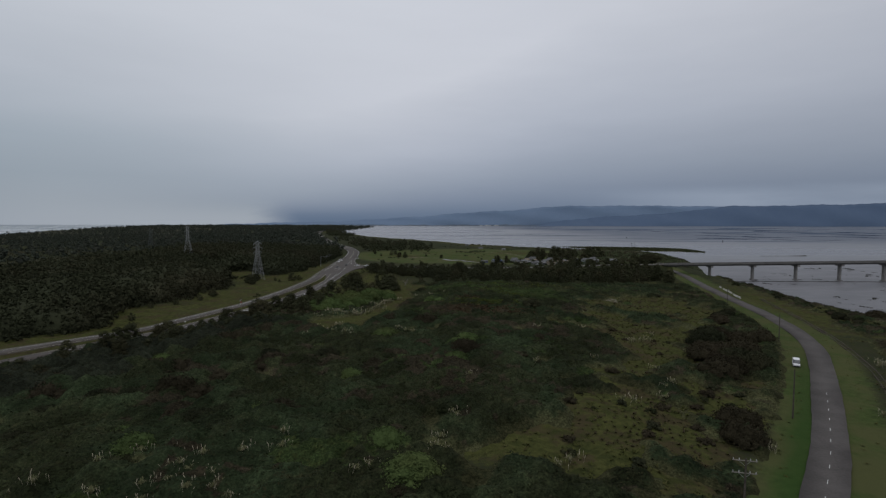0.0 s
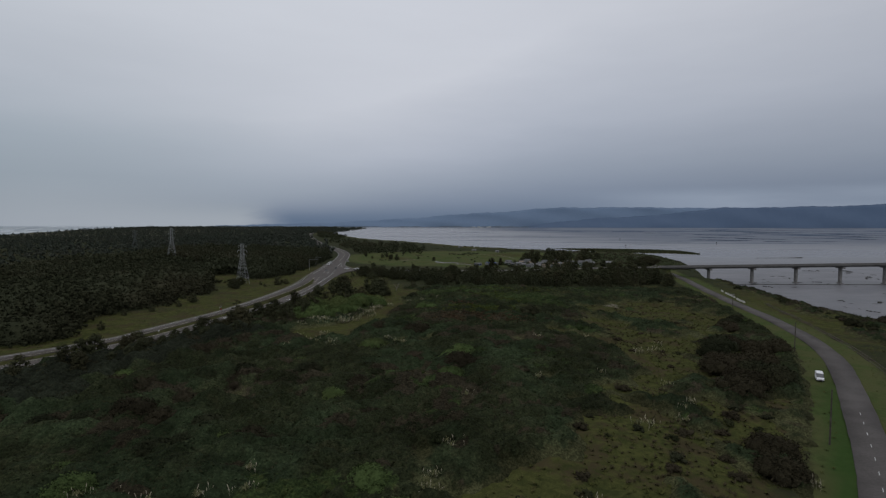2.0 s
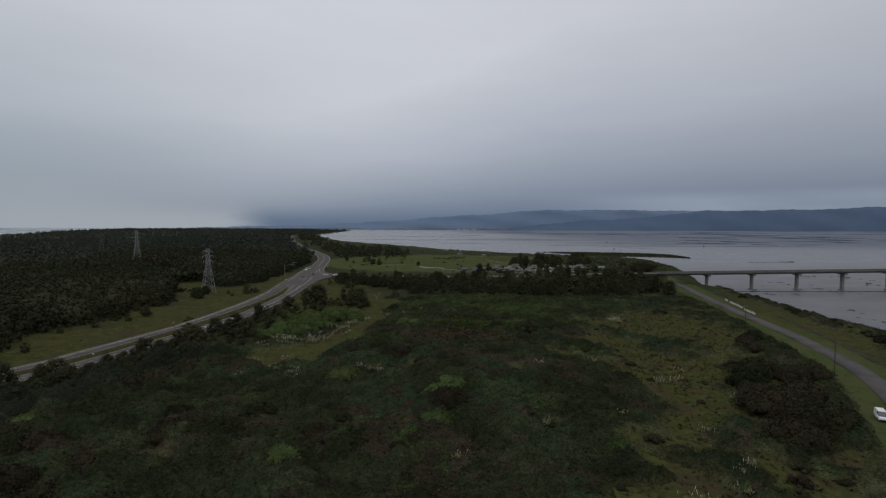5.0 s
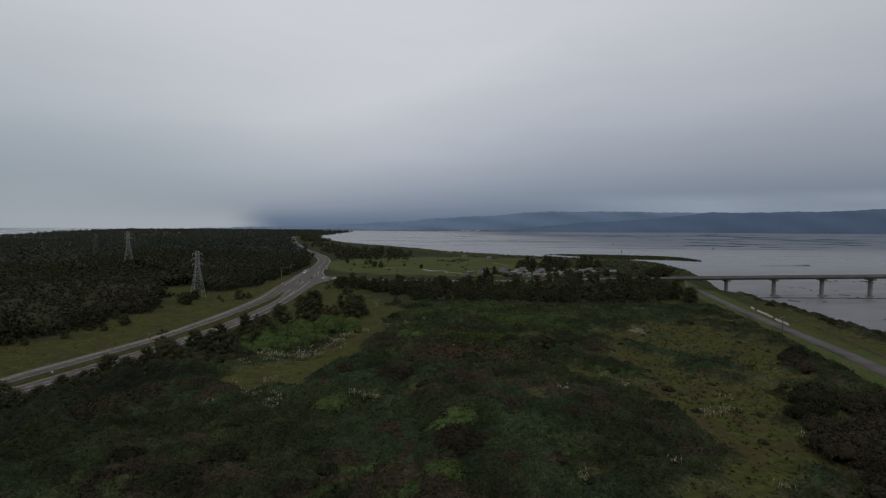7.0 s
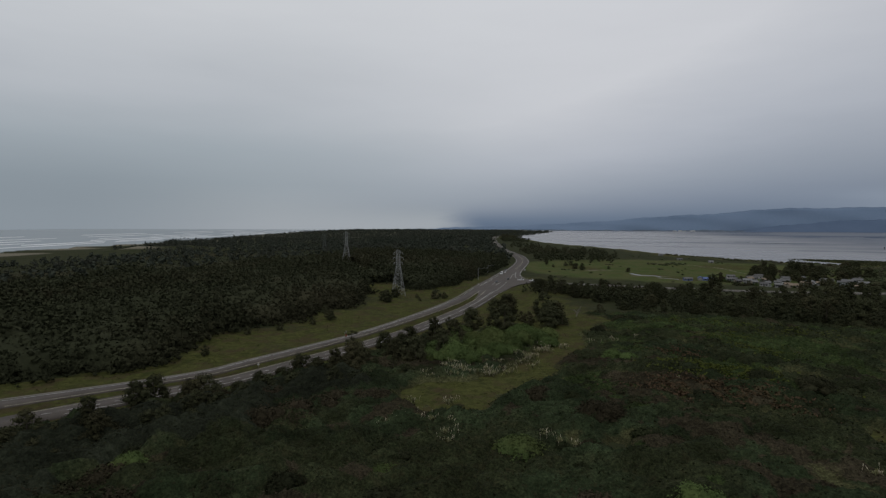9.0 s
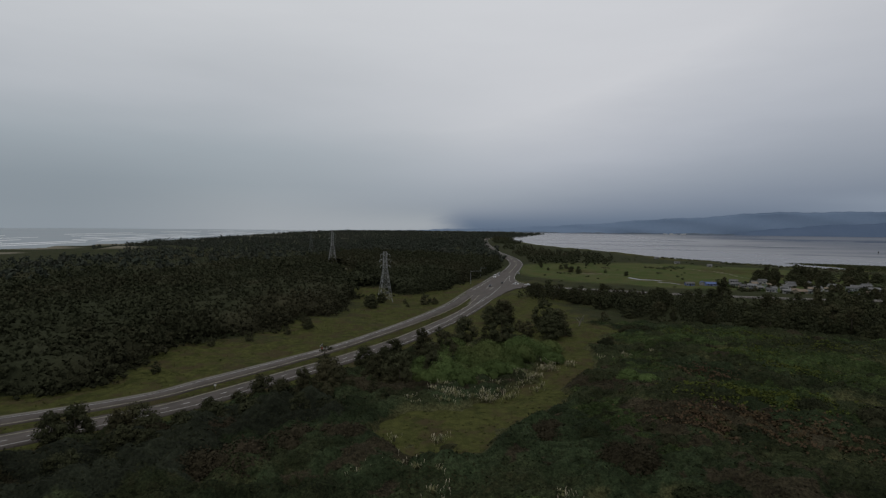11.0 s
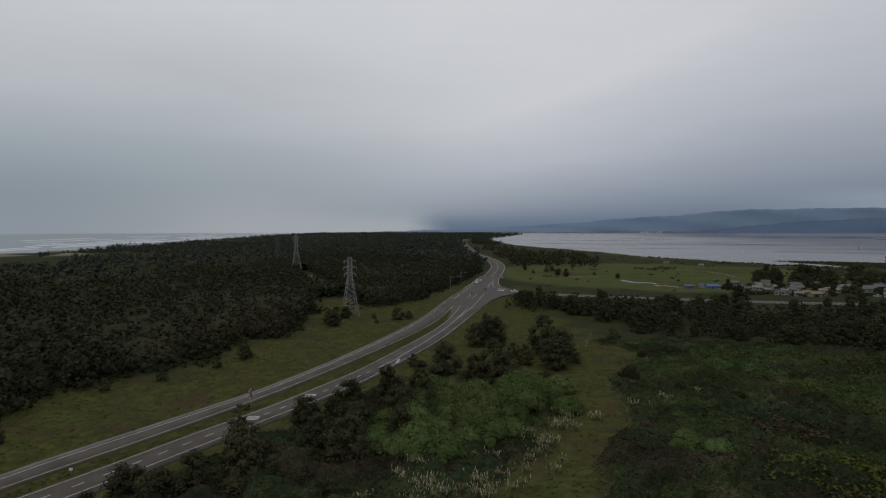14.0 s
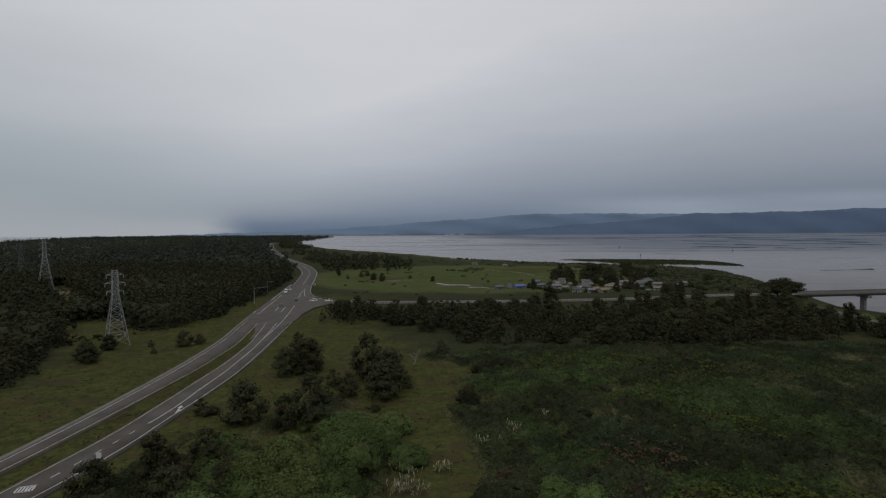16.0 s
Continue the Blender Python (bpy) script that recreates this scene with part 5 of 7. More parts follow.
# ---- channel markers on the flats ----
for x, y in ((425, 1110), (560, 1500), (700, 1250)):
    e = thing("channel_marker", x, y, -0.3, 0, "dark channel marker on piles in the bay", "marker", "channel markers")
    part("pile", rods(((-0.8, 0, -1.5), (0, 0, 5), 0.2), ((0.8, 0, -1.5), (0, 0, 5), 0.2), ((0, 0.9, -1.5), (0, 0, 5), 0.2)), M_WOODPOLE, e)
    part("board", boxes(((-1.1, -0.1, 4.4), (1.1, 0.1, 6.4)), bevel=0.03), M_TYRE, e)


# ---- trees ----
rs = np.random.RandomState(77)
L_PINE = "dark green shore pine with an uneven rounded crown"


def lattice(X, Y, size, seed):
    """Smooth random noise on a grid, 0 to 1."""
    r = np.random.RandomState(seed).rand(512, 512)
    a, b_ = X / size + 97.3, Y / size + 61.7
    i, j = np.floor(a).astype(int), np.floor(b_).astype(int)
    u, v = a - i, b_ - j
    u, v = u * u * (3 - 2 * u), v * v * (3 - 2 * v)
    i0, i1, j0, j1 = i % 512, (i + 1) % 512, j % 512, (j + 1) % 512
    return (r[i0, j0] * (1 - u) + r[i1, j0] * u) * (1 - v) + (r[i0, j1] * (1 - u) + r[i1, j1] * u) * v


def scatter(n, x0, x1, y0, y1, apart, ok, seed):
    """Up to n places in a box that suit ok(x, y), kept apart."""
    r = np.random.RandomState(seed)
    out = []
    for _ in range(n * 12):
        x, y = x0 + r.rand() * (x1 - x0), y0 + r.rand() * (y1 - y0)
        if len(out) >= n:
            break
        if ok(x, y) and all((x - a) ** 2 + (y - b_) ** 2 > apart * apart for a, b_ in out):
            out.append((x, y))
    return out


def hwy_right(y):
    return float(np.interp(y, HWY_N[:, 1], HWY_N[:, 0]))


def pine(x, y, s, label=L_PINE, group="pines between highway and dunes", kind=None, tall=1.0):
    k = rs.randint(len(PINES)) if kind is None else kind
    return plant("pine_tree", PINES[k], x, y, s, label, "tree", group, rs, tall)


# lone pines in the grass east of the highway
for x, y, s, k in [(-62.6, 326, 1.0, 1), (-51.5, 320, 0.95, 3), (-45.5, 319, 1.05, 0), (-39, 342, 0.8, 3), (-29.5, 339, 1.0, 1), (-53.5, 369, 1.05, 4), (-60, 366, 0.9, 1), (-63, 404, 0.9, 3), (-75.3, 335, 0.5, 3),
                   (-77.5, 292, 0.75, 1), (-67, 291, 0.8, 2), (-34.5, 358, 1.15, 0), (-28, 352, 1.0, 4), (-9, 389, 0.7, 3), (-44, 352, 0.6, 3), (-72, 300, 0.6, 3), (-61, 297, 0.75, 0), (-24, 346, 0.7, 3)]:
    pine(x, y, s * 1.12, kind=k)
plant("pine_tree", SPARSE, -84.8, 256, 1.0, "tall sparse dark pine with a spiky open top", "tree", "pines between highway and dunes", rs)
# the belt that hides the highway's edge further south
for x, y, s in [(-116, 207.3, 0.8), (-118.5, 204, 0.7), (-104, 211.6, 0.8), (-106.5, 209, 0.7), (-96.6, 224.7, 0.6), (-90.8, 236, 0.85), (-97, 234.8, 0.45), (-82, 253, 0.95), (-78, 250, 0.9), (-87, 249, 0.5), (-80.7, 274, 0.75), (-63.5, 262, 0.95), (-61.7, 284, 0.8), (-76, 278, 0.6), (-57, 271, 0.8), (-72, 262, 0.7)]:
    pine(x, y, s, "tall bushy dark pine beside the highway", "pine belt beside the highway", 1, 1.18)
for x, y in scatter(15, -150, -85, 165, 245, 6, lambda x, y: 24 < x - hwy_right(y) < 34, 18):
    pine(x, y, 0.55 + 0.25 * rs.rand(), "tall bushy dark pine beside the highway", "pine belt beside the highway", rs.choice([1, 3, 4]))
for x, y in scatter(42, -150, -48, 150, 300, 5.2, lambda x, y: 22 < x - hwy_right(y) < 42 + 6 * math.sin(y * 0.11), 5):
    pine(x, y, 0.5 + 0.32 * rs.rand(), "dark low pine in the belt beside the highway", "pine belt beside the highway")
# the dark belt before the meadow
def belt_edge(x):
    return float(np.interp(x, [-60, -48, -31, -19, -7, 4, 27, 110, 190], [458, 458, 464, 448, 424, 397, 394, 384, 404]))


for x, y in scatter(110, -40, 190, 366, 492, 5.4, lambda x, y: belt_edge(x) + 5 * math.sin(x * 0.31) < y < 474 - 0.24 * max(0, x - 60) + 10 * math.sin(x * 0.13), 6):
    pine(x, y, (0.75 + 0.65 * rs.rand() ** 1.5) * (0.72 if x < 45 else 0.92), "dark pine in the dense belt before the meadow", "pine belt before the meadow")
for x, y in scatter(38, -62, 60, 435, 512, 6, lambda x, y: belt_edge(x) < y < 512 - 0.2 * x, 16):
    pine(x, y, 0.5 + 0.5 * rs.rand() ** 1.5, "dark pine in the dense belt before the meadow", "pine belt before the meadow")
# the tallest of the belt, close to the road that leads to the bridge
for x, y, s, k in [(80, 462, 0.8, 2), (95, 466, 0.85, 2), (106, 468, 1.05, 2), (113, 473, 0.95, 2), (122, 463, 1.15, 2), (130, 469, 1.15, 2), (137, 465, 1.1, 2), (144, 471, 1.0, 2), (152, 467, 0.95, 4), (162, 465, 1.05, 2), (169, 470, 1.05, 2), (176, 465, 1.15, 2), (183, 470, 1.1, 4), (188, 464, 1.1, 2), (117, 458, 0.95, 2), (156, 458, 0.95, 2)]:
    pine(x, y, s, "tall dark pine at the back of the belt", "pine belt before the meadow", k)
# grove round the houses
for x, y in scatter(26, 128, 215, 655, 720, 6.5, lambda x, y: True, 9):
    pine(x, y, 0.8 + 0.4 * rs.rand(), "dark tree in the grove behind the houses", "grove behind the houses")
pine(151.7, 660, 1.4, "tall dark cypress behind the houses", "grove behind the houses", 2)
pine(158, 663, 1.25, "tall dark cypress behind the houses", "grove behind the houses", 2)
for x, y, s in [(-81, 740, 0.7), (-58, 736, 0.75), (-52, 741, 0.6), (-9, 717, 0.5), (11, 686, 0.5), (84, 600, 0.7), (175, 560, 0.9), (165, 548, 0.8), (150, 560, 0.6), (-45, 705, 0.7), (-36, 690, 0.75), (-70, 715, 0.5), (236, 770, 0.9), (246, 776, 0.8), (112, 585, 0.6), (140, 572, 0.7), (156, 592, 0.7), (192, 575, 0.8), (100, 575, 0.55), (128, 632, 0.6), (170, 640, 0.8), (150, 625, 0.6), (215, 560, 0.7), (186, 640, 0.7), (200, 655, 0.8)]:
    pine(x, y, s, "small dark tree at the edge of the meadow", "trees round the meadow")
r_ = np.random.RandomState(51)
flat = [(math.cos(i * 2.4) * d, math.sin(i * 2.4) * d, 13.6 - 0.5 * d + 1.6 * (r_.rand() - 0.5), 2.4 + 1.0 * r_.rand()) for i, d in enumerate(8.2 * np.sqrt(np.linspace(0.02, 1, 26)))]
flat += [(math.cos(i * 1.9) * 4.5, math.sin(i * 1.9) * 4.5, 7.5 + 2.5 * r_.rand(), 2.3) for i in range(9)]
UMBRELLA = trunk_mesh("trunk", 15, 0.5, flat, M_BARK, 33), crown_mesh("crown", 51, flat, 36, 0.42, M_PINE, 0.5, 0.55, 1, 0.5, 0.8)
plant("cypress_tree", UMBRELLA, 197, 478, 1.25, "broad dark cypress with a flat spreading crown by the bridge", "tree", "", rs)
# trees along the edge of the western woods and in its clearing
for x, y, s, k in [(-138.5, 318, 0.5, 3), (-134.7, 328, 0.62, 1), (-151, 287, 0.5, 3), (-136.7, 412, 0.7, 1), (-124.5, 420, 0.4, 3), (-144, 300, 0.5, 3), (-133, 392, 0.75, 1), (-137, 396, 0.7, 4), (-117, 405, 0.35, 3), (-111, 417, 0.75, 1), (-106, 421, 0.6, 3), (-148, 345, 0.6, 3), (-141, 252, 0.5, 3)]:
    pine(x, y, s, "low dark pine standing in the grass clearing", "pines in the highway clearing", k)
# round willows and dark thickets
for x, y, s, k in [(-52, 289, 1.0, 0), (-43, 283, 1.05, 0), (-37, 295, 1.05, 0), (-29, 301, 1.0, 1), (-24, 293, 0.8, 1), (-47, 299, 1.1, 1), (-36, 308, 1.1, 0), (-27, 312, 1.0, 1), (-56, 280, 0.9, 1), (-56, 266, 0.9, 1), (-50, 268, 0.95, 0), (-58, 275, 0.8, 1), (-43, 272, 0.9, 1), (-2, 276, 0.75, 1), (3, 273, 0.7, 1), (-78, 232, 0.8, 1), (-59, 108, 1.0, 1), (-66, 116, 0.8, 1), (-88, 176, 0.9, 1), (-45, 318, 0.7, 1)]:
    plant("willow_bush", WILLOWS[k], x, y, s, "dense rounded bright green willow thicket on the dune", "bush", "willow thickets", rs, 1.0, ("stem", "foliage"), 0.3)
MOUND = [(-64, 268), (-48, 257), (-44, 268), (-35, 275), (-29, 285), (-27, 306), (-27, 316), (-42, 313), (-50, 301), (-61, 306), (-64, 285)]
for x, y in scatter(30, -66, -24, 255, 320, 4.6, lambda x, y: float(edge_distance(np.array([x]), np.array([y]), MOUND)[0]) > 1, 81):
    plant("willow_bush", WILLOWS[1], x, y, 0.8 + 0.3 * rs.rand(), "dense rounded bright green willow thicket on the dune", "bush", "willow thickets", rs, 1.15 + 0.3 * math.sin(3.1 * x + 1.7 * y), ("stem", "foliage"), 0.3)
for x, y in scatter(13, 84, 128, 160, 212, 5.6, lambda x, y: abs(x - 104 - (y - 186) * 0.62) < 12 and float(road_distance(np.array([x]), np.array([y]), BAYROAD)[0][0]) > 17, 12) + [(67.5, 120), (64, 113), (88, 161), (97, 176), (81, 153), (101, 167), (94, 170)] + scatter(24, -128, -48, 138, 238, 6.5, lambda x, y: x - hwy_right(y) > 22, 14):
    plant("thicket", DARKBUSH[rs.choice([0, 2, 2])], x, y, 0.95 + 0.45 * rs.rand(), "dark dense thicket rising above the dune scrub", "bush", "dark thickets on the dune", rs, 1.0, ("stem", "foliage"), 0.3)
own = np.random.RandomState(83)
for x, y, k in [(62, 128, 2), (66, 133, 1), (70, 138, 2), (74, 143, 0), (59, 122, 1), (57, 117, 2), (43.5, 111.5, 2), (58, 133, 0), (50, 125, 1), (77, 147, 2), (72, 131, 1), (61, 136, 1), (84, 142, 2), (54, 128, 2)]:
    plant("coyote_bush", LOWBUSH[k], x, y, 0.45 + 0.4 * own.rand(), ("dark rounded shrub standing above the low scrub", "green shrub among the dune scrub", "dry brown shrub among the dune scrub")[k], "bush", "low shrubs on the dune", own, 0.9, ("stem", "foliage"), 0.1)
for x, y, s, k in [(146, 262, 1.0, 0), (151, 268, 0.9, 0), (128, 238, 1.0, 2), (134, 247, 1.1, 0), (139, 256, 0.9, 2), (36.3, 260, 1.0, 0), (46.6, 255, 1.15, 0), (45, 243, 0.8, 1), (-7.7, 327, 0.8, 0), (196.6, 254, 0.9, 0), (203, 250, 0.8, 1), (228, 268, 1.2, 2), (236, 262, 1.1, 2), (241, 275, 1.0, 2),
                   (214, 300, 0.7, 1), (226, 340, 0.8, 1), (236, 362, 0.7, 0), (222, 384, 0.8, 1), (243, 400, 0.7, 0), (250, 420, 0.6, 1), (-6.6, 336, 0.8, 1), (1, 356, 0.9, 0), (8, 362, 0.8, 0), (-68, 118, 0.9, 1), (-46, 140, 0.8, 1), (-56, 216, 0.8, 0), (-92, 180, 0.9, 0),
                   (-80, 150, 0.9, 1), (-30, 150, 0.8, 0), (20, 330, 0.7, 0), (-100, 150, 1.0, 0)]:
    plant("shrub", DARKBUSH[k], x, y, s, "dark rounded shrub standing above the low scrub", "bush", "tall shrubs on the dune", rs, 1.0, ("stem", "foliage"), 0.3)

for x, y in scatter(110, -75, 150, 40, 335, 7.5, lambda x, y: not (-5 < x < 75 and y < 126) and float(road_distance(np.array([x]), np.array([y]), BAYROAD)[0][0]) > 16 and float(clearings(np.array([x]), np.array([y]))[0]) < 0.45, 19):
    k = rs.choice([0, 0, 0, 1, 1, 2, 2, 3])
    plant("coyote_bush", LOWBUSH[k], x, y, 0.6 + 0.6 * rs.rand(), ("dark rounded shrub standing above the low scrub", "green shrub among the dune scrub", "dry brown shrub among the dune scrub", "bright green shrub among the dune scrub")[k], "bush", "low shrubs on the dune", rs, 0.85, ("stem", "foliage"), -0.1)

for x, y in scatter(95, -98, 12, 84, 232, 6.2, lambda x, y: x - hwy_right(y) > 24 and float(clearings(np.array([x]), np.array([y]))[0]) < 0.4, 71):
    k = rs.choice([0, 0, 1, 1, 2, 3])
    plant("shrub", (DARKBUSH + WILLOWS[1:])[k], x, y, 0.55 + 0.65 * rs.rand() ** 1.4, ("dark rounded shrub standing above the low scrub", "green shrub among the dune scrub", "dry brown shrub among the dune scrub", "bright green shrub among the dune scrub")[k], "bush", "tall shrubs on the dune", rs, 0.85, ("stem", "foliage"), 0.3)
# hedge of dark shrubs between the old railway and the bay
for x, y in scatter(85, 150, 262, 150, 430, 4.8, lambda x, y: float(edge_distance(np.array([x]), np.array([y]), LAND)[0]) > 6 and x - float(np.interp(y, BAYROAD[:, 1], BAYROAD[:, 0])) > 30 and float(lattice(np.array([x]), np.array([y]), 15, 91)[0]) > 0.36, 75):
    k = rs.choice([0, 0, 1, 2, 2])
    plant("shrub", LOWBUSH[k], x, y, 0.45 + 0.6 * rs.rand(), ("dark rounded shrub on the bank above the bay", "green shrub on the bank above the bay", "dry brown shrub on the bank above the bay")[k], "bush", "shrubs on the bay bank", rs, 0.9, ("stem", "foliage"), 0.2)
# small bushes dotted over the grass above the bay road
for x, y in scatter(70, 20, 150, 84, 320, 4.6, lambda x, y: float(road_distance(np.array([x]), np.array([y]), BAYROAD)[0][0]) > 14 and float(clearings(np.array([x]), np.array([y]))[0]) > 0.35, 73):
    k = rs.choice([0, 1, 1, 2, 2])
    plant("shrub", LOWBUSH[k], x, y, 0.3 + 0.4 * rs.rand(), ("dark rounded shrub in the dry grass", "green shrub in the dry grass", "dry brown shrub in the dry grass")[k], "bush", "low bushes in the dry grass", rs, 0.9, ("stem", "foliage"), 0.15)

# a bleached dead tree in the grass
sx, sy = -19.8, 371
snag = thing("dead_tree", sx, sy, ground_at(sx, sy), 20, "bleached bare dead tree lying in dry grass", "tree")
part("trunk", rods(((0, 0, -0.4), (1.2, 0.2, 3.2), 0.28, 0.16), ((1.2, 0.2, 3.1), (2.6, 0.3, 5.0), 0.16, 0.05), ((0.5, 0.1, 1.4), (-1.3, 0.5, 3.8), 0.18, 0.05), ((-0.6, 0.35, 2.8), (-2.2, -0.4, 3.6), 0.09, 0.03)), M_DEAD, snag)
for a in range(7):
    t_ = 0.35 + 0.09 * a
    part("branch", rods(((1.6 * t_, 0.2 * t_, 4.2 * t_), (1.6 * t_ + 1.6 * math.cos(a * 2.2), 1.7 * math.sin(a * 2.2), 4.2 * t_ + 1.1), 0.08, 0.02), sides=5), M_DEAD, snag)


# ---- the uncountable cover ----
def template(seed, clumps, leaves, leaf, squash=0.75, trunk=0.0, fine=2, inner=0.86, deep=0.72, loose=0.35):
    """Triangles of a plant about one unit high, for joining."""
    me = crown_mesh("template", seed, clumps, leaves, leaf, None, squash, inner, fine, deep, loose)
    V = np.zeros(len(me.vertices) * 3, np.float32)
    me.vertices.foreach_get("co", V)
    F = np.zeros(len(me.polygons) * 3, np.int32)
    me.loops.foreach_get("vertex_index", F)
    bpy.data.meshes.remove(me)
    V, F = V.reshape(-1, 3), F.reshape(-1, 3)
    if trunk:
        V = np.vstack([V, [(-trunk, 0, -0.1), (trunk, 0, -0.1), (0, 0, 0.6), (0, -trunk, -0.1), (0, trunk, -0.1)]])
        k = len(V) - 5
        F = np.vstack([F, [(k, k + 1, k + 2), (k + 3, k + 4, k + 2)]])
    return V, F


def spread(name, forms, X, Y, size, tall, mat, label, category, seed, sink=0.15, soft=True):
    """Joins turned and scaled copies of the forms into one mesh."""
    r = np.random.RandomState(seed)
    Z = land_height(X, Y) - sink
    pick = r.randint(0, len(forms), len(X))
    Vs, Fs, n = [], [], 0
    for k, (V, F) in enumerate(forms):
        i = np.nonzero(pick == k)[0]
        if not len(i):
            continue
        a = r.rand(len(i)) * 6.283
        c, s = np.cos(a)[:, None] * size[i][:, None], np.sin(a)[:, None] * size[i][:, None]
        P = np.stack([V[:, 0] * c - V[:, 1] * s + X[i][:, None], V[:, 0] * s + V[:, 1] * c + Y[i][:, None], V[:, 2] * (size[i] * tall[i])[:, None] + Z[i][:, None]], 2)
        Fs.append((F[None] + (np.arange(len(i)) * len(V))[:, None, None] + n).reshape(-1, 3))
        Vs.append(P.reshape(-1, 3))
        n += len(i) * len(V)
    ob = part(name, array_mesh(name, np.vstack(Vs), np.vstack(Fs), mat, soft), mat)
    return tagged(ob, label, category, kind="stuff")


def jittered(x0, x1, y0, y1, gap, seed):
    r = np.random.RandomState(seed)
    X, Y = np.meshgrid(np.arange(x0, x1, gap), np.arange(y0, y1, gap))
    return (X + r.uniform(-0.48, 0.48, X.shape) * gap).ravel(), (Y + r.uniform(-0.48, 0.48, X.shape) * gap).ravel()


def sandy(X, Y):
    return power_line_cut(X, Y) + 1.2 * along(X, Y, -172, 468, -146, 428, 11) + 0.12 * wave(X, Y, 7, 2.0)


# western woods, near and far
NEARFORMS = [template(60 + i, [(x, y, z * 0.95, r * 0.66) for x, y, z, r in pine_clumps(np.random.RandomState(60 + i), 1.0, 0.46, 8, 0.03, 0.16)], 580, 0.099, 1.05, 0.03, 1, 0.5, 0.45, 0.6) for i in range(6)]
X, Y = jittered(-560, -100, 130, 800, 6.6, 31)
into = edge_of_forest(X, Y)
keep = (into > 3.5) & (sandy(X, Y) < 0.35) & (into < 235)
X, Y = X[keep], Y[keep]
r_ = np.random.RandomState(32)
spread("woods", NEARFORMS, X, Y, 9.0 + 5.5 * r_.rand(len(X)) ** 1.6 + 2.2 * wave(X, Y, 45) + 1.6 * wave(X, Y, 17, 3.0), np.ones(len(X)), M_FOREST, "dense dark pine woods west of the highway", "woods", 33, 0.15, False)
# added sheet below the crowns, keeps the openings between them from going black
fx_, fy_ = np.arange(-560, -112, 3.4), np.arange(130, 800, 3.4)
FX, FY = np.meshgrid(fx_, fy_)
fin = edge_of_forest(FX, FY)
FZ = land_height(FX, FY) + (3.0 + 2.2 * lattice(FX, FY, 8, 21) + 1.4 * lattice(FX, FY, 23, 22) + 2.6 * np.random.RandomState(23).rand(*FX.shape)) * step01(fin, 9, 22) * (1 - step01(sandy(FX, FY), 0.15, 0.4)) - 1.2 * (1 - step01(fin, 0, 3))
q = np.arange((len(fy_) - 1) * len(fx_)).reshape(-1, len(fx_))[:, :-1].ravel()
F = np.c_[q, q + 1, q + len(fx_) + 1, q + len(fx_)]
F = F[(fin.ravel()[F] > 9).all(1) & (sandy(FX, FY).ravel()[F] < 0.2).all(1)]
tagged(part("understorey", array_mesh("understorey", np.c_[FX.ravel(), FY.ravel(), FZ.ravel()], F, M_FOREST, False), M_FOREST), "dark sheet added to close openings between pine crowns", "woods", kind="stuff")
pick = np.repeat(np.nonzero((fin.ravel() > 9) & (sandy(FX, FY).ravel() < 0.2))[0], 3)
r_ = np.random.RandomState(22)
C = np.c_[FX.ravel(), FY.ravel(), FZ.ravel()][pick] + r_.uniform(-1.7, 1.7, (len(pick), 3)) * np.array([1, 1, 0.5])
LV, LF = leaf_quads(r_, C, np.tile([0.0, 0.0, 0.6], (len(pick), 1)), 1.3, 0.6)
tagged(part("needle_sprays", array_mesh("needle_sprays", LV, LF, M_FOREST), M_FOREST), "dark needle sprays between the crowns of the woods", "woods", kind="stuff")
SKIRT = [template(64 + i, bush_clumps(np.random.RandomState(64 + i), 1.0, 0.8, 3), 60, 0.16, 0.9, 0.0, 1, 0.5, 0.5, 0.9) for i in range(3)]
X, Y = jittered(-330, -100, 130, 800, 2.9, 24)
into = edge_of_forest(X, Y)
r_ = np.random.RandomState(25)
keep = (into > 0.5) & (into < 26) & ((sandy(X, Y) < 0.4) | (r_.rand(len(X)) < 0.3)) | (power_line_cut(X, Y) > 0.4) & (r_.rand(len(X)) < 0.35)
spread("edge_growth", SKIRT, X[keep], Y[keep], (1.7 + 2.0 * r_.rand(keep.sum())) * np.where(power_line_cut(X[keep], Y[keep]) > 0.4, 0.6, 1), np.ones(keep.sum()), M_FOREST, "dark low growth closing the edge of the woods", "woods", 26, 0.2, False)
FARFORMS = [template(70 + i, [(x, y, z * 0.92, r) for x, y, z, r in pine_clumps(np.random.RandomState(70 + i), 1.0, 0.56, 5, 0.02, 0.2)], 84, 0.18, 1.0, 0.0, 1, 0.5, 0.45, 0.9) for i in range(5)]
X, Y = jittered(-2100, -120, 150, 3900, 20.5, 34)
into = edge_of_forest(X, Y)
west = X - np.interp(Y, [300, 600, 700, 760, 830, 1000, 1300, 2000, 3000, 4900], [-600, -650, -680, -725, -900, -1020, -1230, -1480, -1800, -2250])
keep = (into > 3) & ((into > 225) | (Y > 790)) & (west > 0) & (bump_at(X, Y, -797, 812, 56, 38) < 0.4) & ((Y < 1700) | (np.random.RandomState(35).rand(len(X)) < 0.52))
X, Y = X[keep], Y[keep]
r_ = np.random.RandomState(36)
spread("far_woods", FARFORMS, X, Y, (9.5 + 4.5 * r_.rand(len(X)) + 7 * r_.rand(len(X)) ** 5 + 3.5 * wave(X, Y, 55)) * np.where(Y > 1700, 1.08, 1) * (1 - 0.27 * step01(-X, 430, 720)), np.ones(len(X)), M_HAZEWOOD, "distant dark pine woods reaching to the ocean dunes", "woods", 37, 0.15, False)
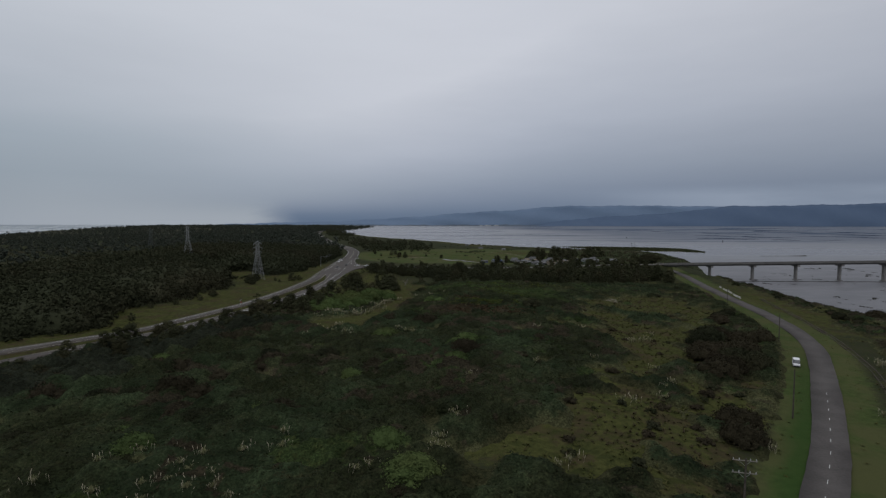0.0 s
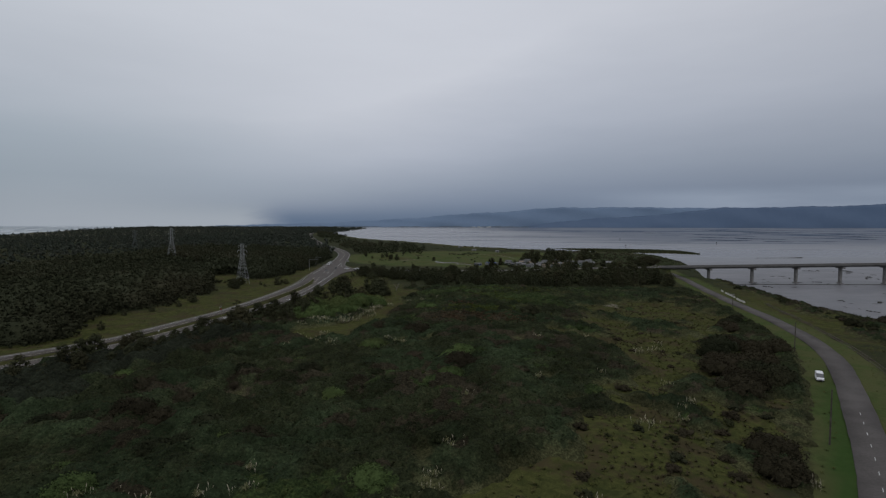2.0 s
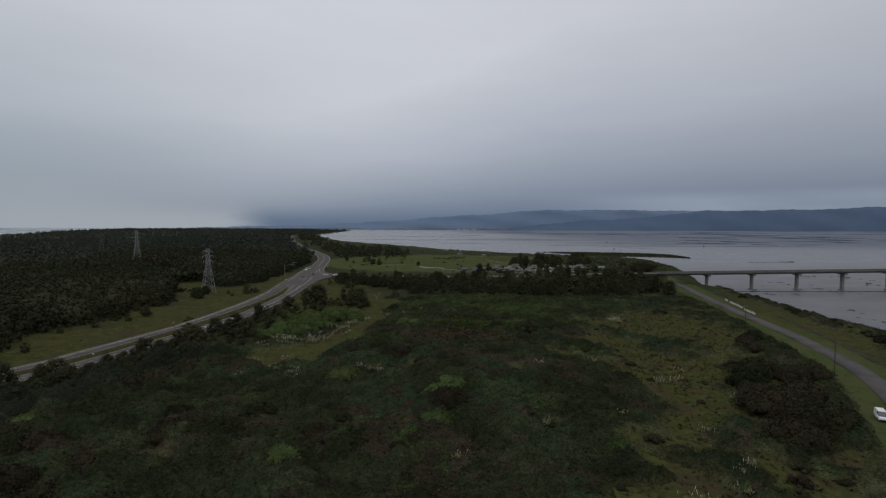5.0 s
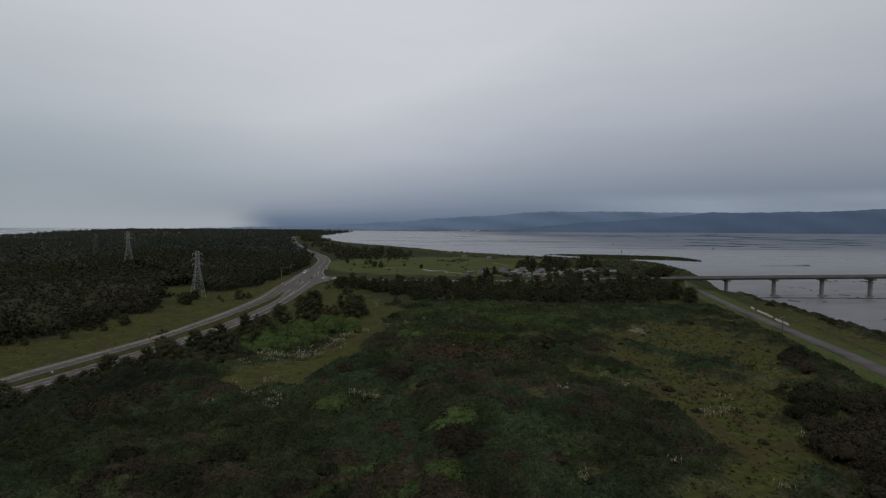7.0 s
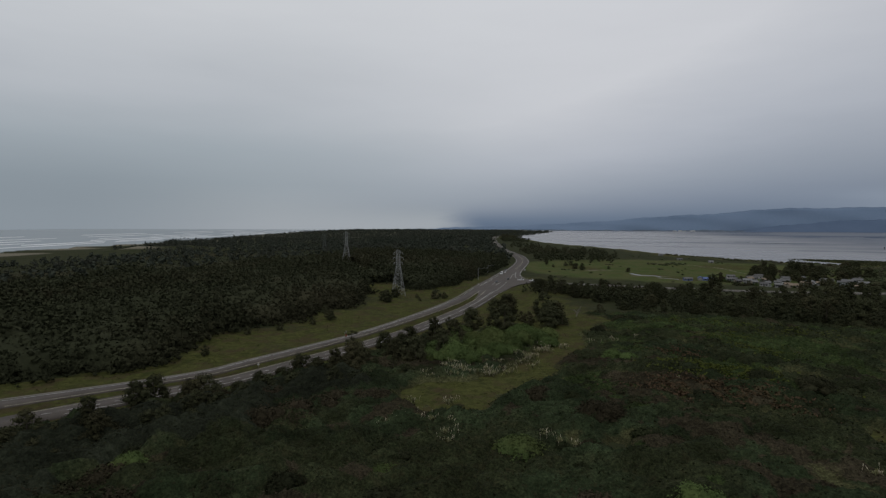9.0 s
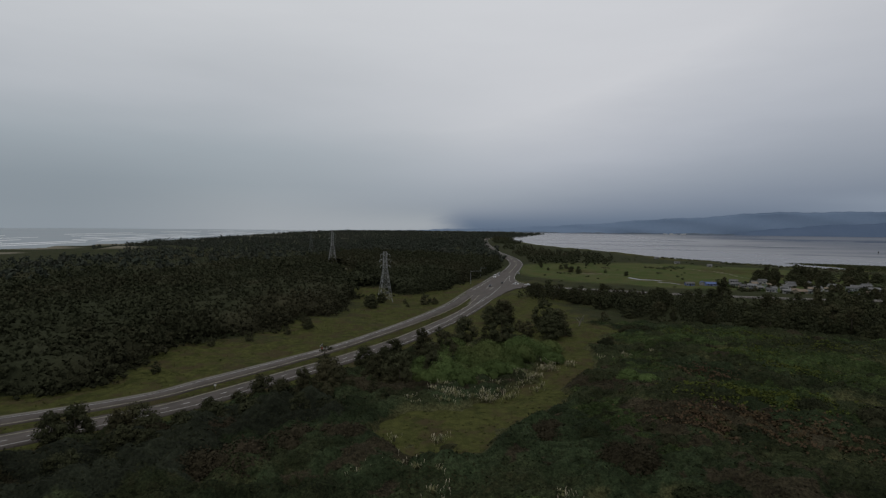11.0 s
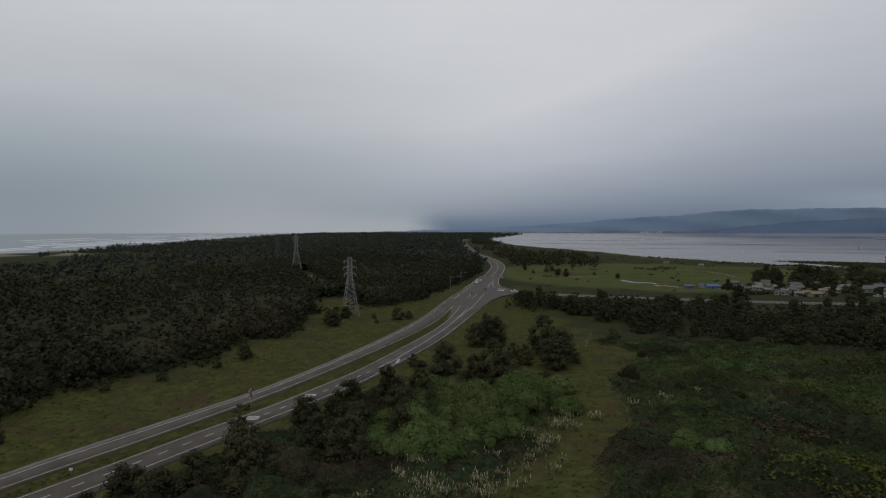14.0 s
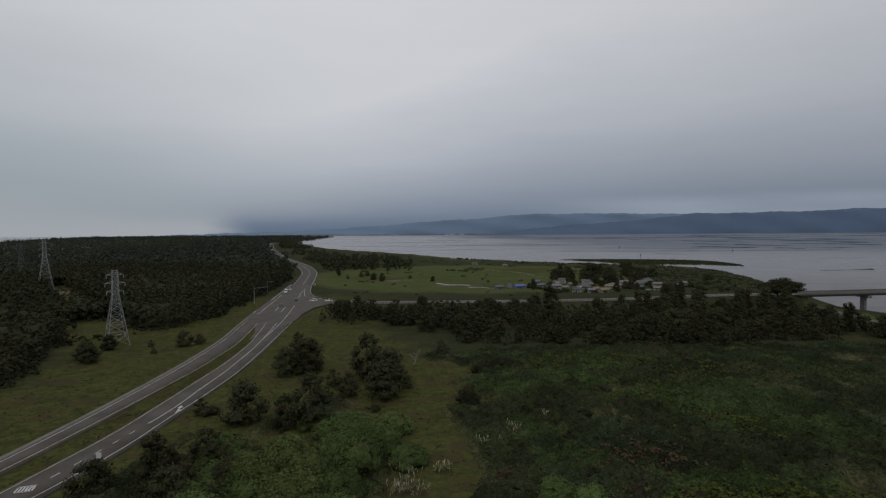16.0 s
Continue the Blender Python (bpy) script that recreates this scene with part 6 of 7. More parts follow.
# woods between the highway and the bay further north
X, Y = jittered(-760, 60, 800, 4250, 13, 38)
fr = np.interp(Y, HWY_FAR[:, 1], HWY_FAR[:, 0])
sd = edge_distance(X, Y, LAND)
keep = (X - fr > 22) & (sd > 22) & ((Y < 1010) & (X < -10 + 12 * np.sin(Y)) & (X - fr < 150) | (Y > 1010) & (X - fr < 90) & (wave(X, Y, 55, 6) > 0.1) | (Y > 2600))
X, Y = X[keep], Y[keep]
r_ = np.random.RandomState(39)
spread("bayside_woods", FARFORMS, X, Y, (7.5 + 5 * r_.rand(len(X))) * np.where(Y > 2600, 1.7, 1), np.ones(len(X)), M_FOREST, "dark trees between the highway and the bay", "woods", 40)

# undergrowth that closes the pine belt before the meadow
X, Y = jittered(-60, 205, 388, 505, 5.2, 29)
r_ = np.random.RandomState(28)
keep = (X < 182) & (Y < 490 - 0.25 * np.maximum(X, 0)) & (Y > np.array([belt_edge(x) for x in X]) + 3 + 5 * np.sin(X * 0.31)) & (road_distance(X, Y, SIDE)[0] > 9) & (r_.rand(len(X)) < 0.65) & (road_distance(X, Y, BAYROAD)[0] > 10)
spread("undergrowth", NEARFORMS, X[keep], Y[keep], 5.0 + 4.5 * r_.rand(keep.sum()), np.ones(keep.sum()), M_FOREST, "dark young pines and undergrowth closing the belt", "woods", 27, 0.15, False)

# low scrub over the dunes: one canopy of merging, uneven shrubs
LOWER = [template(85 + i, bush_clumps(np.random.RandomState(85 + i), 1.0, 0.55, 2), 34, 0.2, 0.8, 0.0, 1) for i in range(3)]


def scrub_ground(X, Y):
    """How far scrub covers the ground, 0 to 1."""
    road = np.full(X.shape, 1e9)
    for line, half in ROADS:
        road = np.minimum(road, road_distance(X, Y, line)[0] - half)
    east = X - np.interp(Y, HWY_N[:, 1], HWY_N[:, 0])
    bayside = X - np.interp(Y, BAYROAD[:, 1], BAYROAD[:, 0])
    patchy = lattice(X, Y, 9, 3) + 0.5 * lattice(X, Y, 4, 4)
    m = step01(road, 3.5, 7) * step01(0.88 - clearings(X, Y) - 1.15 * (patchy - 0.75), 0.0, 0.55)
    m *= step01(east, 9, 18) * step01(edge_distance(X, Y, LAND), 3, 9)
    grass_by_hwy = step01(Y, 296, 312) * step01(78 - 0.35 * np.abs(Y - 350) - east, -4, 6)
    m *= 1 - grass_by_hwy * step01(1.15 - patchy, 0.0, 0.3)
    m *= 1 - step01(-bayside, 0, 2) * step01(bayside, -15, -11)
    m *= np.where(bayside > 0, step01(bayside, 22, 28) * step01(patchy, 0.60, 0.92), 1)
    return m * step01(np.where(bayside > 0, 470, 392) - Y, 0, 10)


cell = 0.9
cx_, cy_ = np.arange(-172, 254, cell), np.arange(-4, 470, cell)
CX, CY = np.meshgrid(cx_, cy_)
mask = scrub_ground(CX, CY)
for _ in range(4):
    mask = (mask + np.roll(mask, 1, 0) + np.roll(mask, -1, 0) + np.roll(mask, 1, 1) + np.roll(mask, -1, 1)) / 5
mask[:3], mask[-14:] = 0, 0
CH, CK = np.zeros(CX.shape), np.full(CX.shape, -1)
r_ = np.random.RandomState(42)
SX, SY = jittered(-172, 254, -4, 470, 2.7, 41)
brown = wave(SX, SY, 21, 7.0) + 0.3 * bump_at(SX, SY, 30, 175, 40, 45) + 1.6 * bump_at(SX, SY, 19, 248, 15, 9) - 1.4 * bump_at(SX, SY, 60, 330, 60, 45) + 0.4 * r_.normal(0, 1, len(SX))
fern = wave(SX, SY, 17, 11.0) + 1.0 * bump_at(SX, SY, 60, 320, 70, 55) + 0.8 * bump_at(SX, SY, -35, 108, 24, 18) - 0.9 * bump_at(SX, SY, -80, 172, 50, 62) + 1.5 * bump_at(SX, SY, 29, 270, 12, 8) + 0.9 * bump_at(SX, SY, 20, 350, 24, 28) - 0.25 + 0.35 * r_.normal(0, 1, len(SX))
kinds = np.where(fern > 0.5, 1, np.where(brown > 0.55, 2, 0))
# the tall dark mass between highway and dune
off_ = SX - np.interp(SY, HWY_N[:, 1], HWY_N[:, 0])
tall_ = step01(off_, 18, 27) * step01(-off_ + np.interp(SY, [150, 225, 262], [72, 52, 26]) + 6 * np.sin(SY * 0.17), 0, 14) * step01(SY, 120, 150) * step01(-SY, -262, -238)
kinds = np.where((SX > np.interp(SY, BAYROAD[:, 1], BAYROAD[:, 0])) & (r_.rand(len(SX)) < 0.5), 2, kinds)
kinds = np.where(tall_ > 0.5 + 0.3 * r_.rand(len(SX)), 3, kinds)
tone = r_.rand(len(SX))
for k in range(len(SX)):
    i, j = int((SY[k] + 4) / cell), int((SX[k] + 172) / cell)
    if not (0 <= i < len(cy_) and 0 <= j < len(cx_)) or mask[i, j] < 0.1:
        continue
    wild = math.exp(-((SX[k] + 80) / 60) ** 2 - ((SY[k] - 175) / 85) ** 2) + 0.2 * math.exp(-((SX[k] + 10) / 60) ** 2 - ((SY[k] - 120) / 50) ** 2)
    rad = (1.5 + (3.4 + 2.2 * wild) * r_.rand() ** 2.2) * (0.85 if kinds[k] == 1 else 1.0)
    high = (0.35 + (0.42 + 0.26 * wild) * rad * (0.4 + 0.9 * r_.rand())) * (0.75 if 0 < kinds[k] < 3 else 1.0)
    if SX[k] > 130 and SX[k] > float(np.interp(SY[k], BAYROAD[:, 1], BAYROAD[:, 0])):
        high *= 0.65
    if kinds[k] == 3:
        rad = 2.4 + 2.8 * r_.rand()
        high = 3.0 + 4.0 * r_.rand() ** 1.5
    n = int(rad * 1.5 / cell) + 1
    sl = (slice(max(0, i - n), i + n + 1), slice(max(0, j - n), j + n + 1))
    ddx, ddy = CX[sl] - SX[k], CY[sl] - SY[k]
    th = np.arctan2(ddy, ddx)
    q = np.hypot(ddx, ddy) / (rad * (1 + 0.24 * np.sin(3 * th + tone[k] * 40) + 0.16 * np.sin(5 * th + tone[k] * 90)))
    hh = high * np.clip(1 - q * q, 0, 1) ** 0.9
    win = hh > CH[sl]
    CH[sl] = np.where(win, hh, CH[sl])
    CK[sl] = np.where(win, k, CK[sl])
rough_ = 1.1 * (lattice(CX, CY, 2.3, 5) - 0.4) + 1.25 * (lattice(CX, CY, 1.15, 6) - 0.4) + 0.5 * (lattice(CX, CY, 6, 7) - 0.3)
lift_ = np.where(mask > 0.02, (CH + np.maximum(rough_, -0.25) * (0.5 + 0.5 * np.clip(CH, 0, 1))) * np.clip(mask * 1.3, 0, 1), 0) - 0.55 * (1 - np.clip(mask * 2, 0, 1)) + 0.12
# no sheer walls: each point at most a step above its lowest neighbour
for _ in range(8):
    low = np.minimum.reduce([np.roll(lift_, 1, 0), np.roll(lift_, -1, 0), np.roll(lift_, 1, 1), np.roll(lift_, -1, 1)])
    lift_ = np.minimum(lift_, low + 0.75)
CZ = land_height(CX, CY) + lift_
CZ += r_.normal(0, 0.13, CX.shape) * np.clip(mask, 0, 1)
jx, jy = r_.normal(0, 0.2, CX.shape), r_.normal(0, 0.2, CX.shape)
V = np.c_[(CX + jx).ravel(), (CY + jy).ravel(), CZ.ravel()]
nx_ = len(cx_)
q = np.arange((len(cy_) - 1) * nx_).reshape(-1, nx_)[:, :-1].ravel()
F = np.c_[q, q + 1, q + nx_ + 1, q + nx_]
F = F[(mask.ravel()[F] > 0.06).any(1)]
used = np.unique(F)
index = np.full(len(V), -1)
index[used] = np.arange(len(used))
canopy = array_mesh("scrub", V[used], index[F], None, True)
kk = CK.ravel()[used]
kd, tn = np.where(kk >= 0, kinds[kk], 0), np.where(kk >= 0, tone[kk], 0.3)
att = canopy.attributes.new("growth", "FLOAT_COLOR", "POINT")
att.data.foreach_set("color", np.c_[kd == 1, kd == 2, tn, kd != 3].astype(np.float32).ravel())
hem = canopy.attributes.new("hem", "FLOAT", "POINT")
hem.data.foreach_set("value", np.clip(1.1 - 1.3 * mask.ravel()[used], 0, 1).astype(np.float32))
m, nt, b = material("scrub_canopy", 0.95, 0.03)
p = place_of(nt)
at = nt.nodes.new("ShaderNodeAttribute")
at.attribute_name = "growth"
sep = nt.nodes.new("ShaderNodeSeparateColor")
link(nt, at.outputs["Color"], sep.inputs[0])
fine_, mid_ = noise_at(nt, p, 2.4, 4.0, 0.65), noise_at(nt, p, 0.5, 4.0)
tones = []
for c1, c2, c3 in (SCRUB, FERN, BROWN):
    base_c = blend(nt, smooth(nt, fine_, 0.3, 0.7), c1, c2)
    tones.append(blend(nt, maths(nt, "MULTIPLY", smooth(nt, mid_, 0.5, 0.72), 0.6), base_c, c3))
drift = smooth(nt, noise_at(nt, p, 0.028, 4.0, 0.6), 0.46, 0.58)
tones[0] = blend(nt, maths(nt, "MULTIPLY", drift, 0.6), tones[0], blend(nt, fine_, (0.017, 0.027, 0.013), (0.029, 0.045, 0.021)))
jag = maths(nt, "MULTIPLY", maths(nt, "SUBTRACT", fine_, 0.5), 0.8)
col = blend(nt, smooth(nt, maths(nt, "ADD", sep.outputs[0], jag), 0.2, 0.8), tones[0], tones[1])
col = blend(nt, smooth(nt, maths(nt, "ADD", sep.outputs[1], jag), 0.2, 0.8), col, tones[2])
hem_ = nt.nodes.new("ShaderNodeAttribute")
hem_.attribute_name = "hem"
among = blend(nt, smooth(nt, fine_, 0.3, 0.7), (0.033, 0.036, 0.016), (0.059, 0.058, 0.027))
col = blend(nt, smooth(nt, maths(nt, "ADD", hem_.outputs["Fac"], maths(nt, "MULTIPLY", maths(nt, "SUBTRACT", mid_, 0.5), 1.2)), 0.2, 0.75), col, among)
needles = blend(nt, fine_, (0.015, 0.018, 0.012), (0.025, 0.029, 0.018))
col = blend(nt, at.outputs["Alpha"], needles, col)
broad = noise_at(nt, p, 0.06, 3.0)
# noise that darkens spots: shade between twigs put into the colour
gap_shade = noise_at(nt, p, 0.9, 4.0, 0.7)
lift = maths(nt, "MULTIPLY", maths(nt, "ADD", 0.72, maths(nt, "MULTIPLY", sep.outputs[2], 0.5)), maths(nt, "MULTIPLY", maths(nt, "ADD", 0.65, maths(nt, "MULTIPLY", smooth(nt, fine_, 0.25, 0.75), 0.6)), maths(nt, "ADD", 0.75, maths(nt, "MULTIPLY", smooth(nt, gap_shade, 0.34, 0.62), 0.5))))
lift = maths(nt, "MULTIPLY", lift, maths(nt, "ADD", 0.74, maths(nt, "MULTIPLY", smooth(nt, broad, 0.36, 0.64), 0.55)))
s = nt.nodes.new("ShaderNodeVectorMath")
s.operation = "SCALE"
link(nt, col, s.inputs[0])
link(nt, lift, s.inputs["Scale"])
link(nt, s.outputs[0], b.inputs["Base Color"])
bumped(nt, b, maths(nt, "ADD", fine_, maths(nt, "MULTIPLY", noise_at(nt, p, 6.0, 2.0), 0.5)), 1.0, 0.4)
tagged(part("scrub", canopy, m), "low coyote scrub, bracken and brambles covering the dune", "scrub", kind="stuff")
# sprigs that stand out of the canopy
for kind_, nm, mat, lab in ((3, "needle_sprigs", M_THICK, "dark needle tufts of the tall scrub by the highway"), (0, "dark_sprigs", M_SCRUB, "dark green sprigs of the dune scrub"), (1, "fern_sprigs", M_FERN, "bright green bracken fronds on the dune"), (2, "brown_sprigs", M_BROWN, "dry brown twigs of the dune scrub")):
    pick = np.nonzero((CK.ravel() >= 0) & (kinds[CK.ravel()] == kind_) & (mask.ravel() > 0.5) & (CH.ravel() > 0.3))[0]
    pick = np.repeat(pick, 2)
    pick = pick[r_.rand(len(pick)) < 0.9]
    C = V[pick] + np.c_[r_.normal(0, 0.5, len(pick)), r_.normal(0, 0.5, len(pick)), -0.05 + 0.42 * r_.rand(len(pick)) ** 1.4]
    LV, LF = leaf_quads(r_, C, np.tile([0.0, 0.0, 1.0], (len(pick), 1)), 0.44, 0.5)
    tagged(part(nm, array_mesh(nm, LV, LF, mat), mat), lab, "scrub", kind="stuff")

# patches of bracken, live and dead, over the scrub: centre, half axes, fronds
for nm, mat, lab, patches_ in (("bracken", M_BRACKEN, "yellow-green bracken spreading over the dune scrub", [(28, 265, 14, 7, 3400), (46, 304, 9, 7, 700), (38, 323, 9, 6, 600), (38, 360, 24, 8, 1500), (66, 342, 14, 7, 700)]),
                               ("dead_bracken", M_DEADFERN, "dead red-brown bracken lying over the dune scrub", [(20, 246, 12, 8, 3800), (19, 287, 8, 5, 700), (34, 240, 9, 6, 900)])):
    r_ = np.random.RandomState(58)
    at_ = np.vstack([np.c_[x + rx * r_.normal(0, 0.62, n), y + ry * r_.normal(0, 0.62, n)] for x, y, rx, ry, n in patches_])
    at_ = at_[lattice(at_[:, 0], at_[:, 1], 3.2, 59) > 0.34]
    hi = CZ[((at_[:, 1] + 4) / cell).astype(int), ((at_[:, 0] + 172) / cell).astype(int)]
    LV, LF = leaf_quads(r_, np.c_[at_, np.maximum(hi, land_height(at_[:, 0], at_[:, 1])) + 0.1 + 0.3 * r_.rand(len(at_))], np.tile([0.0, 0.0, 1.0], (len(at_), 1)), 0.62, 0.6)
    tagged(part(nm, array_mesh(nm, LV, LF, mat), mat), lab, "bracken", kind="stuff")

# scrub and reeds on the bank behind the houses, and round the meadow
X, Y = jittered(-150, 345, 560, 1000, 5.0, 44)
sd = edge_distance(X, Y, LAND)
r_ = np.random.RandomState(45)
keep = (sd > 6) & ((bump_at(X, Y, 260, 730, 85, 70) > 0.35) | (bump_at(X, Y, 245, 625, 55, 65) > 0.4) | ((sd < 45) & (r_.rand(len(X)) < 0.6)) | ((r_.rand(len(X)) < 0.012) & (X > -70)) | ((lattice(X, Y, 26, 55) > 0.8) & (X > -60) & (Y > 770)))
spread("bank_scrub", LOWER, X[keep], Y[keep], 2.4 + 2.2 * r_.rand(keep.sum()), np.full(keep.sum(), 0.8), M_BANK, "green scrub on the bank by the bay", "scrub", 46)
X, Y = jittered(-60, 345, 560, 1000, 7.0, 47)
sd = edge_distance(X, Y, LAND)
keep = (sd > 6) & (lattice(X, Y, 30, 58) > 0.5) & ((bump_at(X, Y, 260, 730, 95, 80) > 0.3) | (bump_at(X, Y, 245, 625, 60, 70) > 0.35) | ((sd < 75) & (Y > 720) & (r_.rand(len(X)) < 0.5)))
spread("marsh_scrub", LOWER, X[keep], Y[keep], 2.0 + 2.4 * r_.rand(keep.sum()), np.full(keep.sum(), 0.8), M_BROWN, "brownish scrub and rushes on the bank by the bay", "scrub", 48)

X, Y = jittered(250, 490, 870, 1075, 4.0, 49)
keep = edge_distance(X, Y, SPIT) > 1
spread("spit_scrub", LOWER, X[keep], Y[keep], 1.6 + 1.8 * r_.rand(keep.sum()), np.full(keep.sum(), 0.7), M_SCRUB, "low dark scrub along the narrow spit", "scrub", 59)

# standing water in the meadow
M_PUDDLE = worn("standing_water", (0.16, 0.16, 0.16), (0.24, 0.24, 0.23), 0.12, 0.1, 1.0, 0.0, 0.5, 0.0)
for pts, wide in ([(13, 661), (22, 652), (31, 647), (40, 640)], 1.5), ([(36, 628), (45, 626.5), (54, 626)], 0.9):
    line = curve([(x, y, ground_at(x, y) + 0.35) for x, y in pts], 1.5)
    bend = 0.6 * np.sin(np.arange(len(line)) * 1.3) * np.sin(np.linspace(0, np.pi, len(line)))
    line[:, 1] += bend
    pool = ribbon("puddle", line, -wide, wide, 0.0, M_PUDDLE, None, 0.6)
    tagged(pool, "long pale pool of standing water in the meadow", "puddle", "pools in the meadow")

# trees among the houses
for x, y, s in [(147, 656, 1.1), (152, 640, 1.0), (164, 638, 1.1), (168, 624, 0.7), (160, 592, 0.8), (126, 632, 0.6), (104, 620, 0.5), (134, 600, 0.5), (184, 640, 1.0), (233, 605, 0.8), (247, 599, 0.6), (118, 650, 0.8)]:
    plant("cypress_tree", PINES[rs.choice([0, 1, 4])], x, y, s, "dark cypress between the houses", "tree", "trees among the houses", rs)

for x, y in scatter(44, 82, 215, 566, 660, 4, lambda x, y: True, 66):
    plant("garden_shrub", LOWBUSH[rs.choice([0, 0, 1, 3])], x, y, 0.7 + 0.7 * rs.rand(), "dark garden shrub between the houses", "bush", "shrubs among the houses", rs, 1.0, ("stem", "foliage"), 0.2)

# grass: tufts of blades in the open ground
r_ = np.random.RandomState(50)
blades = []
for i in range(9):
    a, l = r_.rand() * 6.28, 0.25 + 0.35 * r_.rand()
    c_, s_ = math.cos(a) * l, math.sin(a) * l
    blades += [(c_ * 0.2 - s_ * 0.3, s_ * 0.2 + c_ * 0.3, 0.1), (c_ * 0.2 + s_ * 0.3, s_ * 0.2 - c_ * 0.3, 0.1), (c_ * 1.5, s_ * 1.5, 0.22 + 0.25 * r_.rand())]
TUFT = (np.array(blades), np.arange(27).reshape(9, 3))
X, Y = jittered(-175, 250, 20, 480, 1.9, 51)
road = np.full(X.shape, 1e9)
for line, half in ROADS:
    road = np.minimum(road, road_distance(X, Y, line)[0] - half)
green_, dry_, sand_ = cover(X, Y)
keep = (road > 0.8) & ((Y < 424) | (X < -104) | (X > -74)) & (r_.rand(len(X)) < np.clip(0.7 * dry_ + 0.2 * green_, 0, 0.75)) & (edge_distance(X, Y, LAND) > 4) & (edge_of_forest(X, Y) < 2)
spread("grass", [TUFT], X[keep], Y[keep], 0.5 + 0.45 * r_.rand(keep.sum()), np.ones(keep.sum()), M_GRASS, "dry yellowish grass tufts in the clearings", "grass", 52, 0.05)

# brown dead growth down the middle of the median
X, Y = jittered(-160, -80, 190, 424, 1.25, 61)
mid_off = np.maximum(road_distance(X, Y, HWY_S)[0] - 3.0, road_distance(X, Y, HWY_N)[0] - 4.4)
keep = (road_distance(X, Y, HWY_S)[0] > 3.8) & (road_distance(X, Y, HWY_N)[0] > 5.2) & (mid_off < 8) & (X > np.interp(Y, HWY_S[:, 1], HWY_S[:, 0])) & (X < np.interp(Y, HWY_N[:, 1], HWY_N[:, 0]))
keep &= np.random.RandomState(62).rand(len(X)) < 0.35 + 0.8 * lattice(X, Y, 9, 63)
spread("median_growth", [TUFT], X[keep], Y[keep], np.full(keep.sum(), 0.9), np.full(keep.sum(), 0.6), M_DEADGRASS, "brown dead weeds along the grass median", "grass", 64, 0.05)

# coarse straw-coloured tussocks that mottle the clearings
TUSSOCK = (np.array(blades) * np.array([1.5, 1.5, 2.2]), np.arange(27).reshape(9, 3))
X, Y = jittered(15, 165, 70, 335, 1.7, 53)
r_ = np.random.RandomState(54)
keep = (r_.rand(len(X)) < 0.75 * np.clip(clearings(X, Y), 0, 1) * (0.25 + lattice(X, Y, 6, 56))) & (road_distance(X, Y, BAYROAD)[0] > 12)
dark_ = lattice(X, Y, 11, 57) > 0.5
for sel, mat, nm, lab in ((keep & dark_, M_DEADGRASS, "dead_grass", "brown dead grass and bracken in the clearings"), (keep & ~dark_, M_GRASS, "tussock_grass", "coarse straw-coloured tussocks in the clearings")):
    spread(nm, [TUSSOCK], X[sel], Y[sel], 0.4 + 0.5 * r_.rand(sel.sum()), np.ones(sel.sum()), mat, lab, "grass", 55, 0.05)

# pampas grass with pale plumes
bl = bmesh.new()
r_ = random.Random(9)
for i in range(46):
    a, l, h = r_.random() * 6.28, 0.6 + 0.7 * r_.random(), 0.9 + 0.6 * r_.random()
    u, w_ = Vector((math.cos(a), math.sin(a), 0)), Vector((-math.sin(a), math.cos(a), 0)) * 0.05
    pts = [u * 0.1, u * l * 0.5 + Vector((0, 0, h)), u * l + Vector((0, 0, h * 0.75))]
    v = [bl.verts.new(p_ + s_ * w_) for p_ in pts[:2] for s_ in (-1, 1)] + [bl.verts.new(pts[2])]
    bl.faces.new([v[0], v[1], v[3], v[2]])
    bl.faces.new([v[2], v[3], v[4]])
pampas_blades = bpy.data.meshes.new("blades")
bl.to_mesh(pampas_blades), bl.free()
pampas_blades.materials.append(M_BLADE)
bm = bmesh.new()
rod(bm, (0, 0, 0), (0, 0, 1.5), 0.018, 0.012, 5)
bmesh.ops.create_icosphere(bm, subdivisions=2, radius=1, matrix=Matrix.Translation((0.04, 0, 1.85)) @ Matrix.Diagonal((0.062, 0.062, 0.5, 1)))
for v in bm.verts:
    if v.co.z > 1.5:
        v.co += Vector((r_.uniform(-0.035, 0.035) + 0.12 * (v.co.z - 1.5) ** 2, r_.uniform(-0.035, 0.035), 0))
plume = bpy.data.meshes.new("plume")
bm.to_mesh(plume), bm.free()
plume.materials.append(M_PLUME)
PAMPAS = [(15.3, 254), (0, 104), (3.5, 120), (4.5, 118), (-41, 98), (-44, 96), (-36, 93), (21.5, 97), (24, 99), (59.5, 138), (61, 139), (57, 133), (48, 131), (45, 130), (85, 207), (71, 193), (73, 194), (80, 198), (99, 188), (-31, 112), (-29, 104), (-48, 104), (-60, 99), (9, 141), (30, 160), (40, 205), (76, 195), (-14, 96), (-12, 99), (66, 160)]
r2 = np.random.RandomState(12)
PAMPAS += [(-56, 91), (-48, 91), (-44.5, 92.6), (-40, 89.5), (-37, 92.5), (-35.6, 102), (-55.6, 104.8), (-47, 98.3), (-71, 94), (-67.8, 94.4), (-0.3, 103), (1, 108), (-42.3, 95.3), (-38, 95.2), (-52, 88), (-46, 87), (-33, 88.5)]
PAMPAS += [(86.4, 183), (60.2, 215.8), (50, 168.4), (68.3, 109.1)]
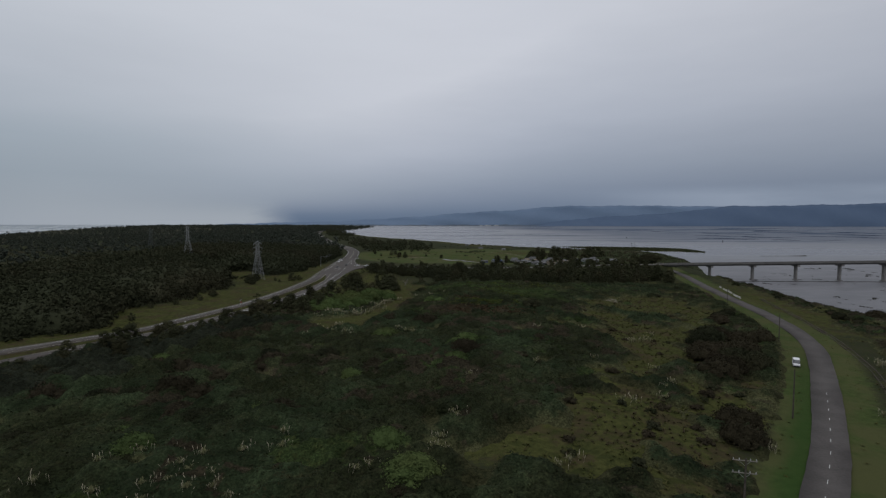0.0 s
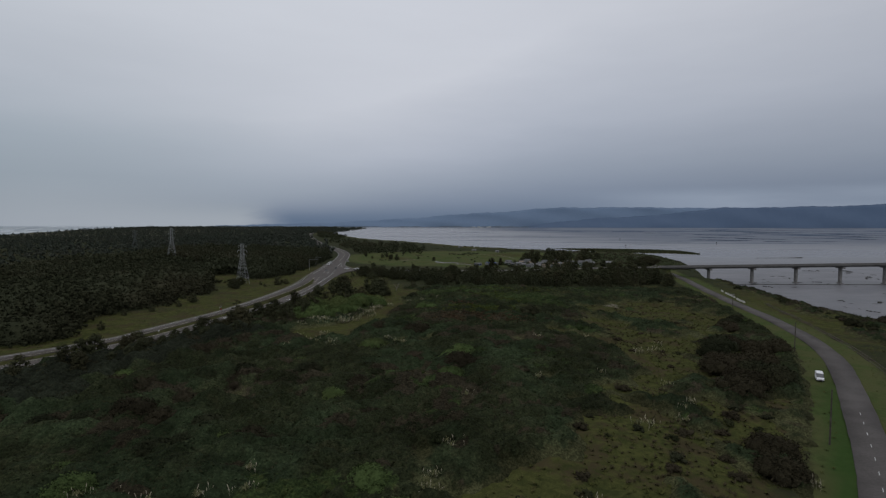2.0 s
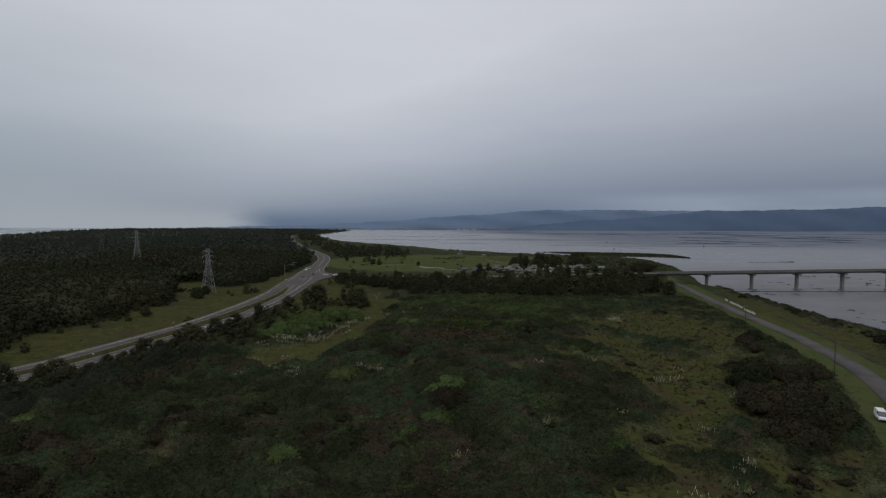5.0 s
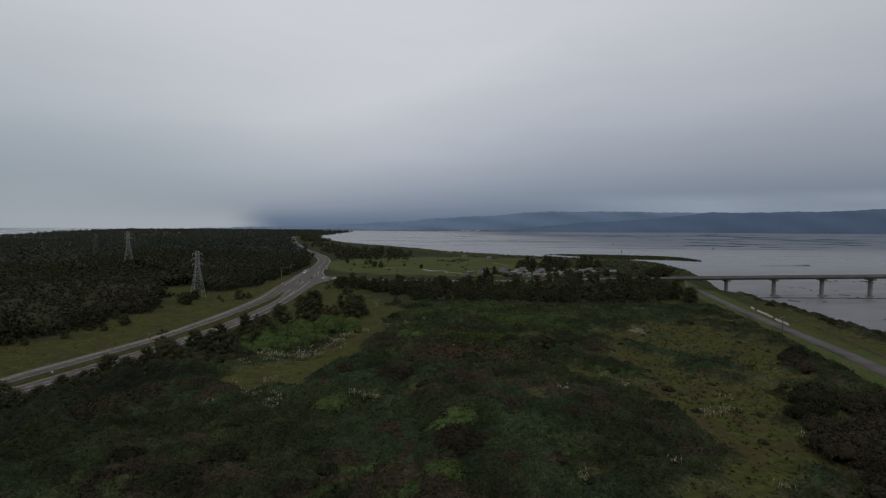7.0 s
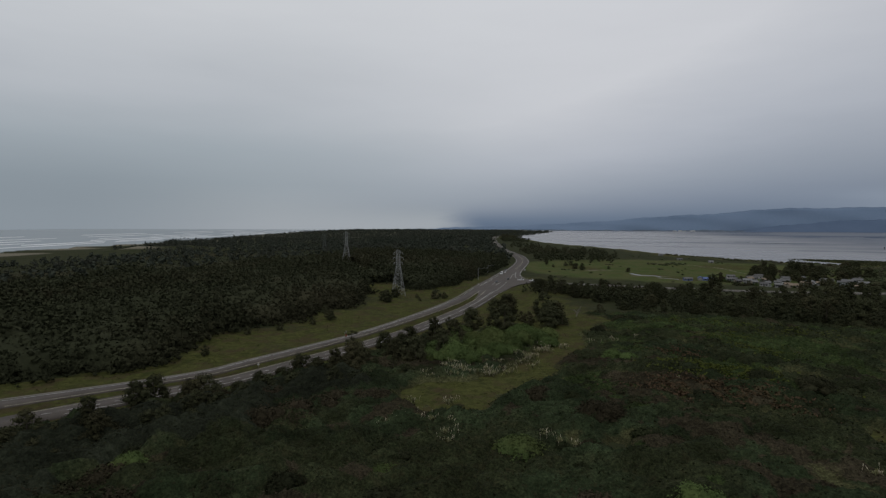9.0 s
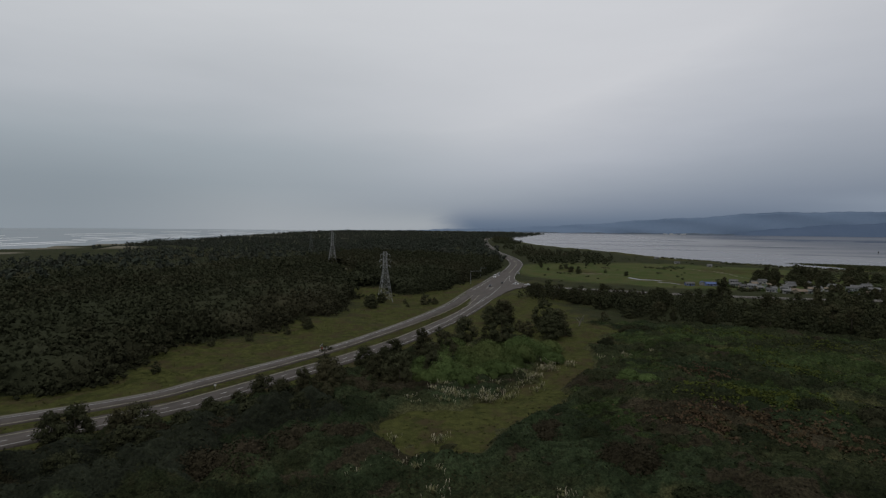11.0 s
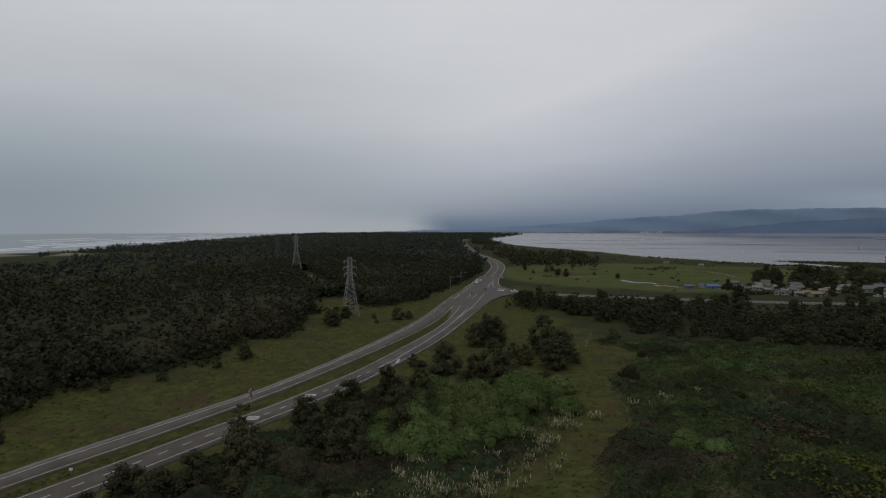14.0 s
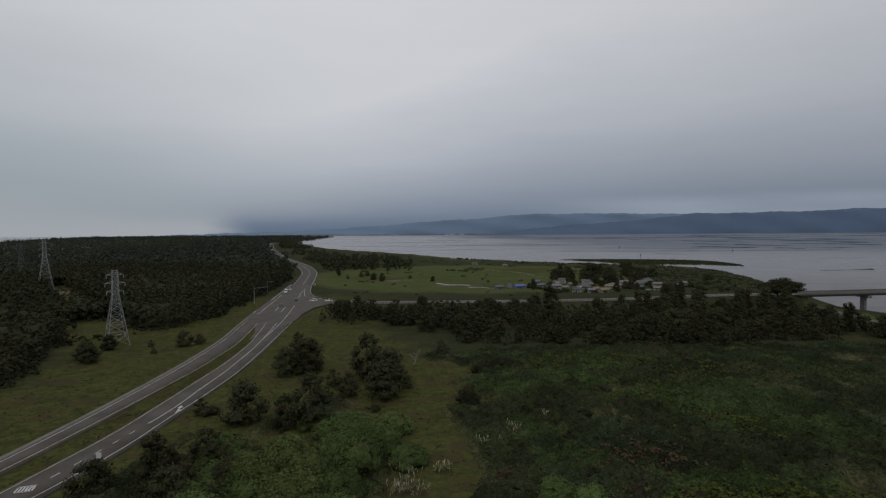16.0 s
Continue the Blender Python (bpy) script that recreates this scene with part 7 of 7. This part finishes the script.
PAMPAS += [(-47 + 4 * r2.normal(), 250 + 3 * r2.normal()) for _ in range(14)] + [(-36 + 4 * r2.normal(), 256 + 5 * r2.normal()) for _ in range(16)] + [(-28 + 2 * r2.normal(), 273 + 6 * r2.normal()) for _ in range(14)]
PAMPAS += [(-24 + 2 * r2.normal(), 289 + 5 * r2.normal()) for _ in range(10)] + [(-19, 288), (-17.8, 288.4), (-8.7, 297.7), (-1.2, 304.5), (-2, 305), (6.6, 309), (-14, 203.6), (-11, 204), (-8, 205), (-32, 198), (-33, 200), (146, 173), (148, 176), (106, 126.5), (143, 170)] + [(-44 + 3 * r2.normal(), 214 + 7 * r2.normal()) for _ in range(7)]
for x, y in PAMPAS:
    i, j = int((y + 4) / cell), int((x + 172) / cell)
    low = ground_at(x, y) + 0.25
    e = thing("pampas_grass", x, y, max(low, float(CZ[i, j]) - 0.7) if mask[i, j] > 0.1 else low, r2.rand() * 360, "pampas grass tuft with pale feathery plumes on the dune", "grass", "pampas tufts")
    part("blades", pampas_blades, None, e)
    for k in range(r2.randint(6, 12)):
        ob = part("plume", plume, None, e)
        s_ = 0.38 + 0.36 * r2.rand()
        ob.matrix_basis = pose(1.1 * r2.normal(), 1.1 * r2.normal(), 0.3, 14 * r2.normal(), 14 * r2.normal(), 360 * r2.rand()) @ Matrix.Scale(s_, 4)

# weed and drift lying on the mud
X, Y = jittered(255, 560, 290, 600, 9, 61)
r_ = np.random.RandomState(62)
keep = (lattice(X, Y, 34, 77) + 0.4 * lattice(X, Y, 9, 78) + 0.45 * bump_at(X, Y, 295, 362, 22, 45) > 0.70) & (r_.rand(len(X)) < 0.45) & (edge_distance(X, Y, LAND) < -16)
FLATS = [template(95 + i, [(0, 0, 0.1, 0.5), (0.9, 0.2, 0.08, 0.4), (1.7, -0.1, 0.06, 0.35), (-0.8, 0.1, 0.06, 0.3)], 8, 0.3, 0.3, 0.0, 1) for i in range(3)]
X, Y = X[keep], Y[keep]
M_WEED = worn("wet_seaweed", (0.03, 0.03, 0.024), (0.06, 0.056, 0.045), 0.7, 0.5, 4)
r_ = np.random.RandomState(64)
size_ = 0.8 + 2.2 * r_.rand(len(X)) ** 2
spread("seaweed", FLATS, X, Y, size_, np.full(len(X), 0.8), M_WEED, "dark weed and drift strewn over the mud flat", "seaweed", 63, -2.56)

r_ = random.Random(5)


def weed_bank(x, y, turn, long, n, wide, tall, label):
    """A drifted ridge of weed that thickens towards one end."""
    wb = bmesh.new()
    for i in range(n):
        f = i / (n - 1)
        bmesh.ops.create_icosphere(wb, subdivisions=2, radius=1, matrix=Matrix.Translation((-long * (1 - f), r_.uniform(-1, 1), 0.05)) @ Matrix.Diagonal((long / n * 1.6, wide * (0.5 + f ** 3), 0.2 + tall * f ** 4 * r_.random(), 1)))
    for v in wb.verts:
        v.co += Vector((r_.uniform(-0.3, 0.3), r_.uniform(-0.3, 0.3), r_.uniform(-0.1, 0.15)))
    e = thing("weed_bank", x, y, 0.0, turn, label, "seaweed")
    part("weed", wb, M_WEED, e)


weed_bank(576, 799, 3, 72, 46, 1.5, 1.3, "low dark bank of weed on the mud flat")
# a low dark line across the flat, built with the weed bank's mesh
weed_bank(420, 465, -2.5, 156, 80, 0.7, 0.2, "thin dark line along the mud flat")
